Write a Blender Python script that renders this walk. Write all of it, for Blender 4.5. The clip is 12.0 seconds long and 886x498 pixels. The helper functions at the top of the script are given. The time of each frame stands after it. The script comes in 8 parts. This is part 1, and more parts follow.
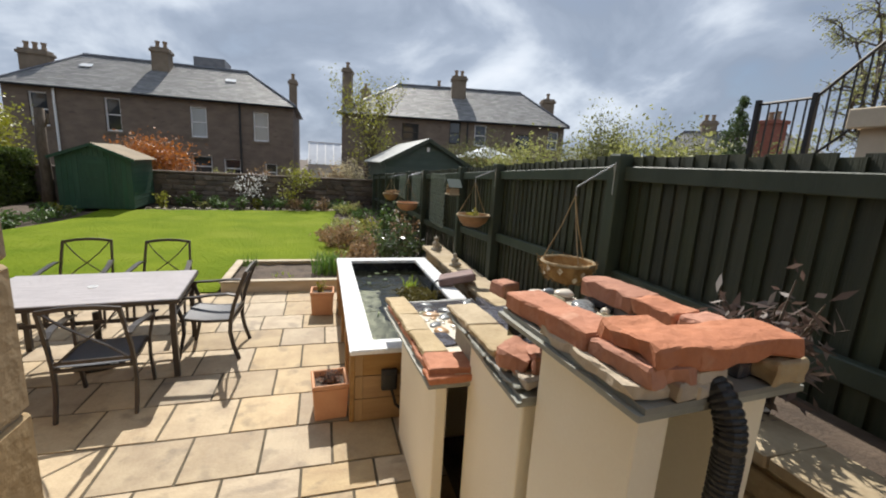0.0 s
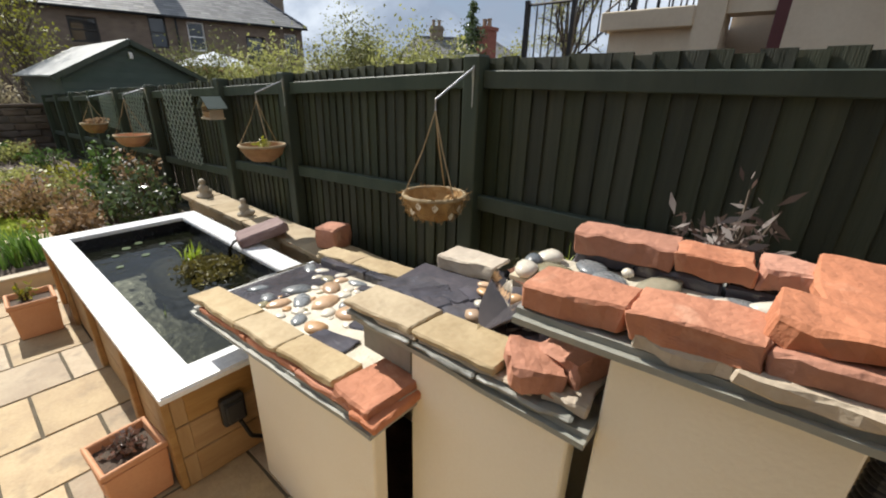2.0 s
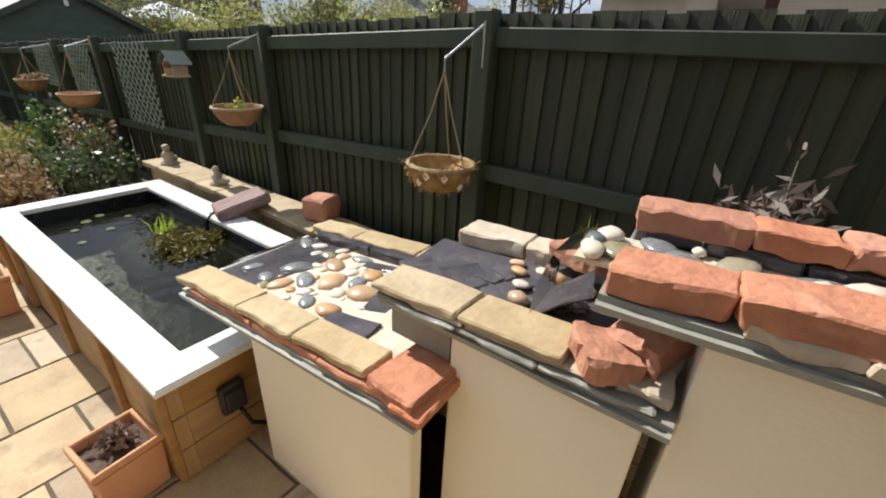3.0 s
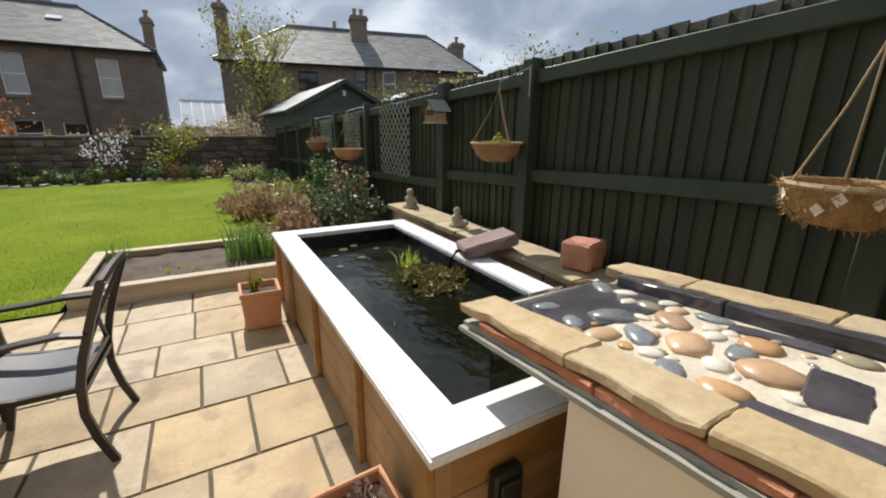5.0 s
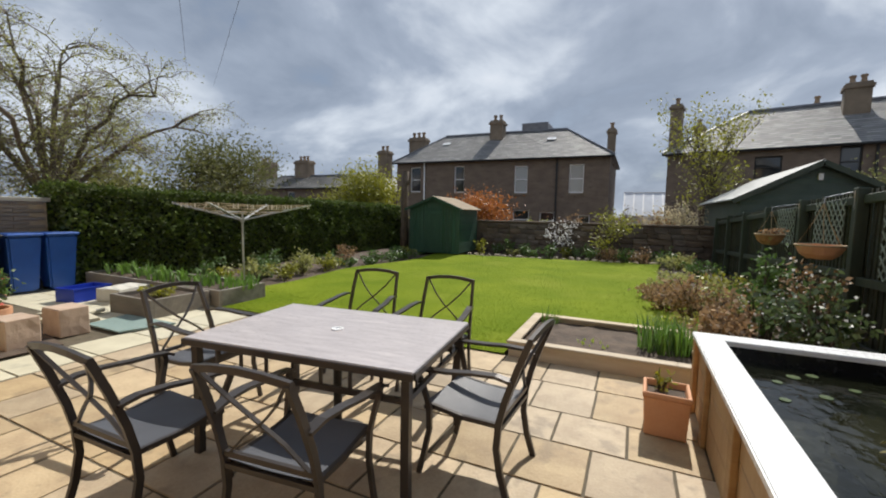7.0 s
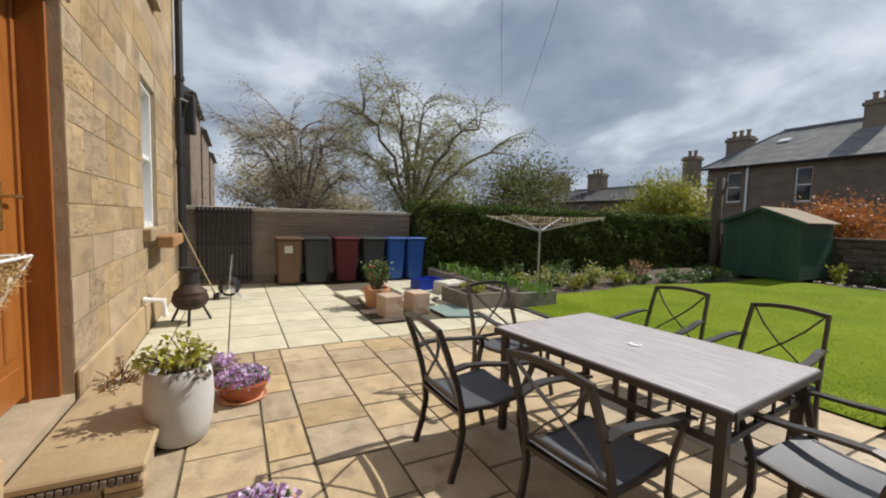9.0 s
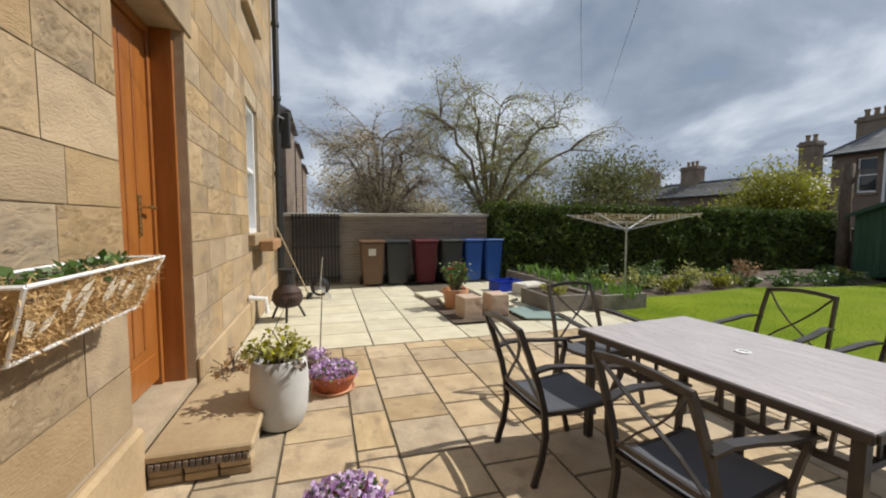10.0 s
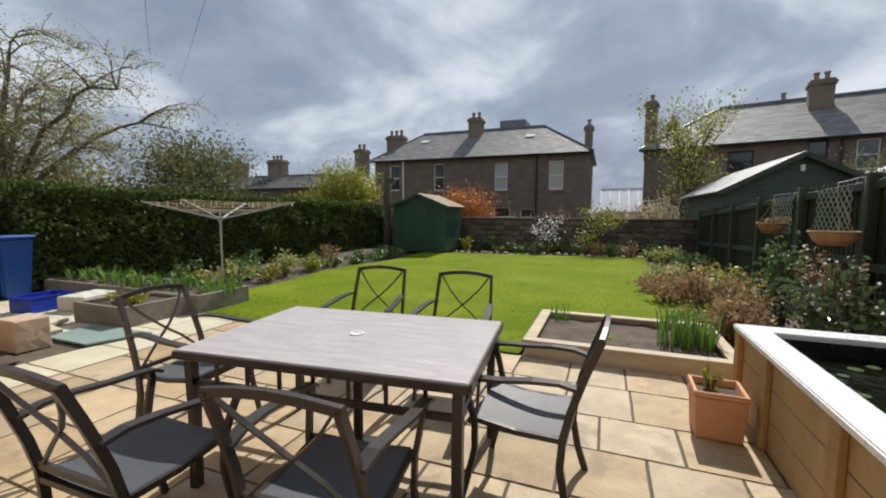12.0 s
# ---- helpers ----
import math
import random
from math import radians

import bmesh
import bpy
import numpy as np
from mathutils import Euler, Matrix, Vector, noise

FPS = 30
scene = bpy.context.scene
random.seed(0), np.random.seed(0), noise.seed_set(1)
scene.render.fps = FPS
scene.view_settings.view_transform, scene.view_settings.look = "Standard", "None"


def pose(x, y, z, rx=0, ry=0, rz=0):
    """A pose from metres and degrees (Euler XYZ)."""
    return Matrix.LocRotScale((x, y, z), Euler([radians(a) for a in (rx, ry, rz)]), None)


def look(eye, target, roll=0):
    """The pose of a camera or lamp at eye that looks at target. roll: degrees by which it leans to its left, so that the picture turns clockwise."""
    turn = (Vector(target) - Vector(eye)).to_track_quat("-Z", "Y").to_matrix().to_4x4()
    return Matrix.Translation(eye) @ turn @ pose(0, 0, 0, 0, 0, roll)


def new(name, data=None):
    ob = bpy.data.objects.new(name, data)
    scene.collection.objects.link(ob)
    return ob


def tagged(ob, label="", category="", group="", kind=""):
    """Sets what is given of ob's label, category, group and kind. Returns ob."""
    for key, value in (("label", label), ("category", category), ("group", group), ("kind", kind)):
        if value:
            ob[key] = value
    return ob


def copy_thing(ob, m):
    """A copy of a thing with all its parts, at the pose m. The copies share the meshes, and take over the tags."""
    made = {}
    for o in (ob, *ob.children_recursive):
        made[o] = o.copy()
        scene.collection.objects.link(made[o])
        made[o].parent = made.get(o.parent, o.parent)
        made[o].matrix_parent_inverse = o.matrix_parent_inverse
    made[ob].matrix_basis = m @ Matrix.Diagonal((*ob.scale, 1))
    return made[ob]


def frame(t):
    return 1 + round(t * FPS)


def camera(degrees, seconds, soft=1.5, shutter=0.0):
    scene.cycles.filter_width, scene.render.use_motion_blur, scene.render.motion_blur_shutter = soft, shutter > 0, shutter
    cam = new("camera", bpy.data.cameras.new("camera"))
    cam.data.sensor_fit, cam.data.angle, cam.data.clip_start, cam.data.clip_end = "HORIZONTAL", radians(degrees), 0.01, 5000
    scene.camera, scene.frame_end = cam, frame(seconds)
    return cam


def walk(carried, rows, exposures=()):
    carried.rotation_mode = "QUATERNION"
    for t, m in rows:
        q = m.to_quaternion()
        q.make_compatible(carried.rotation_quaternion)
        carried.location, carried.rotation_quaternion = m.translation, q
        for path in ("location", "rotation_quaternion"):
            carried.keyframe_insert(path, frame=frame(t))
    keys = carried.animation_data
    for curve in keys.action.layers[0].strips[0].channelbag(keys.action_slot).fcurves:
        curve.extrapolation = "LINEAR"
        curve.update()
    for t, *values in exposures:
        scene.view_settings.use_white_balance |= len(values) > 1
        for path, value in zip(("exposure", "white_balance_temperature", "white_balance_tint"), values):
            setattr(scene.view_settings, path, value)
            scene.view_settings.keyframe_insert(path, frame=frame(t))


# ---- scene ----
cam = camera(94.0, 12.0, soft=2.0)
PATH = [
    (0, (1.056, 2.362, 1.999), (1.616, 4.241, 1.603), 3.3),
    (0.5, (1.054, 2.539, 1.952), (1.733, 4.384, 1.582), 3.2),
    (1, (1.091, 2.882, 1.949), (2.01, 4.607, 1.528), 2.2),
    (1.5, (1.022, 3.124, 1.936), (2.248, 4.597, 1.364), 1.3),
    (2, (0.927, 3.332, 1.975), (2.357, 4.521, 1.24), 1.4),
    (2.5, (0.91, 3.455, 1.974), (2.412, 4.473, 1.133), 2.5),
    (2.7, (0.904, 3.505, 1.969), (2.405, 4.508, 1.107), 3.0),
    (4.3, (0.808, 4.065, 1.705), (2.021, 5.473, 0.964), 0.8),
    (4.5, (0.815, 4.121, 1.67), (1.97, 5.599, 0.976), 0.8),
    (5, (0.795, 4.406, 1.53), (1.75, 6.071, 0.971), 0.6),
    (5.5, (0.694, 4.628, 1.522), (1.293, 6.494, 1.12), 0.1),
    (6, (0.645, 4.684, 1.515), (0.742, 6.662, 1.231), -0.2),
    (6.5, (0.72, 4.63, 1.517), (0.311, 6.577, 1.307), 0.3),
    (7, (0.785, 4.559, 1.52), (-0.05, 6.368, 1.341), 1.1),
    (7.5, (0.793, 4.524, 1.511), (-0.374, 6.139, 1.347), 1.6),
    (7.7, (0.794, 4.493, 1.517), (-0.486, 6.02, 1.354), 1.8),
    (9.3, (0.751, 4.46, 1.476), (-1.093, 5.222, 1.338), 0.9),
    (9.5, (0.742, 4.47, 1.465), (-1.135, 5.149, 1.331), 0.5),
    (10, (0.764, 4.452, 1.474), (-1.154, 5.001, 1.336), -0.0),
    (10.5, (0.736, 4.488, 1.473), (-1.156, 5.116, 1.31), -0.4),
    (11, (0.649, 4.473, 1.487), (-1.068, 5.478, 1.283), -0.2),
    (11.5, (0.478, 4.587, 1.457), (-0.871, 6.05, 1.255), 0.1),
    (12, (0.341, 4.731, 1.43), (-0.387, 6.585, 1.251), 0.2),
]
walk(cam, [(t, look(eye, target, roll)) for t, eye, target, roll in PATH], [(0, .50), (1.5, .50), (2.5, .72), (4.5, .50), (5.5, .42), (7, .32), (9.5, .25), (10.5, .25), (12, .30)])
# world, sun and light
SUN_AZ, SUN_EL = radians(3), radians(45.5)
SUN_DIR = Vector((math.sin(SUN_AZ) * math.cos(SUN_EL), math.cos(SUN_AZ) * math.cos(SUN_EL), math.sin(SUN_EL)))
world = bpy.data.worlds.new("world")
scene.world = world
world.use_nodes = True
wn, wl = world.node_tree.nodes, world.node_tree.links
wn.clear()
w_out = wn.new("ShaderNodeOutputWorld")
w_bg = wn.new("ShaderNodeBackground")
w_sky = wn.new("ShaderNodeTexSky")
w_sky.sky_type, w_sky.sun_disc, w_sky.sun_elevation, w_sky.sun_rotation = "NISHITA", False, SUN_EL, SUN_AZ
w_co = wn.new("ShaderNodeTexCoord")
w_sep = wn.new("ShaderNodeSeparateXYZ")
wl.new(w_co.outputs["Generated"], w_sep.inputs[0])
# cloud deck: direction projected on a flat layer
w_z = wn.new("ShaderNodeMath"); w_z.operation = "ADD"; w_z.inputs[1].default_value = 0.5
w_zm = wn.new("ShaderNodeMath"); w_zm.operation = "MAXIMUM"; w_zm.inputs[1].default_value = 0.06
wl.new(w_sep.outputs[2], w_z.inputs[0]); wl.new(w_z.outputs[0], w_zm.inputs[0])
w_div = wn.new("ShaderNodeVectorMath"); w_div.operation = "DIVIDE"
w_cmb = wn.new("ShaderNodeCombineXYZ")
for i in range(3):
    wl.new(w_zm.outputs[0], w_cmb.inputs[i])
wl.new(w_co.outputs["Generated"], w_div.inputs[0]); wl.new(w_cmb.outputs[0], w_div.inputs[1])
w_n1 = wn.new("ShaderNodeTexNoise")
w_n1.inputs["Scale"].default_value, w_n1.inputs["Detail"].default_value, w_n1.inputs["Roughness"].default_value = 2.3, 7, 0.52
w_n1.inputs["Distortion"].default_value = 0.35
wl.new(w_div.outputs[0], w_n1.inputs["Vector"])
w_dot = wn.new("ShaderNodeVectorMath"); w_dot.operation = "DOT_PRODUCT"; w_dot.inputs[1].default_value = SUN_DIR
w_nrm = wn.new("ShaderNodeVectorMath"); w_nrm.operation = "NORMALIZE"
wl.new(w_co.outputs["Generated"], w_nrm.inputs[0]); wl.new(w_nrm.outputs[0], w_dot.inputs[0])
w_glow = wn.new("ShaderNodeMapRange")
w_glow.inputs[1].default_value, w_glow.inputs[2].default_value, w_glow.inputs[3].default_value, w_glow.inputs[4].default_value = 0.6, 1.0, 0.0, 0.02
wl.new(w_dot.outputs["Value"], w_glow.inputs[0])
w_sum = wn.new("ShaderNodeMath"); w_sum.operation = "ADD"
wl.new(w_n1.outputs[0], w_sum.inputs[0]); wl.new(w_glow.outputs[0], w_sum.inputs[1])
w_ramp = wn.new("ShaderNodeValToRGB")
w_ramp.color_ramp.elements[0].position, w_ramp.color_ramp.elements[0].color = 0.30, (1.5, 1.9, 2.6, 1)
w_ramp.color_ramp.elements[1].position, w_ramp.color_ramp.elements[1].color = 0.80, (7.6, 7.8, 8.2, 1)
e = w_ramp.color_ramp.elements.new(0.50); e.color = (3.0, 3.5, 4.35, 1)
e = w_ramp.color_ramp.elements.new(0.62); e.color = (5.3, 5.8, 6.5, 1)
wl.new(w_sum.outputs[0], w_ramp.inputs[0])
w_cov = wn.new("ShaderNodeMapRange")
w_cov.inputs[1].default_value, w_cov.inputs[2].default_value, w_cov.inputs[3].default_value, w_cov.inputs[4].default_value = 0.25, 0.40, 0.55, 0.97
wl.new(w_n1.outputs[0], w_cov.inputs[0])
w_mix = wn.new("ShaderNodeMix"); w_mix.data_type = "RGBA"
wl.new(w_cov.outputs[0], w_mix.inputs["Factor"]); wl.new(w_sky.outputs[0], w_mix.inputs["A"]); wl.new(w_ramp.outputs[0], w_mix.inputs["B"])
wl.new(w_mix.outputs["Result"], w_bg.inputs[0])
w_bg.inputs[1].default_value = 0.1
wl.new(w_bg.outputs[0], w_out.inputs[0])
sun = new("sun", bpy.data.lights.new("sun", "SUN"))
sun.data.energy, sun.data.angle, sun.data.color = 4.2, radians(0.6), (1.0, 0.95, 0.87)
sun.matrix_world = look(SUN_DIR * 60, (0, 0, 0))


# ---- materials ----
def material(name, c1, c2=None, scale=3.0, rough=0.8, bump=0.15, bscale=40.0, metal=0.0, rnd=0.0, spots=None, stretch=None, spec=0.5, island=False):
    """Two-scale mottled surface: c1 to c2 by coarse and fine noise, optional per-piece variation and stains."""
    m = bpy.data.materials.new(name)
    m.use_nodes = True
    n, l = m.node_tree.nodes, m.node_tree.links
    b = n["Principled BSDF"]
    b.inputs["Roughness"].default_value, b.inputs["Metallic"].default_value = rough, metal
    b.inputs["Specular IOR Level"].default_value = spec
    c2 = c2 or tuple(min(1, c * 0.7) for c in c1)
    tc = n.new("ShaderNodeTexCoord")
    src = tc.outputs["Object"]
    if stretch:
        mp = n.new("ShaderNodeMapping"); mp.inputs["Scale"].default_value = stretch
        l.new(src, mp.inputs[0]); src = mp.outputs[0]
    na = n.new("ShaderNodeTexNoise"); na.inputs["Scale"].default_value, na.inputs["Detail"].default_value = scale, 5
    nb = n.new("ShaderNodeTexNoise"); nb.inputs["Scale"].default_value, nb.inputs["Detail"].default_value = bscale, 4
    if rnd or island:
        if island:
            ge = n.new("ShaderNodeNewGeometry"); rv = ge.outputs["Random Per Island"]
        else:
            oi = n.new("ShaderNodeObjectInfo"); rv = oi.outputs["Random"]
        ml = n.new("ShaderNodeMath"); ml.operation = "MULTIPLY"; ml.inputs[1].default_value = 37.0
        l.new(rv, ml.inputs[0])
        va = n.new("ShaderNodeVectorMath"); va.operation = "ADD"
        l.new(src, va.inputs[0]); l.new(ml.outputs[0], va.inputs[1]); src = va.outputs[0]
    l.new(src, na.inputs["Vector"]); l.new(src, nb.inputs["Vector"])
    av = n.new("ShaderNodeMath"); av.operation = "MULTIPLY_ADD"; av.inputs[1].default_value = 0.35
    l.new(nb.outputs[0], av.inputs[0]); l.new(na.outputs[0], av.inputs[2])
    mr = n.new("ShaderNodeMapRange"); mr.inputs[1].default_value, mr.inputs[2].default_value = 0.48, 0.88
    l.new(av.outputs[0], mr.inputs[0])
    mx = n.new("ShaderNodeMix"); mx.data_type = "RGBA"
    mx.inputs["A"].default_value, mx.inputs["B"].default_value = (*c1, 1), (*c2, 1)
    l.new(mr.outputs[0], mx.inputs["Factor"])
    col = mx.outputs["Result"]
    if spots:
        ns = n.new("ShaderNodeTexNoise"); ns.inputs["Scale"].default_value, ns.inputs["Detail"].default_value = spots[1], 6
        l.new(src, ns.inputs["Vector"])
        ms = n.new("ShaderNodeMapRange"); ms.inputs[1].default_value, ms.inputs[2].default_value, ms.inputs[4].default_value = spots[2], spots[2] + 0.12, spots[3]
        l.new(ns.outputs[0], ms.inputs[0])
        m2 = n.new("ShaderNodeMix"); m2.data_type = "RGBA"; m2.inputs["B"].default_value = (*spots[0], 1)
        l.new(ms.outputs[0], m2.inputs["Factor"]); l.new(col, m2.inputs["A"]); col = m2.outputs["Result"]
    if rnd:
        hs = n.new("ShaderNodeHueSaturation")
        r2 = n.new("ShaderNodeMapRange"); r2.inputs[3].default_value, r2.inputs[4].default_value = 1 - rnd, 1 + rnd
        l.new(rv, r2.inputs[0]); l.new(r2.outputs[0], hs.inputs["Value"])
        w = n.new("ShaderNodeTexWhiteNoise"); w.noise_dimensions = "1D"; l.new(rv, w.inputs["W"])
        r3 = n.new("ShaderNodeMapRange"); r3.inputs[3].default_value, r3.inputs[4].default_value = 1 - rnd * 0.9, 1 + rnd * 0.9
        l.new(w.outputs["Value"], r3.inputs[0]); l.new(r3.outputs[0], hs.inputs["Saturation"])
        l.new(col, hs.inputs["Color"]); col = hs.outputs[0]
    l.new(col, b.inputs["Base Color"])
    rr = n.new("ShaderNodeMapRange"); rr.inputs[3].default_value, rr.inputs[4].default_value = max(0.02, rough - 0.1), min(1, rough + 0.1)
    l.new(nb.outputs[0], rr.inputs[0]); l.new(rr.outputs[0], b.inputs["Roughness"])
    if bump:
        bp = n.new("ShaderNodeBump"); bp.inputs["Strength"].default_value, bp.inputs["Distance"].default_value = bump, 0.02
        l.new(av.outputs[0], bp.inputs["Height"]); l.new(bp.outputs[0], b.inputs["Normal"])
    return m


def leafy(name, c1, c2, rough=0.55, through_light=0.25):
    m = material(name, c1, c2, 2.5, rough, 0.0, 9.0, island=True, rnd=0.35)
    m.node_tree.nodes["Principled BSDF"].inputs["Subsurface Weight"].default_value = 0.0
    m.node_tree.nodes["Principled BSDF"].inputs["Transmission Weight"].default_value = 0.0
    n, l = m.node_tree.nodes, m.node_tree.links
    tr = n.new("ShaderNodeBsdfTranslucent"); tr.inputs[0].default_value = (*[min(1, c * 1.6) for c in c1], 1)
    ad = n.new("ShaderNodeMixShader"); ad.inputs[0].default_value = through_light
    l.new(n["Principled BSDF"].outputs[0], ad.inputs[1]); l.new(tr.outputs[0], ad.inputs[2]); l.new(ad.outputs[0], n["Material Output"].inputs[0])
    return m


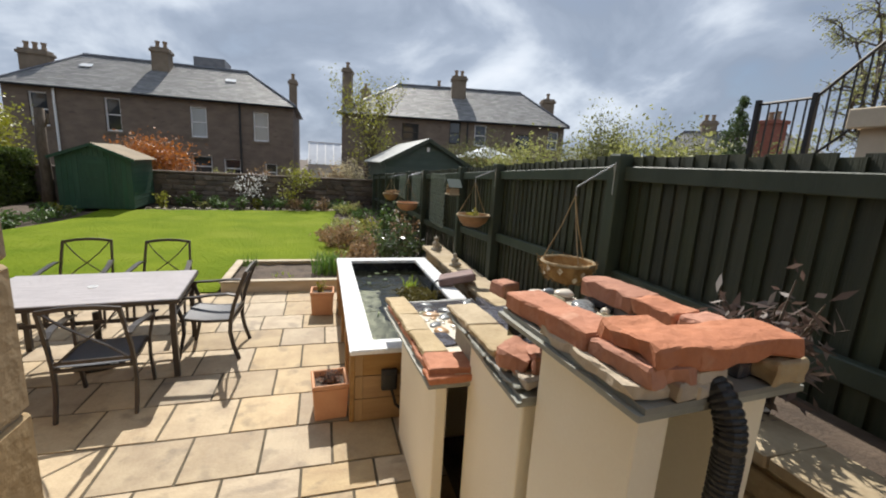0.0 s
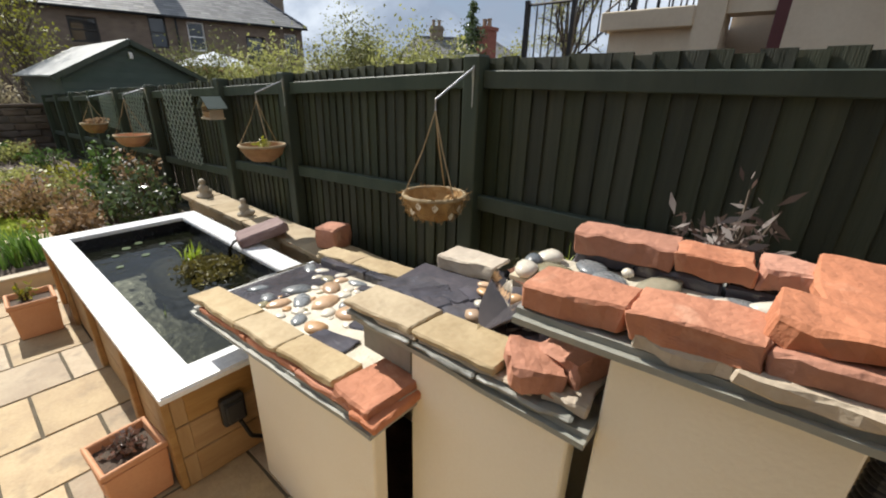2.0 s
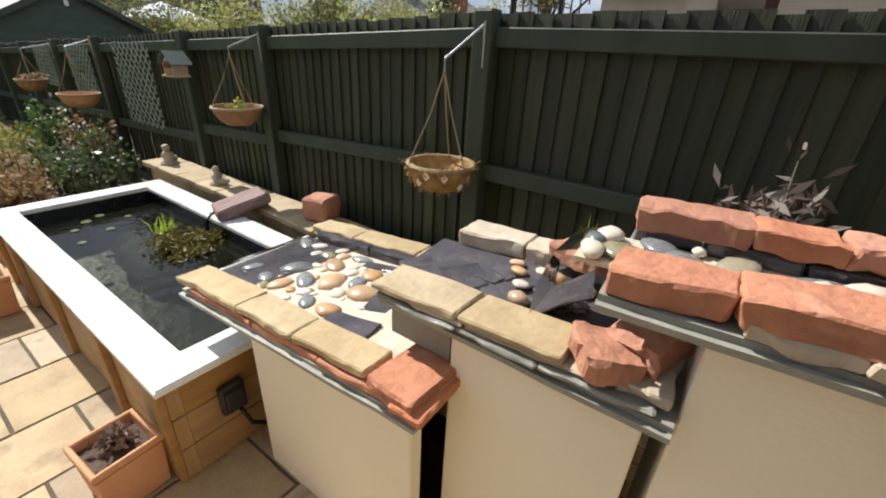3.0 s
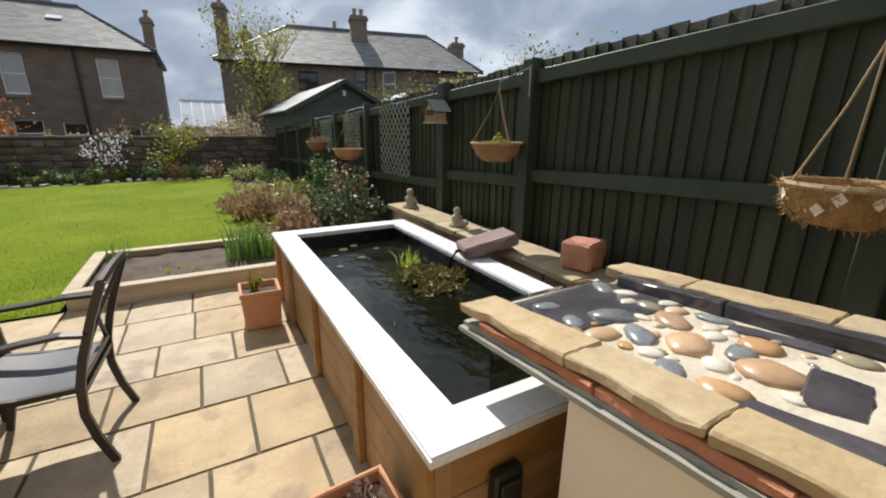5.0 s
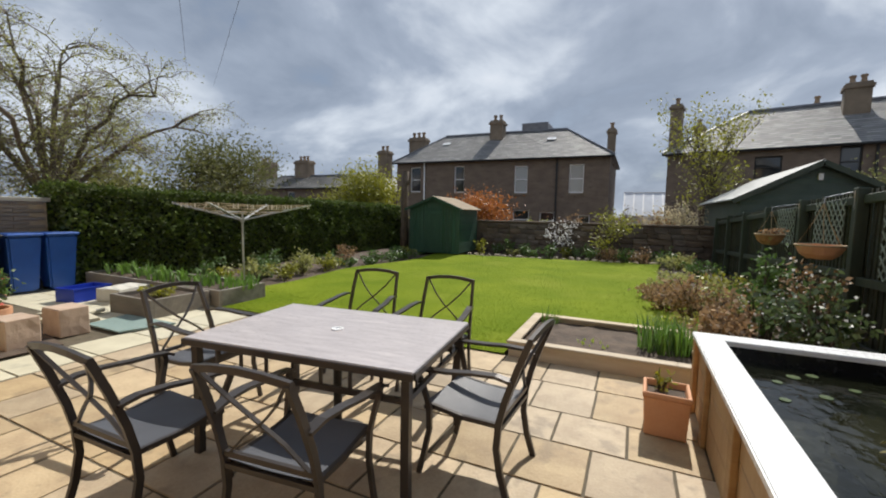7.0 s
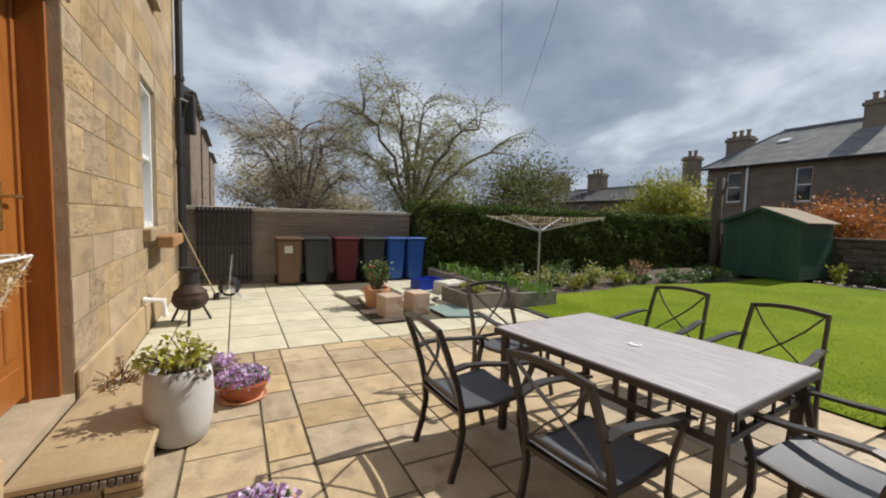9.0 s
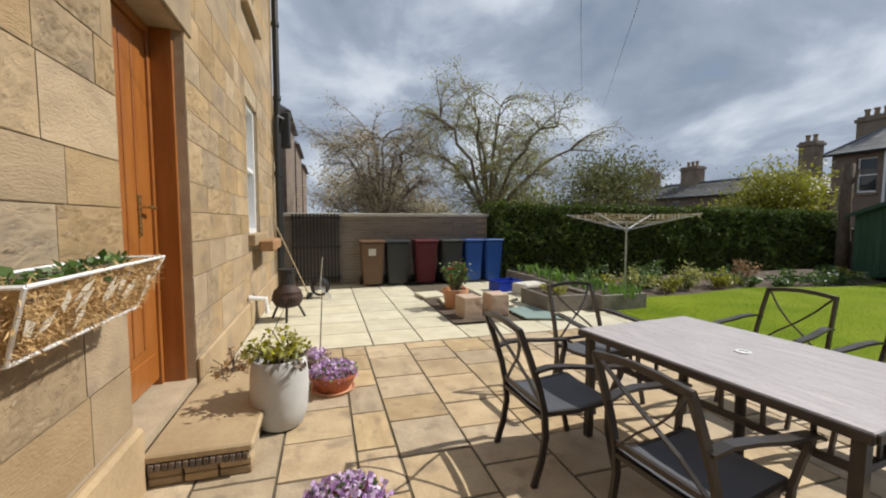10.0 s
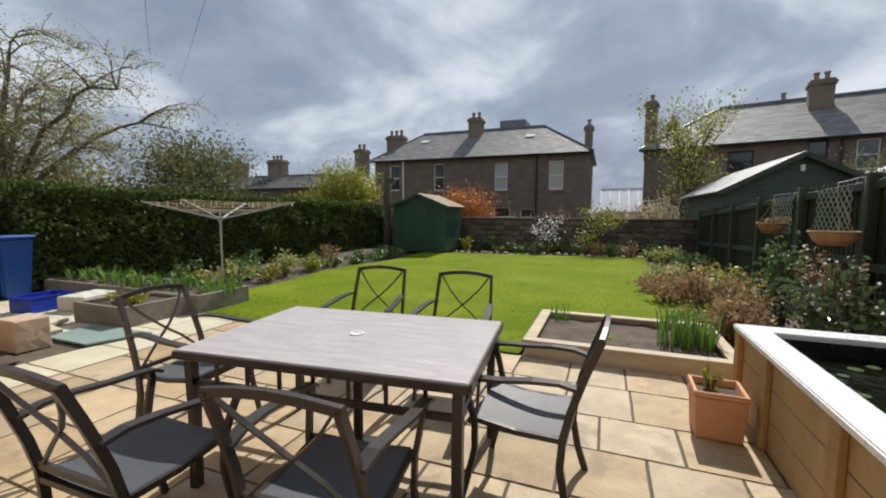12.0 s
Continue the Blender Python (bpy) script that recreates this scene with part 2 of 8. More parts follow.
M = dict(
    soil=material("soil", (0.05, 0.035, 0.025), (0.12, 0.085, 0.06), 6, 0.95, 0.9, 60),
    lawn=material("lawn", (0.115, 0.17, 0.010), (0.185, 0.235, 0.018), 0.8, 0.95, 0.7, 90, spots=((0.215, 0.25, 0.03), 0.5, 0.54, 0.6), spec=0.05),
    blade=leafy("grass_blade", (0.115, 0.175, 0.010), (0.195, 0.245, 0.018), 0.8),
    riven=material("riven_sandstone_paving", (0.48, 0.375, 0.235), (0.355, 0.265, 0.165), 2.2, 0.72, 0.45, 26, rnd=0.17, spots=((0.20, 0.155, 0.105), 2.6, 0.57, 0.55)),
    pale=material("pale_concrete_paving", (0.60, 0.56, 0.42), (0.50, 0.46, 0.34), 2.0, 0.85, 0.25, 60, rnd=0.07, spots=((0.30, 0.28, 0.22), 2.2, 0.62, 0.5)),
    joint=material("paving_joint", (0.13, 0.105, 0.07), (0.08, 0.065, 0.04), 8, 0.95, 0.5, 60),
    sand=material("ashlar_sandstone", (0.41, 0.30, 0.175), (0.30, 0.215, 0.12), 1.5, 0.85, 0.8, 30, rnd=0.15, spots=((0.22, 0.165, 0.115), 1.3, 0.55, 0.65)),
    mortar=material("lime_mortar", (0.43, 0.345, 0.235), (0.33, 0.26, 0.175), 6, 0.95, 0.4, 60),
    brownstone=material("far_house_masonry", (0.155, 0.118, 0.092), (0.22, 0.17, 0.13), 1.4, 0.9, 0.6, 5.0, stretch=(1, 1, 2.2), spots=((0.09, 0.07, 0.06), 2.5, 0.58, 0.6)),
    slate=material("roof_slate", (0.23, 0.23, 0.235), (0.33, 0.325, 0.315), 2.0, 0.68, 0.4, 9, island=True, rnd=0.25, spots=((0.33, 0.31, 0.26), 1.2, 0.58, 0.5)),
    lead=material("ridge_lead", (0.10, 0.105, 0.12), (0.16, 0.165, 0.18), 3, 0.5, 0.1),
    fence=material("dark_green_fence_stain", (0.022, 0.030, 0.015), (0.050, 0.056, 0.032), 2.0, 0.6, 0.5, 22, stretch=(9, 9, 0.7), rnd=0.3),
    fence_post=material("dark_green_post_stain", (0.028, 0.042, 0.028), (0.050, 0.066, 0.046), 2.0, 0.6, 0.3, 22, stretch=(6, 6, 1), rnd=0.1),
    shed=material("green_shed_paint", (0.018, 0.062, 0.036), (0.03, 0.085, 0.052), 2.0, 0.55, 0.25, 20, stretch=(6, 6, 1), rnd=0.12),
    nshed=material("grey_green_boards", (0.045, 0.075, 0.062), (0.07, 0.10, 0.085), 2.0, 0.6, 0.25, 20, rnd=0.1),
    felt=material("roofing_felt", (0.30, 0.24, 0.16), (0.22, 0.17, 0.11), 3, 0.9, 0.5, 60),
    felt_grey=material("grey_roofing_felt", (0.40, 0.41, 0.40), (0.30, 0.31, 0.30), 3, 0.7, 0.4, 60),
    render=material("cream_masonry_paint", (0.90, 0.83, 0.67), (0.86, 0.78, 0.61), 2.0, 0.8, 0.25, 70, spots=((0.60, 0.50, 0.37), 3, 0.68, 0.4)),
    redstone=material("red_sandstone", (0.50, 0.225, 0.135), (0.38, 0.165, 0.10), 7, 0.85, 0.85, 42, rnd=0.12, spots=((0.58, 0.35, 0.24), 8, 0.60, 0.6)),
    tanstone=material("buff_sandstone", (0.47, 0.375, 0.235), (0.35, 0.265, 0.155), 5, 0.82, 0.5, 45, rnd=0.12, spots=((0.30, 0.22, 0.14), 6, 0.6, 0.5)),
    palestone=material("pale_sandstone", (0.55, 0.47, 0.36), (0.42, 0.35, 0.27), 5, 0.85, 0.6, 45, rnd=0.1),
    capslate=material("grey_slate_cap", (0.21, 0.215, 0.19), (0.31, 0.305, 0.265), 6, 0.5, 0.4, 40, rnd=0.15),
    wetslate=material("wet_slate", (0.06, 0.06, 0.07), (0.11, 0.10, 0.11), 6, 0.12, 0.25, 40, rnd=0.2),
    pebble_o=material("orange_pebble", (0.58, 0.38, 0.22), (0.46, 0.28, 0.15), 10, 0.3, 0.1, 60, rnd=0.2),
    pebble_g=material("grey_pebble", (0.14, 0.155, 0.165), (0.23, 0.24, 0.24), 10, 0.28, 0.1, 60, rnd=0.25),
    pebble_w=material("white_pebble", (0.70, 0.65, 0.55), (0.58, 0.52, 0.42), 10, 0.25, 0.1, 60, rnd=0.1),
    pebble_m=material("cream_mortar_bed", (0.66, 0.60, 0.48), (0.48, 0.42, 0.32), 9, 0.45, 0.5, 60),
    liner=material("black_pond_liner", (0.010, 0.010, 0.012), (0.02, 0.02, 0.022), 4, 0.25, 0.2, 20),
    white=material("white_upvc", (0.80, 0.81, 0.82), (0.76, 0.77, 0.78), 3, 0.28, 0.03, 30),
    timber=material("pine_sleeper", (0.40, 0.25, 0.11), (0.30, 0.17, 0.07), 2.0, 0.65, 0.25, 14, stretch=(1.2, 1.2, 10), rnd=0.14),
    ply=material("plywood_panel", (0.42, 0.28, 0.14), (0.33, 0.20, 0.09), 2.5, 0.6, 0.15, 14, stretch=(7, 2, 1)),
    greywood=material("weathered_grey_timber", (0.17, 0.15, 0.125), (0.25, 0.225, 0.19), 2, 0.85, 0.4, 18, stretch=(1, 6, 6), rnd=0.15),
    palewood=material("pale_bed_timber", (0.52, 0.43, 0.30), (0.42, 0.33, 0.22), 2, 0.75, 0.25, 18, stretch=(1, 6, 6), rnd=0.1),
    terra=material("terracotta", (0.62, 0.34, 0.20), (0.54, 0.28, 0.16), 5, 0.75, 0.15, 60, rnd=0.08, spots=((0.62, 0.42, 0.30), 5, 0.62, 0.5)),
    terra_red=material("red_plastic_pot", (0.40, 0.11, 0.045), (0.34, 0.09, 0.04), 5, 0.5, 0.05),
    concrete=material("pale_concrete_pot", (0.50, 0.50, 0.49), (0.42, 0.42, 0.41), 5, 0.8, 0.2, 60, spots=((0.36, 0.36, 0.35), 6, 0.62, 0.5)),
    frame=material("brown_powder_coated_steel", (0.045, 0.038, 0.034), (0.06, 0.05, 0.045), 5, 0.35, 0.05, 80, metal=0.3),
    sling=material("dark_grey_textilene", (0.07, 0.075, 0.088), (0.10, 0.105, 0.12), 3, 0.5, 0.3, 240),
    tabletop=material("grey_brown_table_laminate", (0.50, 0.465, 0.47), (0.38, 0.35, 0.355), 4, 0.3, 0.06, 30, stretch=(1, 6, 1), spots=((0.62, 0.575, 0.565), 3, 0.58, 0.6)),
    black=material("black_plastic", (0.012, 0.012, 0.013), (0.02, 0.02, 0.02), 4, 0.45, 0.1, 60),
    iron=material("black_painted_iron", (0.014, 0.014, 0.016), (0.03, 0.026, 0.024), 4, 0.5, 0.1, 60, metal=0.2),
    rust=material("dark_rusty_iron", (0.03, 0.022, 0.02), (0.09, 0.05, 0.035), 6, 0.7, 0.3, 40, metal=0.3),
    steel=material("galvanised_metal", (0.55, 0.56, 0.57), (0.42, 0.43, 0.44), 8, 0.35, 0.1, 50, metal=0.7),
    coir=material("coir_fibre", (0.48, 0.30, 0.125), (0.62, 0.43, 0.21), 14, 0.95, 1.0, 120),
    coir_dark=material("brown_coir_fibre", (0.29, 0.165, 0.06), (0.45, 0.29, 0.125), 14, 0.95, 1.0, 120),
    coir_leaf=material("pale_pressed_leaf", (0.80, 0.75, 0.64), (0.68, 0.62, 0.50), 14, 0.8, 0.2, 60),
    wicker=material("wicker", (0.36, 0.20, 0.09), (0.26, 0.14, 0.06), 10, 0.75, 0.6, 70),
    rope=material("jute_rope", (0.42, 0.33, 0.20), (0.32, 0.24, 0.14), 20, 0.9, 0.6, 120),
    door=material("orange_oak_door", (0.34, 0.125, 0.028), (0.26, 0.085, 0.018), 2, 0.32, 0.1, 16, stretch=(8, 8, 1)),
    brass=material("brass", (0.60, 0.45, 0.20), (0.5, 0.36, 0.15), 10, 0.28, 0.05, 40, metal=0.9),
    bin_brown=material("brown_bin_plastic", (0.15, 0.085, 0.045), (0.12, 0.065, 0.035), 4, 0.45, 0.1, 60),
    bin_grey=material("charcoal_bin_plastic", (0.025, 0.029, 0.032), (0.035, 0.04, 0.043), 4, 0.45, 0.1, 60),
    bin_red=material("maroon_bin_plastic", (0.12, 0.014, 0.022), (0.09, 0.010, 0.016), 4, 0.42, 0.1, 60),
    bin_blue=material("blue_bin_plastic", (0.02, 0.095, 0.38), (0.016, 0.075, 0.31), 4, 0.42, 0.1, 60),
    crate_blue=material("blue_crate_plastic", (0.015, 0.05, 0.45), (0.012, 0.04, 0.36), 4, 0.4, 0.05),
    block=material("pinkish_stone_block", (0.52, 0.40, 0.31), (0.44, 0.33, 0.25), 8, 0.85, 0.4, 60, rnd=0.08),
    polystyrene=material("offwhite_box", (0.62, 0.60, 0.53), (0.55, 0.53, 0.46), 6, 0.8, 0.2, 50),
    blockwall=material("grey_brown_blockwork", (0.20, 0.17, 0.14), (0.26, 0.22, 0.185), 3, 0.9, 0.5, 40, rnd=0.12),
    coping=material("pale_coping", (0.46, 0.44, 0.38), (0.38, 0.36, 0.31), 3, 0.85, 0.3, 40),
    rubble=material("dark_rubble_stone", (0.10, 0.078, 0.062), (0.17, 0.13, 0.10), 2.5, 0.95, 0.9, 9, rnd=0.25),
    bark=material("bark", (0.075, 0.056, 0.04), (0.13, 0.10, 0.075), 6, 0.95, 0.8, 30, stretch=(3, 3, 1)),
    twig_dark=material("dark_twig_bark", (0.075, 0.058, 0.045), (0.13, 0.105, 0.08), 4, 0.9, 0.3, 30),
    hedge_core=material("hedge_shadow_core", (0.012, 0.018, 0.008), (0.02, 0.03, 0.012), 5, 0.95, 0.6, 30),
    hedge=leafy("hedge_leaf", (0.05, 0.078, 0.014), (0.105, 0.138, 0.026), 0.85),
    olive=leafy("olive_spring_leaf", (0.12, 0.13, 0.045), (0.21, 0.20, 0.085), 0.8),
    leaf=leafy("mid_green_leaf", (0.07, 0.13, 0.03), (0.12, 0.19, 0.05)),
    leaf_y=leafy("yellow_green_leaf", (0.24, 0.25, 0.03), (0.36, 0.34, 0.06)),
    leaf_sp=leafy("pale_spring_leaf", (0.24, 0.25, 0.08), (0.34, 0.33, 0.14), 0.55, 0.45),
    leaf_o=leafy("orange_leaf", (0.36, 0.13, 0.03), (0.47, 0.21, 0.06)),
    leaf_r=leafy("bronze_red_leaf", (0.15, 0.085, 0.065), (0.26, 0.17, 0.13), 0.3),
    leaf_d=leafy("dark_glossy_leaf", (0.07, 0.105, 0.042), (0.13, 0.165, 0.075), 0.25),
    leaf_br=leafy("brown_dry_growth", (0.27, 0.17, 0.09), (0.36, 0.25, 0.13), 0.8),
    twig=leafy("grey_twig", (0.16, 0.125, 0.10), (0.24, 0.20, 0.16), 0.9, 0.05),
    petal_w=leafy("white_petal", (0.75, 0.73, 0.72), (0.85, 0.84, 0.82)),
    petal_p=leafy("purple_petal", (0.36, 0.17, 0.46), (0.80, 0.72, 0.82)),
    petal_red=leafy("red_petal", (0.50, 0.04, 0.03), (0.6, 0.10, 0.06)),
    petal_y=leafy("yellow_petal", (0.75, 0.48, 0.02), (0.85, 0.6, 0.05)),
    reed=leafy("reed_blade", (0.10, 0.19, 0.035), (0.17, 0.28, 0.06)),
    bronze=leafy("bronze_leaf", (0.10, 0.065, 0.055), (0.20, 0.165, 0.14)),
    moss=leafy("brown_water_moss", (0.10, 0.085, 0.02), (0.19, 0.17, 0.04)),
    lime=leafy("lime_water_plant", (0.30, 0.42, 0.03), (0.42, 0.52, 0.06)),
    statue=material("weathered_cast_stone", (0.46, 0.41, 0.33), (0.34, 0.30, 0.23), 12, 0.9, 0.5, 70),
    stair=material("pale_render", (0.66, 0.57, 0.44), (0.57, 0.48, 0.36), 2, 0.85, 0.2, 30),
    maroon=material("maroon_panel", (0.10, 0.022, 0.024), (0.08, 0.018, 0.02), 2, 0.5, 0.05),
    parasol=material("pale_blue_canvas", (0.62, 0.66, 0.72), (0.54, 0.58, 0.65), 2, 0.8, 0.1),
    brick=material("weathered_red_brick", (0.30, 0.105, 0.07), (0.22, 0.08, 0.055), 6, 0.9, 0.4, 40),
    chimney=material("chimney_stone", (0.16, 0.125, 0.09), (0.24, 0.19, 0.14), 1.5, 0.9, 0.5, 5),
    clay=material("clay_chimney_pot", (0.30, 0.22, 0.15), (0.24, 0.17, 0.11), 3, 0.85, 0.1),
    pebble_y=material("olive_slate_pebble", (0.24, 0.22, 0.14), (0.33, 0.29, 0.19), 10, 0.2, 0.15, 60, rnd=0.2),
    haze=leafy("pale_bud_haze", (0.38, 0.33, 0.21), (0.48, 0.44, 0.32), 0.55, 0.45),
    lath=material("faded_green_lath", (0.22, 0.27, 0.22), (0.30, 0.34, 0.28), 4, 0.75, 0.2, 40),
    mat_blue=material("blue_green_board", (0.22, 0.30, 0.28), (0.18, 0.25, 0.23), 3, 0.7, 0.1),
)


def glass_material(name, tint, rough=0.03, alpha=0.75):
    m = bpy.data.materials.new(name); m.use_nodes = True
    b = m.node_tree.nodes["Principled BSDF"]
    b.inputs["Base Color"].default_value, b.inputs["Roughness"].default_value = (*tint, 1), rough
    b.inputs["Specular IOR Level"].default_value = 0.8
    return m


M["glass"] = glass_material("dark_window_glass", (0.03, 0.035, 0.04))
M["blind"] = glass_material("window_with_pale_blind", (0.42, 0.43, 0.42), 0.08)


def water_material():
    m = bpy.data.materials.new("pond_water"); m.use_nodes = True
    n, l = m.node_tree.nodes, m.node_tree.links
    b = n["Principled BSDF"]
    b.inputs["Base Color"].default_value, b.inputs["Roughness"].default_value = (0.016, 0.018, 0.010, 1), 0.02
    b.inputs["Transmission Weight"].default_value, b.inputs["IOR"].default_value = 0.6, 1.33
    tc = n.new("ShaderNodeTexCoord"); no = n.new("ShaderNodeTexNoise")
    no.inputs["Scale"].default_value, no.inputs["Detail"].default_value = 9.0, 3
    l.new(tc.outputs["Object"], no.inputs["Vector"])
    bp = n.new("ShaderNodeBump"); bp.inputs["Strength"].default_value, bp.inputs["Distance"].default_value = 0.25, 0.03
    l.new(no.outputs[0], bp.inputs["Height"]); l.new(bp.outputs[0], b.inputs["Normal"])
    return m


M["blade"].node_tree.nodes["Principled BSDF"].inputs["Specular IOR Level"].default_value = 0.08
M["water"] = water_material()


# ---- builders ----
R = random.Random(7)


def part(name, bm, mat, parent=None, label="", smooth=False):
    """Link a bmesh as one mesh object, under parent when given."""
    me = bpy.data.meshes.new(name)
    bm.to_mesh(me)
    bm.free()
    for mm in (mat if isinstance(mat, (list, tuple)) else [mat]):
        me.materials.append(mm)
    if smooth:
        me.polygons.foreach_set("use_smooth", [True] * len(me.polygons))
    ob = new(name, me)
    if parent:
        ob.parent = parent
    if label:
        ob["label"] = label
    return ob


def piece(name, me, parent, m):
    ob = new(name, me)
    ob.parent = parent
    ob.matrix_basis = m
    return ob


def thing(name, m, label, category, group="", kind=""):
    ob = new(name)
    ob.matrix_basis = m
    ob.empty_display_size = 0.1
    return tagged(ob, label, category, group, kind)


def B():
    return bmesh.new()


def box(bm, x0, y0, z0, x1, y1, z1, bev=0.0, mi=0):
    """Axis-aligned box added to bm, edges bevelled when bev > 0."""
    r = bmesh.ops.create_cube(bm, size=1, matrix=Matrix.Translation(((x0 + x1) / 2, (y0 + y1) / 2, (z0 + z1) / 2)) @ Matrix.Diagonal((abs(x1 - x0), abs(y1 - y0), abs(z1 - z0), 1)))
    for f in {f for v in r["verts"] for f in v.link_faces}:
        f.material_index = mi
    if bev:
        ed = list({ed for v in r["verts"] for ed in v.link_edges})
        bmesh.ops.bevel(bm, geom=ed, offset=bev, segments=1, affect="EDGES")
    return bm


def stone(sx, sy, sz, rough=0.012, seed=0, cuts=3, bev=0.012):
    """A hewn stone block centred on its base: split faces, chipped edges."""
    bm = B()
    bmesh.ops.create_cube(bm, size=1, matrix=Matrix.Translation((0, 0, sz / 2)) @ Matrix.Diagonal((sx, sy, sz, 1)))
    bmesh.ops.bevel(bm, geom=list(bm.edges), offset=bev, segments=1, affect="EDGES")
    bmesh.ops.subdivide_edges(bm, edges=[ed for ed in bm.edges if ed.calc_length() > 0.05], cuts=cuts, use_grid_fill=True)
    for v in bm.verts:
        p = v.co * 9 + Vector((seed * 3.1, seed * 1.7, 0))
        q = v.co * 26 + Vector((seed, 0, 0))
        top = 0.45 if v.co.z > sz * 0.96 else 1.0
        s_ = noise.noise_vector(v.co * 4 + Vector((seed * 2.3, 0, seed)))
        v.co += (noise.noise_vector(p) * rough * 1.1 + noise.noise_vector(q) * rough * 0.75) * top + Vector((s_.x, s_.y, s_.z * 0.5)) * rough * 0.9
    return bm


def tube(bm, pts, r, n=6, r1=None, mi=0):
    """A round bar along pts, tapering from r to r1."""
    pts = [Vector(p) for p in pts]
    rings = []
    for i, p in enumerate(pts):
        d = (pts[min(i + 1, len(pts) - 1)] - pts[max(i - 1, 0)]).normalized()
        a = d.cross(Vector((0, 0, 1)) if abs(d.z) < 0.9 else Vector((1, 0, 0))).normalized()
        b = d.cross(a)
        rr = r if r1 is None else r + (r1 - r) * i / (len(pts) - 1)
        rings.append([bm.verts.new(p + (a * math.cos(k * math.tau / n) + b * math.sin(k * math.tau / n)) * rr) for k in range(n)])
    for p, q in zip(rings, rings[1:]):
        for k in range(n):
            bm.faces.new((p[k], p[(k + 1) % n], q[(k + 1) % n], q[k])).material_index = mi
    bm.faces.new(rings[0][::-1]).material_index = mi
    bm.faces.new(rings[-1]).material_index = mi
    return bm


def flat_bar(bm, pts, w, t, side):
    """A bar of w x t section along pts; side: the direction of its width."""
    pts = [Vector(p) for p in pts]
    s = Vector(side).normalized()
    rings = []
    for i, p in enumerate(pts):
        d = (pts[min(i + 1, len(pts) - 1)] - pts[max(i - 1, 0)]).normalized()
        u = d.cross(s).normalized()
        rings.append([bm.verts.new(p + s * a * w / 2 + u * b * t / 2) for a, b in ((-1, -1), (1, -1), (1, 1), (-1, 1))])
    for p, q in zip(rings, rings[1:]):
        for k in range(4):
            bm.faces.new((p[k], p[(k + 1) % 4], q[(k + 1) % 4], q[k]))
    bm.faces.new(rings[0][::-1])
    bm.faces.new(rings[-1])
    return bm


def lathe(bm, prof, n=24, c=(0, 0, 0)):
    """Turned shape from (radius, height) pairs."""
    rings = [[bm.verts.new((c[0] + r * math.cos(k * math.tau / n), c[1] + r * math.sin(k * math.tau / n), c[2] + z)) for k in range(n)] for r, z in prof]
    for p, q in zip(rings, rings[1:]):
        for k in range(n):
            bm.faces.new((p[k], p[(k + 1) % n], q[(k + 1) % n], q[k]))
    if prof[0][0] > 0.001:
        bm.faces.new(rings[0][::-1])
    if prof[-1][0] > 0.001:
        bm.faces.new(rings[-1])
    return bm


def mesh_from(name, verts, faces, mat, parent=None, label=""):
    me = bpy.data.meshes.new(name)
    me.from_pydata(verts, [], faces)
    me.materials.append(mat)
    ob = new(name, me)
    if parent:
        ob.parent = parent
    if label:
        ob["label"] = label
    return ob


def leaf_cloud(name, points, size, mat, parent=None, label="", rng=None, droop=0.3, long=1.8):
    """Many small pointed leaves, one at each point."""
    rng = rng or R
    vs, fs = [], []
    for p in points:
        s = size * rng.uniform(0.6, 1.3)
        th, ph = rng.uniform(0, math.tau), rng.uniform(-1.1, 1.1)
        d = Vector((math.cos(th) * math.cos(ph), math.sin(th) * math.cos(ph), math.sin(ph) - droop)).normalized()
        u = d.cross(Vector((rng.uniform(-1, 1), rng.uniform(-1, 1), rng.uniform(-1, 1)))).normalized()
        p = Vector(p)
        k = len(vs)
        vs += [p, p + d * s * long * 0.5 + u * s * 0.5, p + d * s * long, p + d * s * long * 0.5 - u * s * 0.5]
        fs.append((k, k + 1, k + 2, k + 3))
    return mesh_from(name, vs, fs, mat, parent, label)


def branches(base, height, spread, levels, rng, lean=(0, 0), start=0.35, kids=(3, 5), r0=None, up=0.35, wig=0.12):
    """Recursive limbs: list of (points, r0, r1, level) and the twig tips."""
    out, tips = [], []

    def grow(p, d, ln, r, lev):
        pts = [p.copy()]
        steps = 5
        for i in range(steps):
            d = (d + Vector((rng.uniform(-wig, wig), rng.uniform(-wig, wig), rng.uniform(-wig, wig) + up * 0.08 * (lev > 0)))).normalized()
            pts.append(pts[-1] + d * ln / steps)
        out.append((pts, r, r * (0.45 if lev < levels else 0.25), lev))
        if lev >= levels:
            tips.extend(pts[2:])
            return
        for k in range(rng.randint(*kids)):
            f = rng.uniform(start if lev == 0 else 0.25, 1.0)
            q = pts[min(steps, int(f * steps))]
            th = rng.uniform(0, math.tau)
            nd = (d * rng.uniform(0.3, 0.9) + Vector((math.cos(th), math.sin(th), rng.uniform(-0.1, up))) * spread).normalized()
            grow(q, nd, ln * rng.uniform(0.5, 0.78), r * (1 - 0.5 * f) * 0.7, lev + 1)

    grow(Vector(base), Vector((lean[0], lean[1], 1)).normalized(), height, r0 or height * 0.035, 0)
    return out, tips


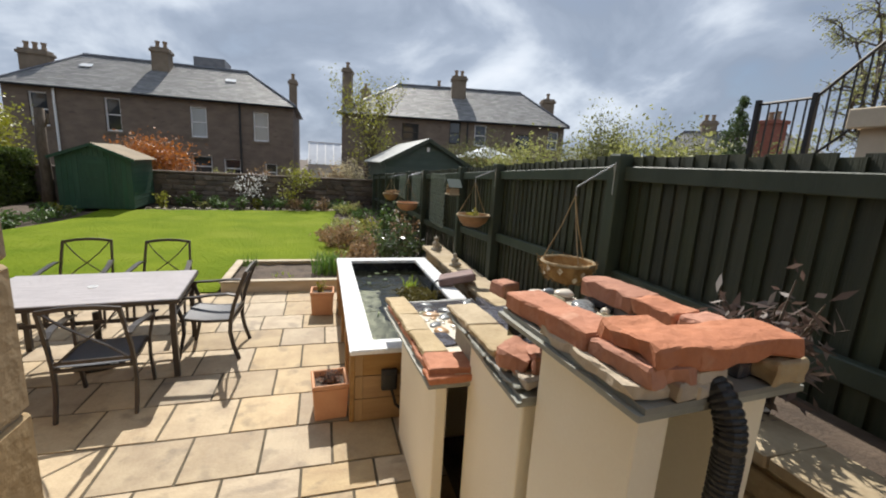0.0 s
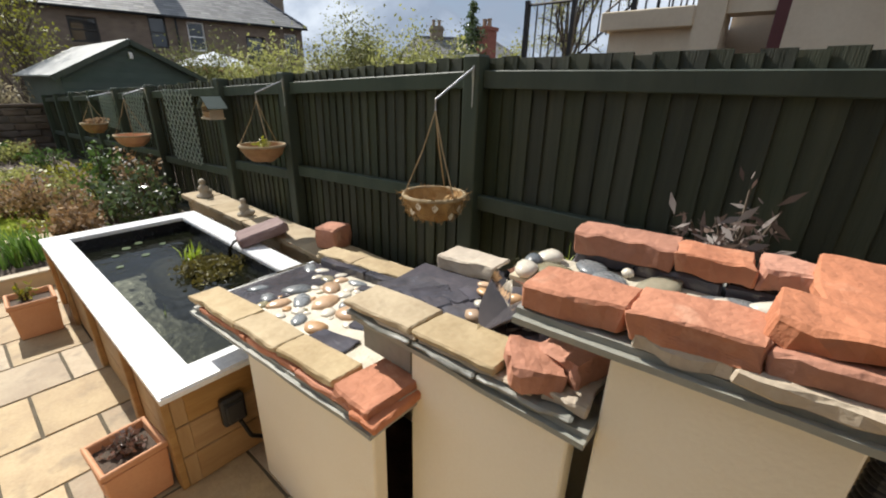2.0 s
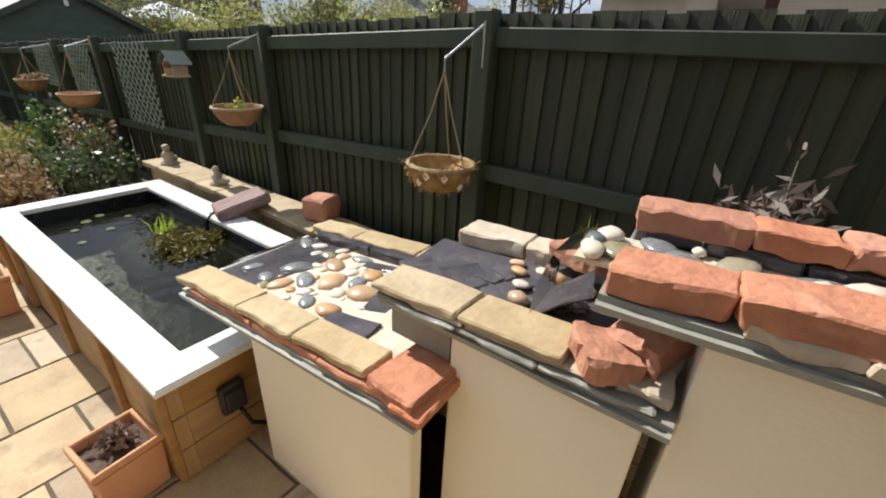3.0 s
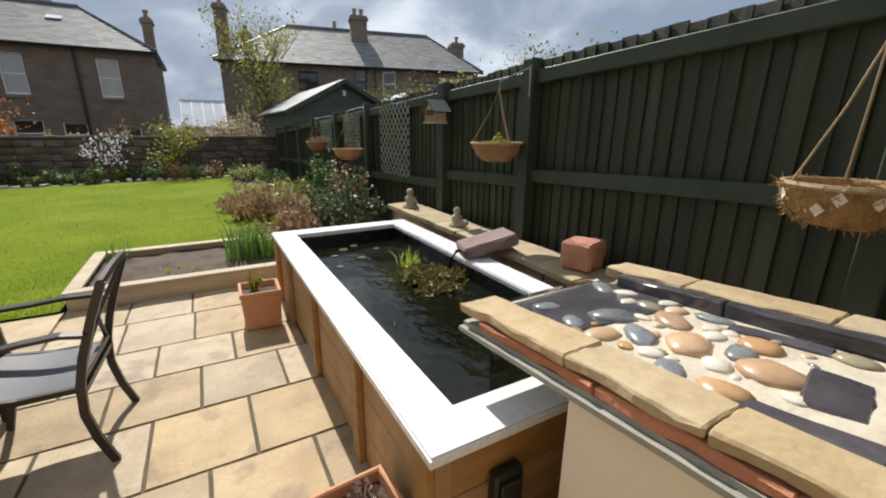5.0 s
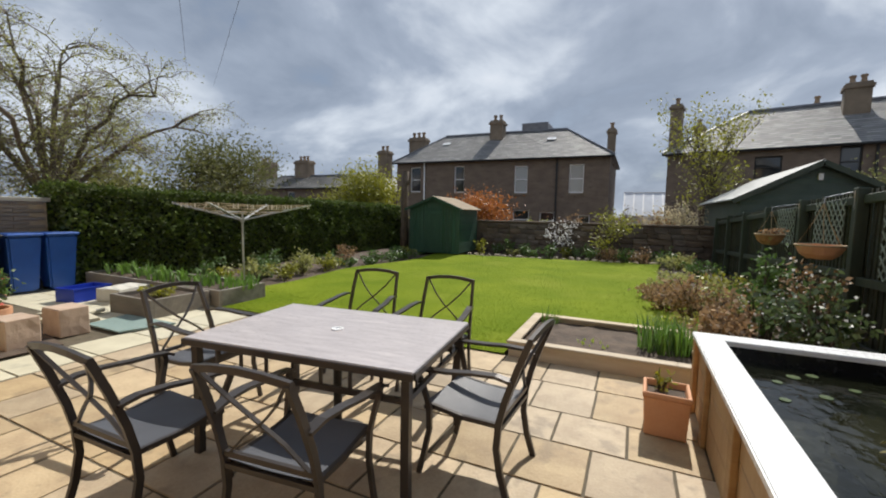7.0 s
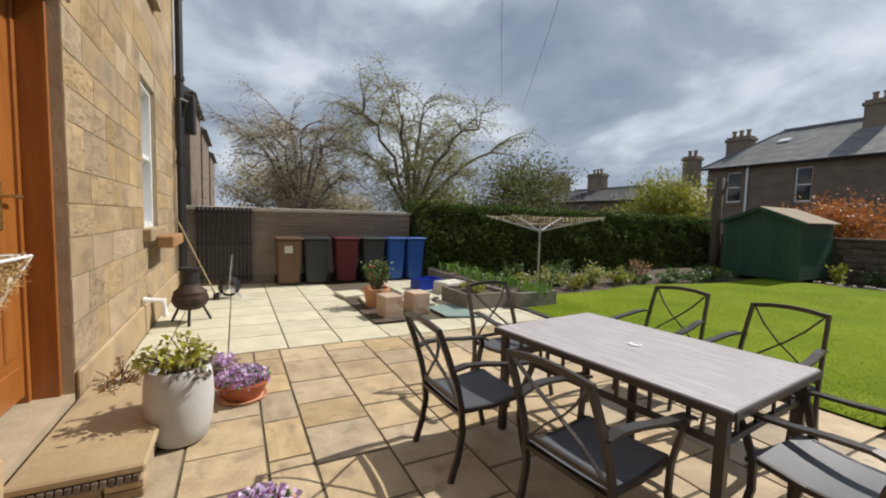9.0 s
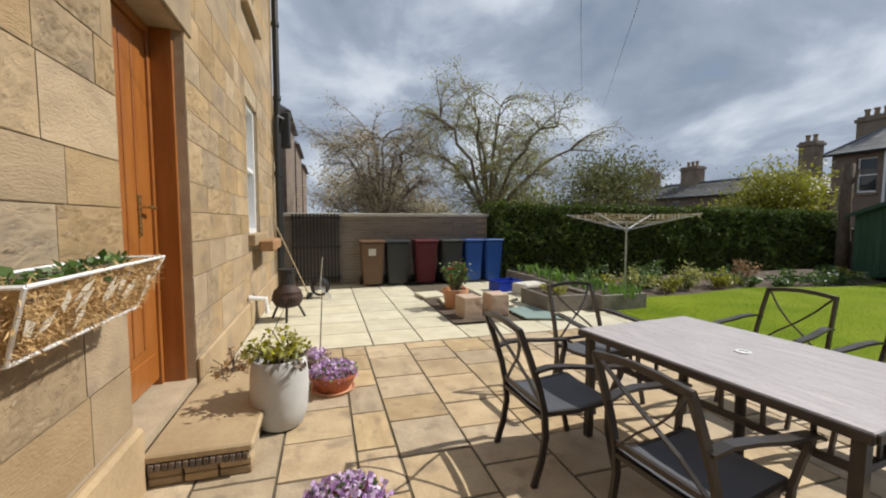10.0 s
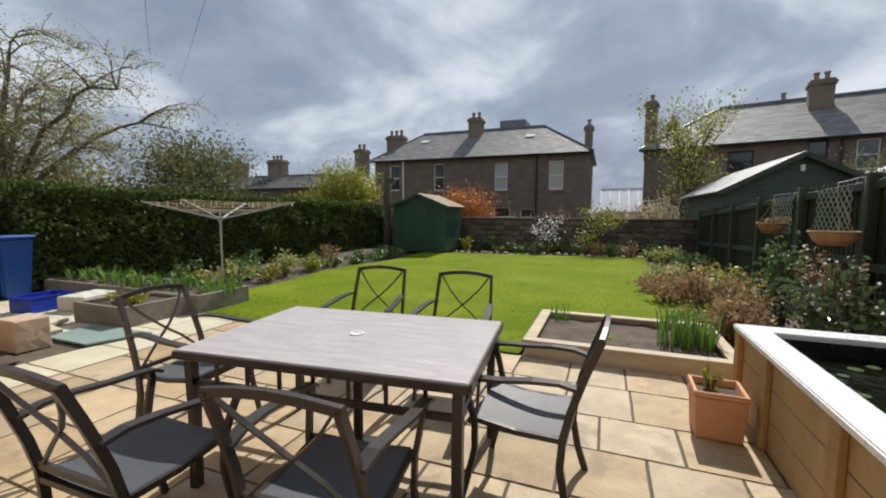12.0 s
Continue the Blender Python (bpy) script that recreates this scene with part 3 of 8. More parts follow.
def tree(name, at, height, spread, levels, leafmat, nleaf, lsize, label, category="tree", seed=1, kids=(3, 5), cloud=0.35, up=0.35, lean=(0, 0), r0=None, start=0.35, barkmat=None, kind=""):
    rng = random.Random(seed)
    t = thing(name, Matrix.Translation(at), label, category, kind=kind)
    br, tips = branches((0, 0, 0), height, spread, levels, rng, lean, start, kids, r0, up)
    bm = B()
    for pts, a, b, lev in br:
        tube(bm, pts, a, 7 if lev == 0 else 4 if lev < 3 else 3, b)
    part("trunk", bm, barkmat or M["bark"], t)
    if nleaf:
        pts = []
        for i in range(nleaf):
            q = rng.choice(tips)
            pts.append(q + Vector((rng.gauss(0, cloud), rng.gauss(0, cloud), rng.gauss(0, cloud * 0.8))))
        leaf_cloud("crown", pts, lsize, leafmat, t, rng=rng)
    return t


def arching_tree(name, at, height, radius, leafmat, nleaf, lsize, label, seed=1, limbs=9, fork=1.7, r0=.17, sprays=13, cloud=.07, twigs="twig_dark"):
    """A short trunk that forks into long arching limbs with fine drooping sprays."""
    rng = random.Random(seed)
    t = thing(name, Matrix.Translation(at), label, "tree")
    tips = []
    bm = B()
    tube(bm, [(0, 0, 0), (.06, .03, fork * .5), (0, 0, fork)], r0, 9, r0 * .8)
    part("trunk", bm, M["bark"], t)
    bm = B()
    for i in range(limbs):
        a = (i + rng.uniform(-.3, .3)) * math.tau / limbs
        reach = radius * rng.uniform(.55, 1.0) if i % 3 else radius * rng.uniform(.15, .4)
        top = height * rng.uniform(.78, 1.0) if reach < radius * .5 else height * rng.uniform(.62, .9)
        path = []
        for k in range(9):
            f = k / 8
            bend = rng.uniform(-.12, .12)
            path.append(Vector((math.cos(a + bend) * reach * f, math.sin(a + bend) * reach * f, fork + (top - fork) * math.sin(f * 1.85) - .02 * k)))
        tube(bm, path, r0 * .5, 6, .018)
        for j in range(sprays):
            f = rng.uniform(.14, 1.0)
            p = path[int(f * 8)]
            b = a + rng.uniform(-1.9, 1.9)
            ln = radius * rng.uniform(.2, .44)
            rise, droop = rng.uniform(.1, 1.5), rng.uniform(.3, 1.0)
            sub = [p + Vector((math.cos(b) * ln * g, math.sin(b) * ln * g, ln * (rise * g - droop * g * g))) + Vector((rng.gauss(0, .03), rng.gauss(0, .03), 0)) for g in (0, .25, .5, .75, 1)]
            tube(bm, sub, .022, 4, .007)
            for q in range(11):
                g = rng.randint(1, 4)
                c = b + rng.uniform(-1.4, 1.4)
                l2 = ln * rng.uniform(.25, .6)
                up, dn = rng.uniform(-.1, 1.3), rng.uniform(.4, 1.1)
                o = sub[g]
                tw = [o + Vector((math.cos(c) * l2 * h_, math.sin(c) * l2 * h_, l2 * (up * h_ - dn * h_ * h_))) for h_ in (0, .35, .7, 1)]
                tube(bm, tw, .008, 3, .003)
                tips.extend(tw[1:]); tips.append(tw[1].lerp(tw[2], .5)); tips.append(tw[2].lerp(tw[3], .5))
    tagged(part("spray", bm, M[twigs], t), kind="stuff")
    pts = [rng.choice(tips) + Vector((rng.gauss(0, cloud), rng.gauss(0, cloud), rng.gauss(0, cloud))) for i in range(nleaf)]
    leaf_cloud("crown", pts, lsize, leafmat, t, rng=rng)
    return t


def shrub(name, at, w, h, mat, n, lsize, label, category="shrub", seed=1, flowers=None, stems=9, depth=None, twigmat=None, long=1.8):
    """A loose bush of arching stems with leaves along them."""
    rng = random.Random(seed)
    t = thing(name, Matrix.Translation(at), label, category)
    bm = B()
    pts = []
    d = depth or w
    for i in range(stems):
        th = rng.uniform(0, math.tau)
        rr = math.sqrt(rng.random())
        tip = Vector((math.cos(th) * rr * w / 2, math.sin(th) * rr * d / 2, h * rng.uniform(0.55, 1.0) * (1 - 0.35 * rr)))
        mid = tip * 0.5 + Vector((rng.uniform(-.08, .08) * w, rng.uniform(-.08, .08) * w, h * 0.12))
        st = Vector((tip.x * 0.25, tip.y * 0.25, 0))
        tube(bm, [st, mid, tip], 0.008 + h * 0.006, 4, 0.003)
        for k in range(max(1, n // stems)):
            f = rng.random() ** 0.7
            q = st.lerp(mid, f * 2) if f < 0.5 else mid.lerp(tip, f * 2 - 1)
            pts.append(q + Vector((rng.gauss(0, w * 0.07), rng.gauss(0, d * 0.07), rng.gauss(0, h * 0.06))))
    tagged(part("stem", bm, twigmat or M["bark"], t), kind="stuff")
    for p in pts:
        p.z = max(p.z, 0.015)
    leaf_cloud("foliage", pts, lsize, mat, t, rng=rng, long=long)
    if flowers:
        fp = [p + Vector((0, 0, lsize * 0.6)) for p in rng.sample(pts, min(len(pts), flowers[1]))]
        leaf_cloud("blossom", fp, flowers[2], flowers[0], t, rng=rng, long=1.0)
    return t


def tuft(name, at, r, h, n, mat, label, category="plant", seed=1, w=0.012, flop=0.5):
    """A clump of upright strap leaves."""
    rng = random.Random(seed)
    t = thing(name, Matrix.Translation(at), label, category)
    vs, fs = [], []
    for i in range(n):
        th, rr = rng.uniform(0, math.tau), r * math.sqrt(rng.random())
        b = Vector((math.cos(th) * rr, math.sin(th) * rr, 0))
        hh = h * rng.uniform(0.5, 1)
        th2 = rng.uniform(0, math.tau)
        o = Vector((math.cos(th2), math.sin(th2), 0))
        s = Vector((-o.y, o.x, 0)) * w * 0.5
        fl = flop * rng.random()
        p1 = b + o * hh * 0.25 * fl + Vector((0, 0, hh * 0.6))
        p2 = b + o * hh * 0.75 * fl + Vector((0, 0, hh * (1 - 0.25 * fl)))
        k = len(vs)
        vs += [b - s, b + s, p1 + s * 0.9, p1 - s * 0.9, p2]
        fs += [(k, k + 1, k + 2, k + 3), (k + 3, k + 2, k + 4)]
    mesh_from("foliage", vs, fs, mat, t)
    return t


def gz(x):
    """Height of the ground, level all over the garden."""
    return 0.0


# ---- ground ----
def ground_sheet():
    bm = B()
    xs = [-400, -60, -30, -20, -14] + [-11 + i * 0.5 for i in range(30)] + [6, 12, 20, 40, 400]
    ys = [-400, -40, -10, 0] + [2 + i for i in range(22)] + [26, 30, 40, 70, 400]
    vv = [[bm.verts.new((x, y, gz(x) - 0.06)) for x in xs] for y in ys]
    for a, b in zip(vv, vv[1:]):
        for i in range(len(xs) - 1):
            bm.faces.new((a[i], a[i + 1], b[i + 1], b[i]))
    return tagged(part("ground", bm, M["soil"]), "bare brown garden soil", "ground", kind="structure")


ground_sheet()


def lawn_edge(y):
    """West and east limits of the lawn at y."""
    w = -4.86 - 0.95 * min(1, max(0, (y - 9.62) / 0.5)) + (0.15 * math.sin(y * 1.3) if y > 9.9 else 0) + 0.06 * max(0, y - 13)
    ea = -0.42 if y < 10.2 else 1.62 + 0.22 * math.sin((y - 10.2) * 0.8)
    return w, ea


def lawn_sheet():
    bm = B()
    rows = []
    y = 8.78
    while y < 18.2:
        w, ea = lawn_edge(y)
        k = 24
        rows.append([bm.verts.new((w + (ea - w) * i / k, y + 0.33 * (i / k) * max(0, y - 15.2) + (0.12 * math.sin(i * 1.9) if y > 17.4 else 0), gz(w + (ea - w) * i / k) + 0.015)) for i in range(k + 1)])
        y += 0.3
    for a, b in zip(rows, rows[1:]):
        for i in range(len(a) - 1):
            bm.faces.new((a[i], a[i + 1], b[i + 1], b[i]))
    part_ob = part("lawn", bm, M["lawn"], smooth=True)
    return tagged(part_ob, "bright green mown lawn in sunshine", "lawn", kind="structure")


lawn_sheet()


def lawn_blades():
    rng = random.Random(3)
    vs, fs = [], []
    for i in range(60000):
        y = 8.8 + (rng.random() ** 1.5) * 9.2
        w, ea = lawn_edge(y)
        x = rng.uniform(w, ea)
        z = gz(x) + 0.012
        h = rng.uniform(0.008, 0.02)
        th = rng.uniform(0, math.tau)
        dx, dy = math.cos(th) * 0.004, math.sin(th) * 0.004
        k = len(vs)
        vs += [(x - dx, y - dy, z), (x + dx, y + dy, z), (x + rng.uniform(-.02, .02), y + rng.uniform(-.02, .02), z + h)]
        fs.append((k, k + 1, k + 2))
    return tagged(mesh_from("grass", vs, fs, M["blade"]), "short green grass blades of the lawn", "grass", kind="stuff")


lawn_blades()

# patio bed under the slabs
bm = B(); box(bm, -4.09, 3.2, -0.1, 1.9, 8.8, -0.012)
patio = tagged(part("patio", bm, M["joint"]), "buff riven sandstone patio with dark joints", "paving", kind="structure")
bm = B()
v = [bm.verts.new(p) for p in ((-9.05, 3.2, -.012), (-4.09, 3.2, -.012), (-4.09, 8.75, -.012), (-9.05, 8.75, -.012))]
bm.faces.new(v)
pale_patio = tagged(part("pavement", bm, M["joint"]), "pale square concrete slab paving beside the house", "paving", kind="structure")

# ---- the house with the orange door: ashlar wall along y = 3.437 ----
WY = 3.437
HX0, HX1 = -9.0, 0.40
DOOR = (-2.955, -1.79, 0.19, 2.93)
WIN = (-6.60, -5.58, 1.28, 3.21)
house = thing("sandstone_house", Matrix.Translation((0, 0, 0)), "two-storey buff ashlar sandstone house with an orange wooden door", "house", kind="structure")


def wall_with_holes(x0, x1, z0, z1, y0, y1, holes):
    bm = B()
    xs = sorted({x0, x1, *[h[0] for h in holes], *[h[1] for h in holes]})
    for a, b in zip(xs, xs[1:]):
        zz = z0
        for h in sorted((h for h in holes if h[0] <= a and h[1] >= b), key=lambda h: h[2]):
            if h[2] > zz:
                box(bm, a, y0, zz, b, y1, h[2])
            zz = h[3]
        box(bm, a, y0, zz, b, y1, z1)
    return bm


UPWIN = (-6.60, -5.58, 4.55, 6.3)
hw = part("wall", wall_with_holes(HX0, HX1, -0.4, 7.0, WY - 0.4, WY - 0.012, [DOOR, WIN, UPWIN]), M["mortar"], house)
bm = B(); box(bm, HX1 - 0.4, -4, -0.4, HX1 - 0.012, WY - 0.4, 7.0)
part("wall", bm, M["mortar"], house)
bm = B(); box(bm, HX0, -4, -0.4, HX0 + 0.4, WY - 0.4, 7.0)
part("wall", bm, M["mortar"], house)
bm = B(); box(bm, HX0 + .4, -4.4, -0.4, HX1 - .4, -4, 7.0); part("wall", bm, M["mortar"], house)
bm = B()
for p in (((HX0 - .3, -4.7, 7.0), (HX1 + .3, -4.7, 7.0), (HX1 + .3, WY + .3, 7.0), (HX0 - .3, WY + .3, 7.0)),):
    a = [bm.verts.new(q) for q in p]
    r1, r2 = bm.verts.new((HX0 + 3, -.6, 10)), bm.verts.new((HX1 - 3, -.6, 10))
    bm.faces.new((a[0], a[1], r2, r1)); bm.faces.new((a[2], a[3], r1, r2)); bm.faces.new((a[1], a[2], r2)); bm.faces.new((a[3], a[0], r1)); bm.faces.new(a[::-1])
part("roof", bm, M["slate"], house)


# ---- fence along the east side ----
FX = 3.17
fence = thing("garden_fence", Matrix.Translation((FX, 0, 0)), "tall dark green stained close-board timber fence", "fence", kind="structure")
POSTS = [1.0, 2.86, 4.92, 7.07, 8.44, 10.85, 12.6, 14.4, 16.2, 18.0, 19.8]
MID_RAIL = [.88, .88, .88, .94, 1.06, 1.0, 1.0, 1.0, 1.0, 1.0, 1.0]


def fence_top(y):
    """The fence runs level beside the house, then falls along the garden."""
    return 2.14 - 0.045 * max(0, y - 5.0)


def fence_boards():
    bm = B(); box(bm, 0, -0.062, 0, 0.014, 0.062, 1); me1 = bpy.data.meshes.new("board")
    bm.to_mesh(me1); bm.free(); me1.materials.append(M["fence"])
    rng = random.Random(5)
    y = 0.3
    while y < 20.2:
        top = fence_top(y) + rng.uniform(-0.012, 0.012)
        z0 = 0.05
        piece("board", me1, fence, Matrix.Translation((rng.uniform(0.004, 0.009), y, z0)) @ Matrix.Rotation(radians(rng.uniform(-10.5, -7.5)), 4, "Z") @ Matrix.Rotation(radians(rng.uniform(-0.3, 0.3)), 4, "X") @ Matrix.Diagonal((1, rng.uniform(0.94, 1.04), top - z0, 1)))
        y += 0.103
    bm = B(); box(bm, -0.03, -0.5, -0.05, 0.03, 0.5, 0.05, 0.006); rail = bpy.data.meshes.new("rail"); bm.to_mesh(rail); bm.free(); rail.materials.append(M["fence_post"])
    bm = B(); box(bm, -0.05, -0.05, 0, 0.05, 0.05, 1, 0.006); post = bpy.data.meshes.new("post"); bm.to_mesh(post); bm.free(); post.materials.append(M["fence_post"])
    for i, y in enumerate(POSTS):
        piece("post", post, fence, Matrix.Translation((-0.06, y, -0.1)) @ Matrix.Diagonal((1.15, 1.15, fence_top(y) + 0.11, 1)))
        if i + 1 < len(POSTS):
            y2 = POSTS[i + 1]
            ln = y2 - y - 0.1
            fall = math.atan2(fence_top(y2) - fence_top(y), y2 - y)
            for d in (0.125, MID_RAIL[i], 1.8):
                if fence_top(y2) - d > 0.02:
                    piece("rail", rail, fence, Matrix.Translation((-0.032, (y + y2) / 2, (fence_top(y) + fence_top(y2)) / 2 - d)) @ Matrix.Rotation(fall, 4, "X") @ Matrix.Diagonal((1, ln, 1, 1)))


fence_boards()

# ---- west boundary: block wall, hedge; north boundary: rubble wall ----
bwall = thing("boundary_wall_west", Matrix.Translation((-9.05, 0, 0)), "grey-brown blockwork boundary wall with pale coping", "wall", kind="structure")
bm = B(); box(bm, -0.2, 3.3, -0.1, 0, 8.42, 1.56)
part("core", bm, M["mortar"], bwall)
bm = B(); box(bm, -0.25, 3.3, 1.562, 0.05, 8.47, 1.64, 0.01); part("coping", bm, M["coping"], bwall)
bm = B(); box(bm, 0, -0.215, 0, 0.02, 0.215, 0.062, 0.004); me = bpy.data.meshes.new("block"); bm.to_mesh(me); bm.free(); me.materials.append(M["blockwall"])
for r in range(22):
    for k in range(12):
        y = 3.55 + k * 0.44 + (0.22 if r % 2 else 0)
        if y < 8.25:
            piece("block", me, bwall, Matrix.Translation((0.001, y, 0.02 + r * 0.071)))

hedge = thing("hedge", Matrix.Translation((0, 0, 0)), "tall clipped dark green evergreen hedge", "hedge")
# box behind the leaves, coloured near-black to paint the shade inside the hedge
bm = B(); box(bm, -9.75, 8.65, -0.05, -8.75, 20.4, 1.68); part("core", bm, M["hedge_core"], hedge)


def hedge_leaves():
    rng = random.Random(11)
    pts = []
    for i in range(34000):
        y = rng.uniform(8.5, 20.5)
        f = rng.random()
        lump = 0.12 * noise.noise((y * 1.7, f * 4, 0)) + 0.05 * noise.noise((y * 6, f * 12, 3))
        if f < 0.72:
            z = (1.88 - 0.011 * (y - 8.5)) * (f / 0.72)
            pts.append((-8.66 + lump + rng.gauss(0, 0.03) - 0.10 * max(0, z - 1.6), y, z))
        elif f < 0.95:
            pts.append((rng.uniform(-9.8, -8.68), y, 1.84 - 0.011 * (y - 8.5) + lump + rng.gauss(0, 0.035)))
        else:
            pts.append((rng.uniform(-9.8, -8.68), 8.56 + rng.gauss(0, 0.04), rng.uniform(0, 1.85)))
    leaf_cloud("foliage", pts, 0.055, M["hedge"], hedge, rng=rng, droop=0.1)


hedge_leaves()

nwall = thing("boundary_wall_north", Matrix.Translation((0, 20.4, -0.2)), "old dark rubble stone boundary wall", "wall", kind="structure")
bm = B(); box(bm, -9.8, 0.03, -0.2, 3.3, 0.45, 1.33); part("core", bm, M["rubble"], nwall)
bm = B(); box(bm, -9.8, -0.03, 1.33, 3.3, 0.5, 1.42, 0.02); part("coping", bm, M["rubble"], nwall)
rng = random.Random(4)
stone_meshes = []
for s in range(5):
    bm = stone(0.42, 0.10, 0.19, 0.02, s, 1, 0.02); me = bpy.data.meshes.new("stone"); bm.to_mesh(me); bm.free(); me.materials.append(M["rubble"]); stone_meshes.append(me)
for r in range(7):
    x = -5.0 + rng.uniform(0, 0.3)
    while x < 2.9:
        w = rng.uniform(0.7, 1.25)
        piece("stone", rng.choice(stone_meshes), nwall, Matrix.Translation((x + 0.2 * w, 0.0, r * 0.195 - 0.05)) @ Matrix.Diagonal((w, 1, rng.uniform(0.9, 1.02), 1)))
        x += 0.43 * w


# ---- houses beyond ----
def far_house(name, x0, x1, depth, eave, ridge, hip0, hip1, windows, chimneys, m, label, ground=-0.3, pipes=(), skylights=()):
    """A stone villa: local x along its front, y into depth. windows: (x0, x1, z0, z1, pale)."""
    t = thing(name, m, label, "house", kind="structure")
    holes = [w[:4] for w in windows]
    part("wall", wall_with_holes(x0, x1, ground, eave, 0, 0.4, holes), M["brownstone"], t)
    bm = B(); box(bm, x0, 0.4, ground, x0 + .4, depth, eave); part("wall", bm, M["brownstone"], t)
    bm = B(); box(bm, x1 - .4, 0.4, ground, x1, depth, eave); part("wall", bm, M["brownstone"], t)
    bm = B(); box(bm, x0 + .4, depth - .4, ground, x1 - .4, depth, eave); part("wall", bm, M["brownstone"], t)
    for w in windows:
        wn_ = part("window", box(B(), w[0], 0.2, w[2], w[1], 0.24, w[3]), M["blind" if w[4] == 1 else "glass"], t)
        bm = B()
        f = 0.07
        mid = (w[2] + w[3]) / 2
        fm = M["white"] if w[4] else M["black"]
        box(bm, w[0], 0.14, w[2], w[0] + f, 0.2, w[3]); box(bm, w[1] - f, 0.14, w[2], w[1], 0.2, w[3])
        box(bm, w[0] + f, 0.14, w[2], w[1] - f, 0.2, w[2] + f * 1.3); box(bm, w[0] + f, 0.14, w[3] - f, w[1] - f, 0.2, w[3])
        box(bm, w[0] + f, 0.15, mid - 0.03, w[1] - f, 0.2, mid + 0.03)
        part("frame", bm, fm, wn_)
        bm = B(); box(bm, w[0] - .08, -0.07, w[2] - .14, w[1] + .08, 0.14, w[2] - .003); part("sill", bm, M["chimney"], wn_)
    # slated roof in courses
    o = 0.25
    ry = depth / 2
    e0, e1 = Vector((x0 - o, -o, eave)), Vector((x1 + o, -o, eave))
    k0, k1 = Vector((x0 - o, depth + o, eave)), Vector((x1 + o, depth + o, eave))
    r0, r1 = Vector((x0 + hip0, ry, ridge)), Vector((x1 - hip1, ry, ridge))
    vs, fs = [], []

    def slope(a, b, c, d, n, wid):
        """Courses of slates between eave a-b and ridge d-c."""
        up = ((d - a) + (c - b)).normalized()
        nrm = (b - a).cross(d - a).normalized()
        for i in range(n):
            p, q = a.lerp(d, i / n), b.lerp(c, i / n)
            p2, q2 = a.lerp(d, min(1, (i + 1.08) / n)), b.lerp(c, min(1, (i + 1.08) / n))
            m_ = max(1, int((q - p).length / wid))
            for j in range(m_):
                off = 0.5 if i % 2 else 0.0
                s0, s1 = min(1, max(0, (j + off - 0.5) / m_)), min(1, (j + off + 0.5) / m_)
                k = len(vs)
                li = nrm * (0.035)
                vs.extend([p.lerp(q, s0) + li, p.lerp(q, s1) + li, p2.lerp(q2, s1) + nrm * 0.004, p2.lerp(q2, s0) + nrm * 0.004])
                fs.append((k, k + 1, k + 2, k + 3))

    n = 22
    slope(e0, e1, r1, r0, n, 0.42)
    slope(k1, k0, r0, r1, 8, 1.0)
    slope(e1, k1, r1, r1, 14, 0.5)
    slope(k0, e0, r0, r0, 14, 0.5)
    rf = part("roof", _solid([e0, e1, k1, k0, r0, r1]), M["lead"], t)
    mesh_from("slates", vs, fs, M["slate"], rf)
    bm = B(); tube(bm, [r0 + Vector((0, 0, .04)), r1 + Vector((0, 0, .04))], 0.11, 6)
    for a, b in ((r1, e1), (r0, e0)):
        tube(bm, [a + Vector((0, 0, .04)), b + Vector((0, 0, .06))], 0.06, 5)
    part("ridge", bm, M["lead"], rf)
    bm = B(); tube(bm, [e0 + Vector((0, -.05, -.05)), e1 + Vector((0, -.05, -.05))], 0.07, 6); part("gutter", bm, M["black"], t)
    for px, pm in pipes:
        bm = B(); tube(bm, [(px, -.08, ground), (px, -.08, eave - .1)], 0.06, 6); part("downpipe", bm, M[pm], t)
    for sx, sf in skylights:
        a = e0.lerp(r0, sf); zz = a.z; yy = a.y
        bm = B(); box(bm, -.3, -.02, -.05, .3, .02, .35)
        ob = part("skylight", bm, M["white"], rf); ob.matrix_basis = Matrix.Translation((sx, yy - .06, zz + .06)) @ Matrix.Rotation(-math.atan2(ry + o, ridge - eave), 4, "X")
    for cx, cy, cz, w, d, h, pots in chimneys:
        bm = B(); box(bm, cx - w / 2, cy - d / 2, cz, cx + w / 2, cy + d / 2, cz + h, 0.02)
        box(bm, cx - w / 2 - .08, cy - d / 2 - .08, cz + h - .3, cx + w / 2 + .08, cy + d / 2 + .08, cz + h - .12, 0.02)
        ch = part("chimney", bm, M["chimney"], t)
        for i in range(pots):
            bm = B(); lathe(bm, [(.13, 0), (.10, .3), (.14, .32), (.14, .42), (.09, .42)], 10, (cx + (i - (pots - 1) / 2) * .42, cy, cz + h)); part("chimney_pot", bm, M["clay"], ch)
    return t


def _solid(p):
    bm = B()
    a, b, c, d, e, f = [bm.verts.new(q - Vector((0, 0, .02))) for q in p]
    for q in ((a, b, f, e), (c, d, e, f), (b, c, f), (d, a, e), (d, c, b, a)):
        bm.faces.new(q)
    return bm


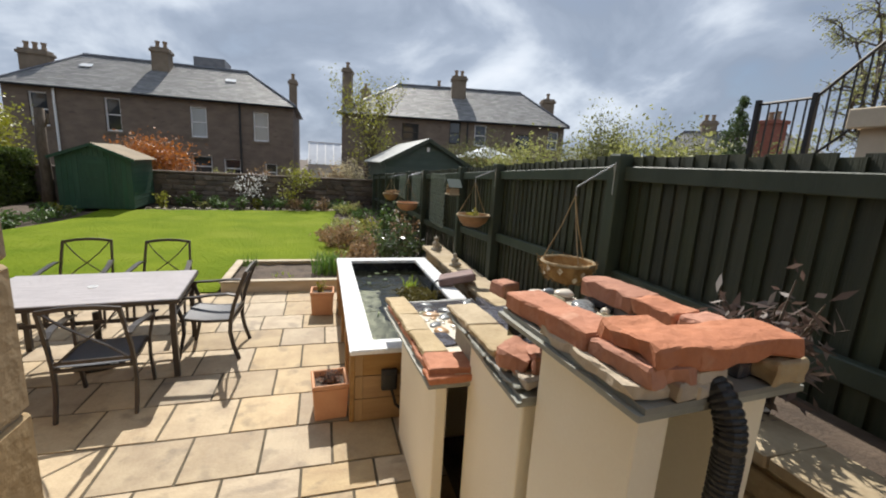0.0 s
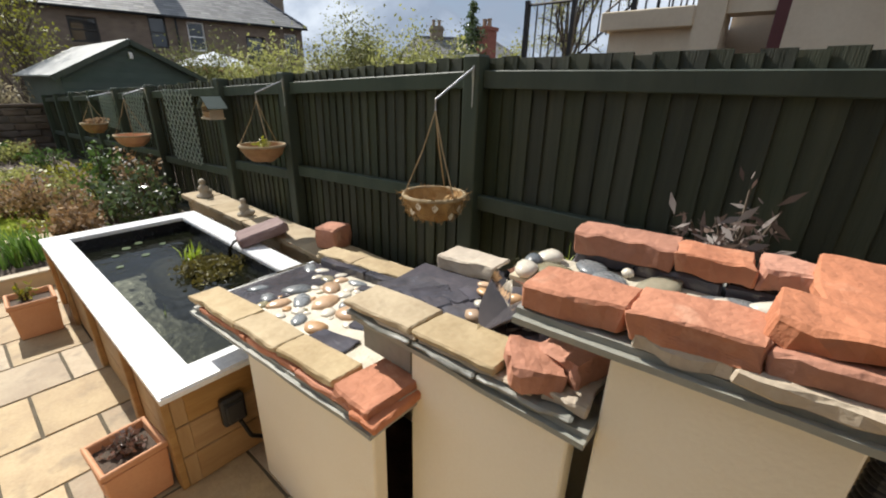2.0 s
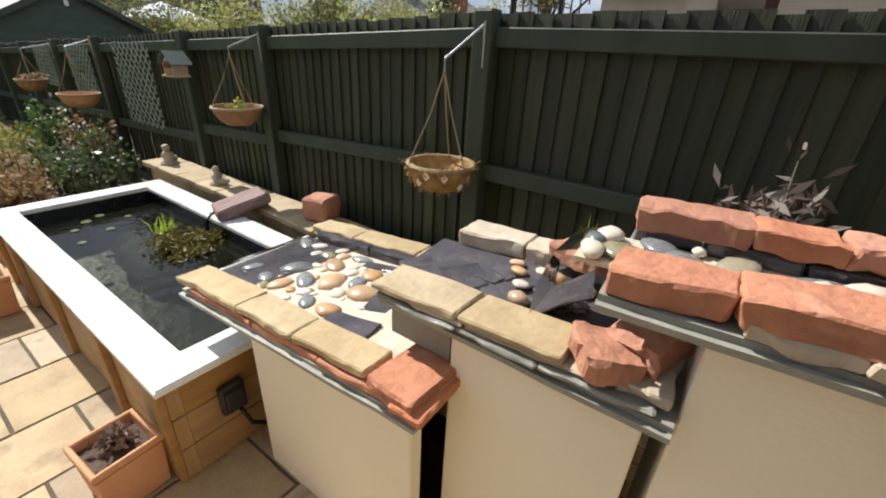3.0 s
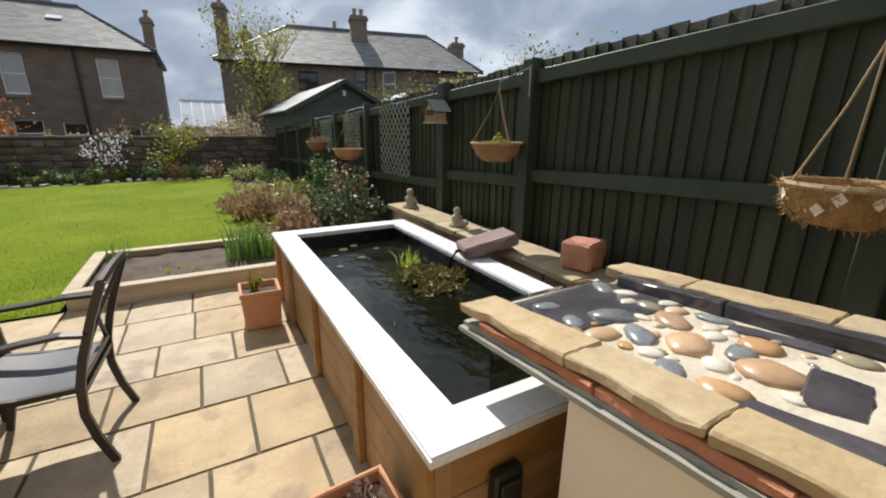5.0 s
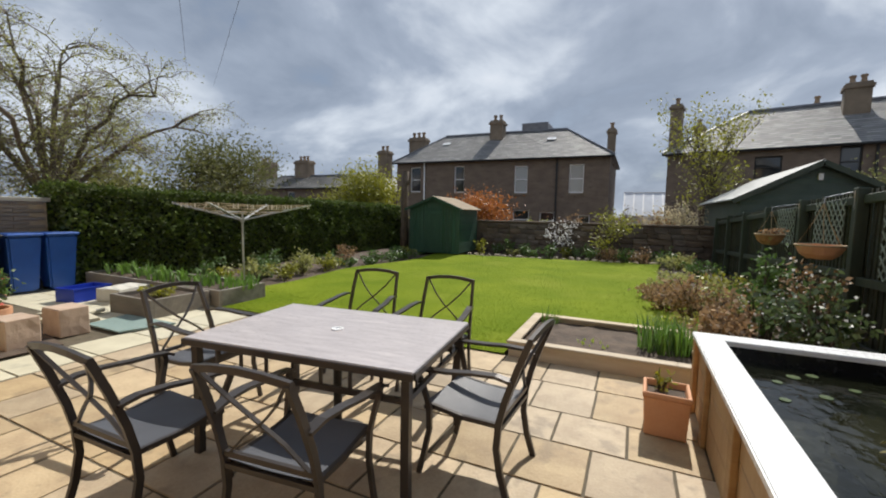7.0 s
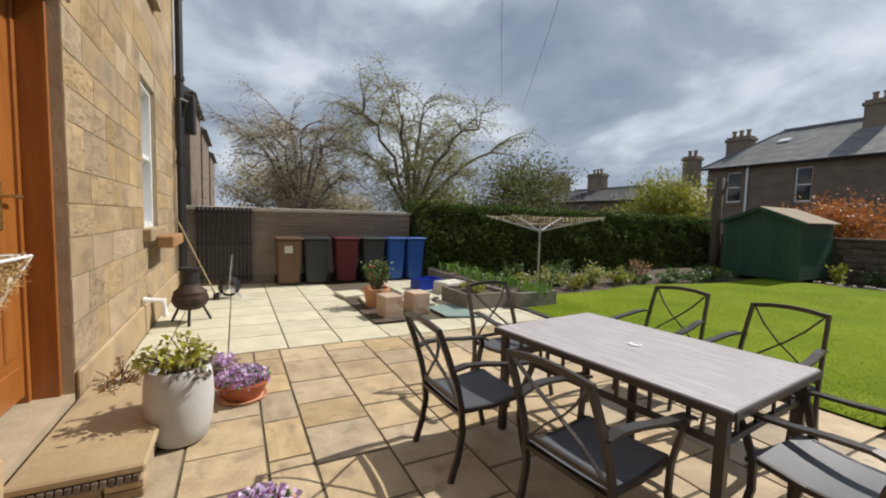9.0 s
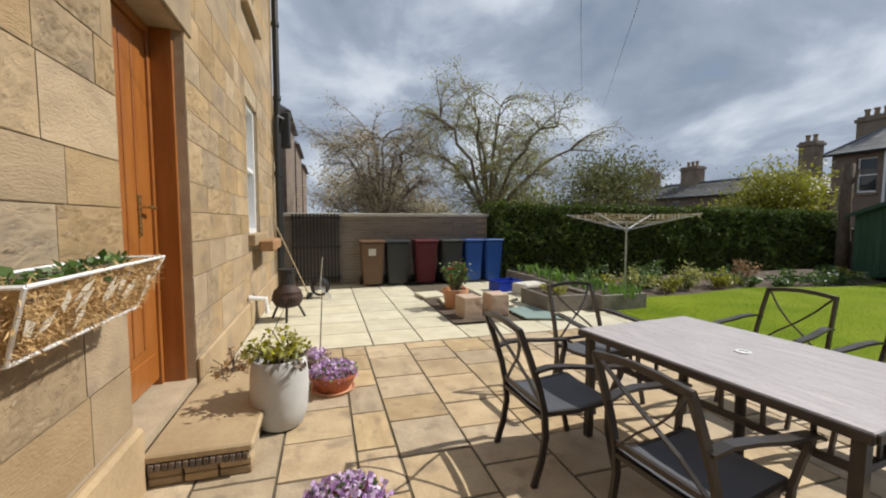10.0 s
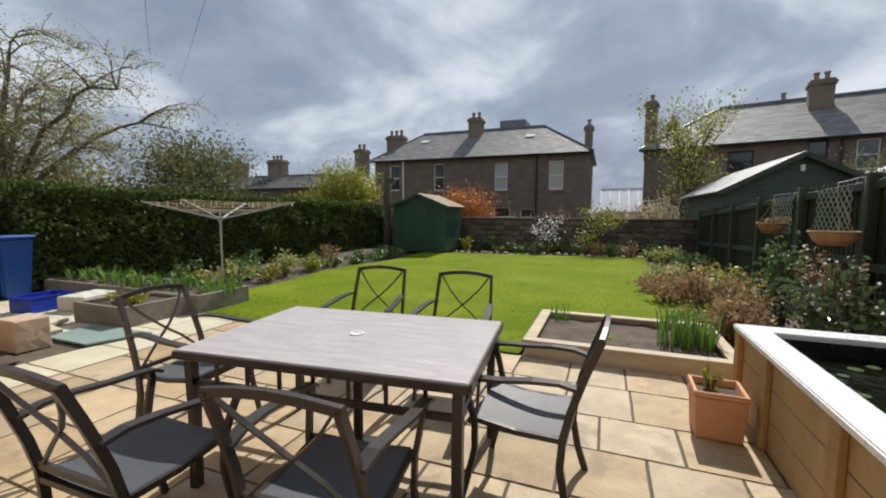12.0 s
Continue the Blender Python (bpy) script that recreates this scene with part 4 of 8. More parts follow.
WA = [(-14.15, -13.3, 2.9, 4.68, 2), (-10.7, -9.93, 2.85, 4.68, 2), (-6.45, -5.58, 2.82, 4.58, 1), (-3.02, -2.15, 2.82, 4.58, 1),
      (-6.5, -5.4, .5, 1.75, 2), (-4.75, -3.8, .5, 1.65, 2), (-10.4, -9.7, .2, 1.5, 2), (-2.4, -1.7, .4, 1.5, 2)]
villa_a = far_house("villa", -15.25, -.72, 8.0, 5.0, 7.42, 2.1, 3.1, WA,
          [(-8.68, 3.3, 5.7, .95, .9, 2.5, 2), (-14.85, 2.6, 5.4, 1.35, .8, 1.8, 3), (-.93, 4.2, 4.8, .5, .8, 2.5, 1), (-18.35, 3.2, -.3, .95, .8, 6.75, 2)],
          Matrix.Translation((0, 31, 0)), "two-storey brown stone villa with hipped grey slate roof", pipes=((-12.95, "white"), (-3.75, "black")), skylights=((-12.4, .62), (-4.6, .6)))
part("rooflight_box", box(B(), -7.6, 6.0, 6.4, -5.6, 8.2, 8.5, .03), M["lead"], villa_a, "grey slate-hung box behind the ridge")
WB = [(1.78, 2.3, 3.4, 4.9, 0), (4.1, 5.2, 3.5, 4.6, 0), (7.25, 8.0, 3.45, 4.9, 0), (8.95, 9.75, 3.4, 4.8, 2), (11.8, 12.8, 2.72, 4.33, 0), (14.0, 14.7, 3.45, 4.65, 2), (8.4, 9.3, .3, 1.6, 2), (11.9, 12.8, .3, 1.6, 0)]
far_house("villa", 0.15, 15.05, 8.0, 4.97, 7.62, 3.4, 2.3, WB,
          [(7.95, 3.0, 5.8, 1.0, .9, 2.5, 2), (.1, 2.5, 4.6, .6, .9, 3.6, 1), (1.0, 5.5, 5, .6, .8, 2.4, 1), (14.75, 3.5, 5.0, .85, .8, 2.25, 1), (6.6, 4.9, 7.0, .4, .4, .9, 1)],
          Matrix.Translation((2.13, 31.38, 0)) @ Matrix.Rotation(radians(-12.5), 4, "Z"), "brown stone villa with pale slate roof and tall chimneys", pipes=((8.45, "black"),))
far_house("villa", 0, 16.3, 6, 3.3, 4.55, 3.5, 1, [(3, 3.9, 1.5, 3, 2), (7, 7.9, 1.5, 3, 2)], [(1.3, 3, 3.8, 2.0, .9, 2.2, 3), (6.2, 3, 3.9, 1.6, .9, 2.1, 3)],
          Matrix.Translation((-33.6, 31.5, 0)), "distant stone villa with slate roof and chimney stacks")


# ---- green shed in the far corner ----
def small_shed():
    t = thing("garden_shed", Matrix.Translation((-6.72, 17.85, 0)) @ Matrix.Rotation(radians(4), 4, "Z"), "small dark green painted timber garden shed", "shed")
    W, D, H, P = 1.93, 2.2, 1.66, 2.03
    bm = B(); box(bm, 0.02, 0.02, 0.05, W - .02, D, H - 0.02)
    v = [bm.verts.new(p) for p in ((0.02, 0.02, H - .02), (W - .02, 0.02, H - .02), (W / 2, 0.02, P - .03), (0.02, D, H - .02), (W - .02, D, H - .02), (W / 2, D, P - .03))]
    for f in ((0, 1, 2), (5, 4, 3), (0, 2, 5, 3), (2, 1, 4, 5)):
        bm.faces.new([v[i] for i in f])
    part("carcass", bm, M["shed"], t)
    k = 0
    while k < 14:
        xa = k * W / 14
        h = H + (P - H) * (1 - abs((xa + W / 28) - W / 2) / (W / 2)) - .03
        bm = B(); box(bm, xa + .003, 0.0, 0.04, xa + W / 14 - .003, 0.018, h); part("board", bm, M["shed"], t)
        k += 1
    for k in range(12):
        bm = B(); box(bm, W - .02, 0.02, 0.06 + k * .128, W, D, 0.06 + k * .128 + .12); part("board", bm, M["shed"], t)
    for s in (-1, 1):
        bm = B()
        a = [Vector((W / 2, -.12, P + .02)), Vector((W / 2 + s * (W / 2 + .14), -.12, H - .06)), Vector((W / 2 + s * (W / 2 + .14), D + .1, H - .06)), Vector((W / 2, D + .1, P + .02))]
        lo = [bm.verts.new(p) for p in a]; hi = [bm.verts.new(p + Vector((0, 0, .03))) for p in a]
        bm.faces.new(lo[::-1]); bm.faces.new(hi)
        for i in range(4):
            bm.faces.new((lo[i], lo[(i + 1) % 4], hi[(i + 1) % 4], hi[i]))
        bmesh.ops.recalc_face_normals(bm, faces=bm.faces)
        part("roof", bm, M["felt"], t)
        bm = B(); flat_bar(bm, [a[0] + Vector((0, -.01, -.02)), a[1] + Vector((0, -.01, -.02))], .02, .09, (0, 1, 0)); part("bargeboard", bm, M["shed"], t)
    dr = part("door", box(B(), .58, -.03, .08, 1.32, -.002, 1.66, .004), M["shed"], t)
    for z in (.3, .9, 1.45):
        part("ledge", box(B(), .62, -.045, z, 1.28, -.031, z + .09), M["shed"], dr)
    return t


small_shed()


# ---- neighbour's shed beyond the fence ----
def big_shed():
    t = thing("summer_house", Matrix.Translation((3.22, 17.5, 0)), "grey-green boarded garden building with pale felt roof", "shed")
    W, D, H, P = 3.1, 6.0, 2.06, 2.87
    bm = B(); box(bm, 0.02, 0.02, -.2, W - .02, D, H)
    v = [bm.verts.new(p) for p in ((0.02, 0.02, H), (W - .02, 0.02, H), (W / 2, 0.02, P - .03), (0.02, D, H), (W - .02, D, H), (W / 2, D, P - .03))]
    for f in ((0, 1, 2), (5, 4, 3), (0, 2, 5, 3), (2, 1, 4, 5)):
        bm.faces.new([v[i] for i in f])
    part("carcass", bm, M["nshed"], t)
    for k in range(22):
        z = k * .13 - .1
        hw = W / 2 if z + .12 < H else max(0.02, W / 2 * (P - z - .14) / (P - H))
        bm = B(); box(bm, W / 2 - hw, 0.0, z, W / 2 + hw, 0.018, z + .122); part("board", bm, M["nshed"], t)
    for s in (-1, 1):
        bm = B()
        a = [Vector((W / 2, -.2, P + .02)), Vector((W / 2 + s * (W / 2 + .2), -.2, H - .1)), Vector((W / 2 + s * (W / 2 + .2), D + .1, H - .1)), Vector((W / 2, D + .1, P + .02))]
        lo = [bm.verts.new(p) for p in a]; hi = [bm.verts.new(p + Vector((0, 0, .04))) for p in a]
        bm.faces.new(lo[::-1]); bm.faces.new(hi)
        for i in range(4):
            bm.faces.new((lo[i], lo[(i + 1) % 4], hi[(i + 1) % 4], hi[i]))
        bmesh.ops.recalc_face_normals(bm, faces=bm.faces)
        part("roof", bm, M["felt_grey"], t)
        bm = B(); flat_bar(bm, [a[0] + Vector((0, -.01, -.03)), a[1] + Vector((0, -.01, -.03))], .025, .12, (0, 1, 0)); part("bargeboard", bm, M["fence_post"], t)
    bm = B(); box(bm, W / 2 - .04, -.08, P - .42, W / 2 + .05, 0.0, P - .26, .01); part("security_light", bm, M["white"], t)
    return t


big_shed()


# ---- raised pond ----
PX0, PX1, PY0, PY1, PZ = 1.25, 2.55, 5.26, 8.315, 0.615


def pond():
    t = thing("raised_pond", Matrix.Translation((0, 0, 0)), "raised timber pond with white rim, full of dark water", "pond")
    w = 0.19
    bm = B()
    o = [(PX0, PY0), (PX1, PY0), (PX1, PY1), (PX0, PY1)]
    i_ = [(PX0 + w, PY0 + w), (PX1 - w, PY0 + w), (PX1 - w, PY1 - w), (PX0 + w, PY1 - w)]
    lo_o = [bm.verts.new((*p, PZ - .035)) for p in o]; lo_i = [bm.verts.new((*p, PZ - .035)) for p in i_]
    hi_o = [bm.verts.new((*p, PZ)) for p in o]; hi_i = [bm.verts.new((*p, PZ)) for p in i_]
    for k in range(4):
        j = (k + 1) % 4
        bm.faces.new((hi_o[k], hi_o[j], hi_i[j], hi_i[k])); bm.faces.new((lo_o[j], lo_o[k], lo_i[k], lo_i[j]))
        bm.faces.new((lo_o[k], lo_o[j], hi_o[j], hi_o[k])); bm.faces.new((lo_i[j], lo_i[k], hi_i[k], hi_i[j]))
    bmesh.ops.bevel(bm, geom=[ed for ed in bm.edges if abs(ed.verts[0].co.z - ed.verts[1].co.z) < .001 and ed.verts[0].co.z > PZ - .01 and ed.calc_length() > .5], offset=.008, segments=2, affect="EDGES")
    part("rim", bm, M["white"], t, "glossy white plastic rim")
    a, b = .04, .10
    bm = B()
    for r in range(3):
        z0 = r * .193; z1 = z0 + .189
        for nm, q in (("side_board", (PX0 + a, PY0 + a, PX0 + b, PY1 - a)), ("side_board", (PX1 - b, PY0 + a, PX1 - a, PY1 - a)), ("end_board", (PX0 + b, PY0 + a, PX1 - b, PY0 + b)), ("end_board", (PX0 + b, PY1 - b, PX1 - b, PY1 - a))):
            x0, y0, x1, y1 = q
            part(nm, box(B(), x0, y0, z0 + .002, x1, y1, z1, .004), M["timber"] if nm == "end_board" else M["ply"], t)
    for y in (PY0 + .04, PY0 + .72, PY0 + 1.55, PY0 + 2.38, PY1 - .13):
        part("batten", box(B(), PX0 + .005, y, 0.001, PX0 + .039, y + .09, PZ - .036, .004), M["timber"], t)
    bm = B()
    x0 = PX0 + w - .012; x1 = PX1 - w + .012; y0 = PY0 + w - .012; y1 = PY1 - w + .012
    c = [bm.verts.new(p) for p in ((x0, y0, .05), (x1, y0, .05), (x1, y1, .05), (x0, y1, .05), (x0, y0, PZ - .037), (x1, y0, PZ - .037), (x1, y1, PZ - .037), (x0, y1, PZ - .037))]
    for f in ((0, 1, 2, 3), (0, 4, 5, 1), (1, 5, 6, 2), (2, 6, 7, 3), (3, 7, 4, 0)):
        bm.faces.new([c[i] for i in f])
    part("liner", bm, M["liner"], t)
    bm = B()
    nx, ny = 14, 34
    vv = [[bm.verts.new((x0 + (x1 - x0) * i / nx, y0 + (y1 - y0) * j / ny, PZ - .13 + .003 * noise.noise((i * .9, j * .9, 0)))) for i in range(nx + 1)] for j in range(ny + 1)]
    for j in range(ny):
        for i in range(nx):
            bm.faces.new((vv[j][i], vv[j][i + 1], vv[j + 1][i + 1], vv[j + 1][i]))
    ws = part("water", bm, M["water"], t, "dark reflective pond water", smooth=True)
    ws.visible_shadow = False
    # weatherproof socket on the end board
    s = part("socket", box(B(), PX0 + .24, PY0 - .01, .27, PX0 + .36, PY0 + .04, .44, .01), M["black"], t, "black outdoor socket")
    part("cover", box(B(), PX0 + .255, PY0 - .025, .30, PX0 + .345, PY0 - .011, .41, .006), M["black"], s)
    bm = B(); tube(bm, [(PX0 + .32, PY0 - .005, .27), (PX0 + .35, PY0 - .03, .16), (PX0 + .42, PY0 - .03, .1), (PX0 + .6, PY0 + .02, .02)], .012, 6); part("cable", bm, M["black"], s)
    return t


pond()


# ---- cascade: three cream-painted stone boxes stepping down to the pond ----
def lerp3(a, b, f):
    return tuple(a[i] + (b[i] - a[i]) * f for i in range(3))


def put_stone(parent, name, c, size, mat, rz=0.0, pitch=0.0, seed=0, rough=0.014, cuts=6, label="", bev=0.006):
    ob = part(name, stone(size[0], size[1], size[2], rough, seed, cuts, bev), mat, parent, label)
    ob.matrix_basis = Matrix.Translation(c) @ Matrix.Rotation(radians(rz), 4, "Z") @ Matrix.Rotation(radians(pitch), 4, "X")
    return ob


def row_of_stones(parent, name, a, b, widths, w, h, mat, seed, rough=0.012, inset=0.0, gap=0.006):
    """Coping stones laid end to end from a to b (bottom centre line)."""
    a, b = Vector(a), Vector(b)
    ln = (b - a).length
    d = (b - a).normalized()
    yaw = math.degrees(math.atan2(-d.x, d.y))
    pitch = math.degrees(math.asin(d.z))
    tot = sum(widths)
    f = 0.0
    for i, q in enumerate(widths):
        l_ = ln * q / tot
        c = a + d * (f + l_ / 2)
        hh = h if not isinstance(h, (list, tuple)) else h[i]
        put_stone(parent, name, c, (w * (1 + 0.06 * math.sin(seed + i * 2.3)), l_ - gap, hh), mat[i] if isinstance(mat, (list, tuple)) else mat, yaw + 1.2 * math.sin(i * 3 + seed), pitch, seed + i, rough)
        f += l_


def pebble(sx, sy, sz, seed):
    bm = B()
    bmesh.ops.create_icosphere(bm, subdivisions=2, radius=1)
    for v in bm.verts:
        n_ = noise.noise(v.co * 1.3 + Vector((seed * 5.3, 0, seed))) * 0.22
        v.co = Vector((v.co.x * sx, v.co.y * sy, v.co.z * sz)) * (1 + n_)
    return bm


def pebbles(parent, spots, seed):
    """spots: (x, y, z, rx, ry, rz, colour)"""
    rng = random.Random(seed)
    for i, (x, y, z, a, b, c, m) in enumerate(spots):
        ob = part("pebble", pebble(a, b, c, seed + i), M["pebble_" + m], parent, smooth=True)
        ob.matrix_basis = Matrix.Translation((x, y, z)) @ Matrix.Rotation(rng.uniform(0, 3.1), 4, "Z")


def random_pebbles(parent, x0, x1, y0, y1, zfun, n, sizes, cols, seed, flat=0.4):
    rng = random.Random(seed)
    got = []
    tries = 0
    while len(got) < n and tries < 4000:
        tries += 1
        r = rng.uniform(*sizes)
        x, y = rng.uniform(x0 + r * .8, x1 - r * .8), rng.uniform(y0 + r * .7, y1 - r * .7)
        if all((x - g[0]) ** 2 + (y - g[1]) ** 2 > ((r + g[3]) * 0.82) ** 2 for g in got):
            got.append((x, y, zfun(y), r, r * rng.uniform(.55, .85), r * flat, rng.choice(cols)))
    pebbles(parent, got, seed)


def cascade_box(label, L0, L1, R0, R1, wall_t, open_side=True, wall_far=None):
    """L0, L1: near and far outer corners of the left slate edge (underside); R0, R1 likewise on the right."""
    t = thing("cascade_box", Matrix.Translation((0, 0, 0)), label, "water feature", group="cascade boxes")
    o = 0.055
    yf = wall_far or L1[1] - 0.03
    zf = L0[2] + (L1[2] - L0[2]) * (yf - L0[1]) / (L1[1] - L0[1])

    def slab_wall(x0, x1, y0, y1, za, zb):
        bm = B()
        v = [bm.verts.new(p) for p in ((x0, y0, 0), (x1, y0, 0), (x1, y1, 0), (x0, y1, 0), (x0, y0, za), (x1, y0, za), (x1, y1, zb), (x0, y1, zb))]
        for f in ((3, 2, 1, 0), (4, 5, 6, 7), (0, 1, 5, 4), (1, 2, 6, 5), (2, 3, 7, 6), (3, 0, 4, 7)):
            bm.faces.new([v[i] for i in f])
        bmesh.ops.bevel(bm, geom=list(bm.edges), offset=.006, segments=1, affect="EDGES")
        return bm

    part("side_wall", slab_wall(L0[0] + o, L0[0] + o + wall_t, L0[1] + o, yf, L0[2], zf), M["render"], t)
    part("side_wall", slab_wall(R0[0] - o - wall_t, R0[0] - o, L0[1] + o, yf, L0[2], zf), M["render"], t)
    part("end_wall", slab_wall(L0[0] + o + wall_t, R0[0] - o - wall_t, yf - wall_t, yf - .002, zf - .002, zf - .002), M["render"], t)
    # slate slab in two split layers
    for k, (dz, ex) in enumerate(((0.0, 0.0), (0.017, -0.018))):
        bm = B()
        n = 9
        rows = []
        for i in range(n + 1):
            f = i / n
            a, b = lerp3(L0, L1, f), lerp3(R0, R1, f)
            ja = 0.007 * noise.noise((i * 1.7, k * 5, L0[1])); jb = 0.007 * noise.noise((i * 1.3, k * 9, 4))
            rows.append([bm.verts.new(p) for p in ((a[0] - ex + ja, a[1], a[2] + dz), (b[0] + ex + jb, b[1], b[2] + dz), (b[0] + ex + jb, b[1], b[2] + dz + .0165), (a[0] - ex + ja, a[1], a[2] + dz + .0165))])
        for p, q in zip(rows, rows[1:]):
            for j in range(4):
                bm.faces.new((p[j], p[(j + 1) % 4], q[(j + 1) % 4], q[j]))
        bm.faces.new(rows[0][::-1]); bm.faces.new(rows[-1])
        bmesh.ops.recalc_face_normals(bm, faces=bm.faces)
        part("slate_slab", bm, M["capslate"], t, "split grey slate slab")
    return t


def sheet(parent, name, pts, mat, th=0.012, label=""):
    """A thin flat piece over the outline pts."""
    bm = B()
    lo = [bm.verts.new(Vector(p)) for p in pts]
    hi = [bm.verts.new(Vector(p) + Vector((0, 0, th))) for p in pts]
    bm.faces.new(lo[::-1]); bm.faces.new(hi)
    for i in range(len(pts)):
        j = (i + 1) % len(pts)
        bm.faces.new((lo[i], lo[j], hi[j], hi[i]))
    bmesh.ops.recalc_face_normals(bm, faces=bm.faces)
    return part(name, bm, mat, parent, label)


# highest box: red sandstone edging
b1 = cascade_box("tallest cream cascade box edged with red sandstone blocks", (1.70, 2.97, 1.465), (1.70, 3.75, 1.465), (2.29, 2.97, 1.465), (2.29, 3.75, 1.465), 0.11, wall_far=3.50)
row_of_stones(b1, "pale_stone", (1.762, 2.99, 1.50), (1.762, 3.46, 1.498), [.30, .22], .11, .036, M["palestone"], 3, .012)
row_of_stones(b1, "red_stone", (1.795, 3.74, 1.499), (1.795, 2.98, 1.538), [.27, .27, .24], .145, [.062, .068, .055], M["redstone"], 11, .014)
put_stone(b1, "red_stone", (1.83, 3.10, 1.588), (.15, .25, .05), M["redstone"], -6, 0, 5, .016)
put_stone(b1, "pale_stone", (1.86, 2.99, 1.50), (.11, .05, .05), M["palestone"], 4, 0, 8, .01)
row_of_stones(b1, "dark_packing", (2.135, 3.02, 1.50), (2.135, 3.74, 1.50), [.3, .25, .2], .10, .045, M["wetslate"], 7, .01)
row_of_stones(b1, "red_stone", (2.135, 3.75, 1.543), (2.135, 3.05, 1.553), [.31, .2, .2], .13, .062, M["redstone"], 21, .014)
put_stone(b1, "red_stone", (2.05, 3.05, 1.575), (.36, .17, .055), M["redstone"], -3, 0, 31, .014, 4)
put_stone(b1, "buff_stone", (2.20, 3.0, 1.50), (.12, .09, .07), M["tanstone"], 5, 0, 33, .012)
put_stone(b1, "pale_stone", (1.93, 2.995, 1.50), (.13, .06, .035), M["palestone"], 0, 0, 35, .01)
put_stone(b1, "pale_stone", (1.92, 2.995, 1.537), (.10, .06, .035), M["palestone"], 3, 0, 36, .008)
sheet(b1, "channel_bed", [(1.87, 3.1, 1.50), (2.08, 3.1, 1.50), (2.08, 3.86, 1.49), (1.87, 3.86, 1.49)], M["pebble_m"], .012, "wet cream mortar channel bed")
pebbles(b1, [(1.94, 3.74, 1.517, .072, .055, .013, "y"), (2.03, 3.66, 1.518, .062, .05, .013, "g"), (1.95, 3.58, 1.519, .095, .06, .014, "g"), (2.02, 3.46, 1.519, .11, .052, .013, "y"), (1.93, 3.40, 1.518, .065, .05, .012, "g"), (2.0, 3.29, 1.519, .10, .07, .013, "g"), (2.04, 3.19, 1.524, .06, .035, .02, "w")], 41)
pebbles(b1, [(1.90, 3.82, 1.52, .05, .035, .02, "w"), (2.03, 3.80, 1.52, .05, .04, .02, "w"), (1.97, 3.83, 1.52, .04, .03, .02, "g"), (1.905, 3.49, 1.525, .025, .02, .018, "w"), (1.90, 3.33, 1.525, .035, .024, .02, "w"), (1.935, 3.31, 1.54, .04, .03, .024, "w"), (2.06, 3.56, 1.52, .022, .018, .014, "w"), (1.90, 3.22, 1.525, .03, .025, .018, "o")], 55)

b2 = cascade_box("middle cream cascade box edged with buff sandstone", (1.70, 3.54, 1.19), (1.735, 4.45, 1.165), (2.43, 3.54, 1.19), (2.43, 4.45, 1.165), 0.07, wall_far=4.16)
row_of_stones(b2, "grey_stone", (1.785, 4.46, 1.192), (1.775, 3.58, 1.224), [.4, .3, .34], .145, .018, M["capslate"], 57, .009)
row_of_stones(b2, "split_stone", (1.795, 4.40, 1.212), (1.785, 3.70, 1.238), [.3, .42], .135, .016, M["palestone"], 58, .010)
row_of_stones(b2, "buff_stone", (1.80, 4.47, 1.224), (1.80, 3.80, 1.252), [.36, .34], .165, .026, M["tanstone"], 51, .008)
put_stone(b2, "pale_stone", (1.83, 3.625, 1.236), (.19, .13, .035), M["palestone"], 4, 0, 61, .012)
put_stone(b2, "red_chunk", (1.785, 3.73, 1.262), (.13, .15, .06), M["redstone"], 28, 6, 62, .02)
put_stone(b2, "red_chunk", (1.90, 3.645, 1.268), (.19, .15, .07), M["redstone"], -14, -4, 63, .02)
part("upper_wall", box(B(), 1.757, 4.164, 1.05, 1.825, 4.41, 1.166), M["capslate"], b2)
row_of_stones(b2, "grey_stone", (2.31, 4.46, 1.205), (2.33, 3.9, 1.22), [.26, .24], .14, .07, M["palestone"], 71, .012)
put_stone(b2, "red_chunk", (2.25, 3.93, 1.29), (.15, .20, .06), M["redstone"], -20, 0, 73, .02)
sheet(b2, "channel_bed", [(1.88, 3.7, 1.225), (2.24, 3.7, 1.225), (2.24, 4.54, 1.19), (1.88, 4.50, 1.19)], M["wetslate"], .016, "wet slate channel bed with thin flowing water")
random_pebbles(b2, 1.88, 2.22, 3.72, 4.2, lambda y: 1.245, 9, (.03, .06), "goww", 81, .3)
rng = random.Random(64)
for i in range(13):
    put_stone(b2, "slate_shard", (1.92 + .28 * rng.random(), 3.92 + i * .045, 1.232 - .038 * (i / 13)), (rng.uniform(.10, .2), rng.uniform(.08, .15), .016), M["wetslate"], rng.uniform(-40, 40), rng.uniform(-5, 4), 640 + i, .012, 4)
lip = put_stone(b2, "spill_shard", (1.97, 3.90, 1.30), (.16, .19, .014), M["wetslate"], 12, -38, 660, .008, 4)
pebbles(b2, [(2.12, 3.98, 1.262, .035, .028, .022, "o"), (2.05, 3.93, 1.262, .03, .025, .02, "w"), (1.93, 4.03, 1.258, .04, .03, .02, "o"), (2.16, 3.9, 1.26, .035, .03, .022, "w")], 670)
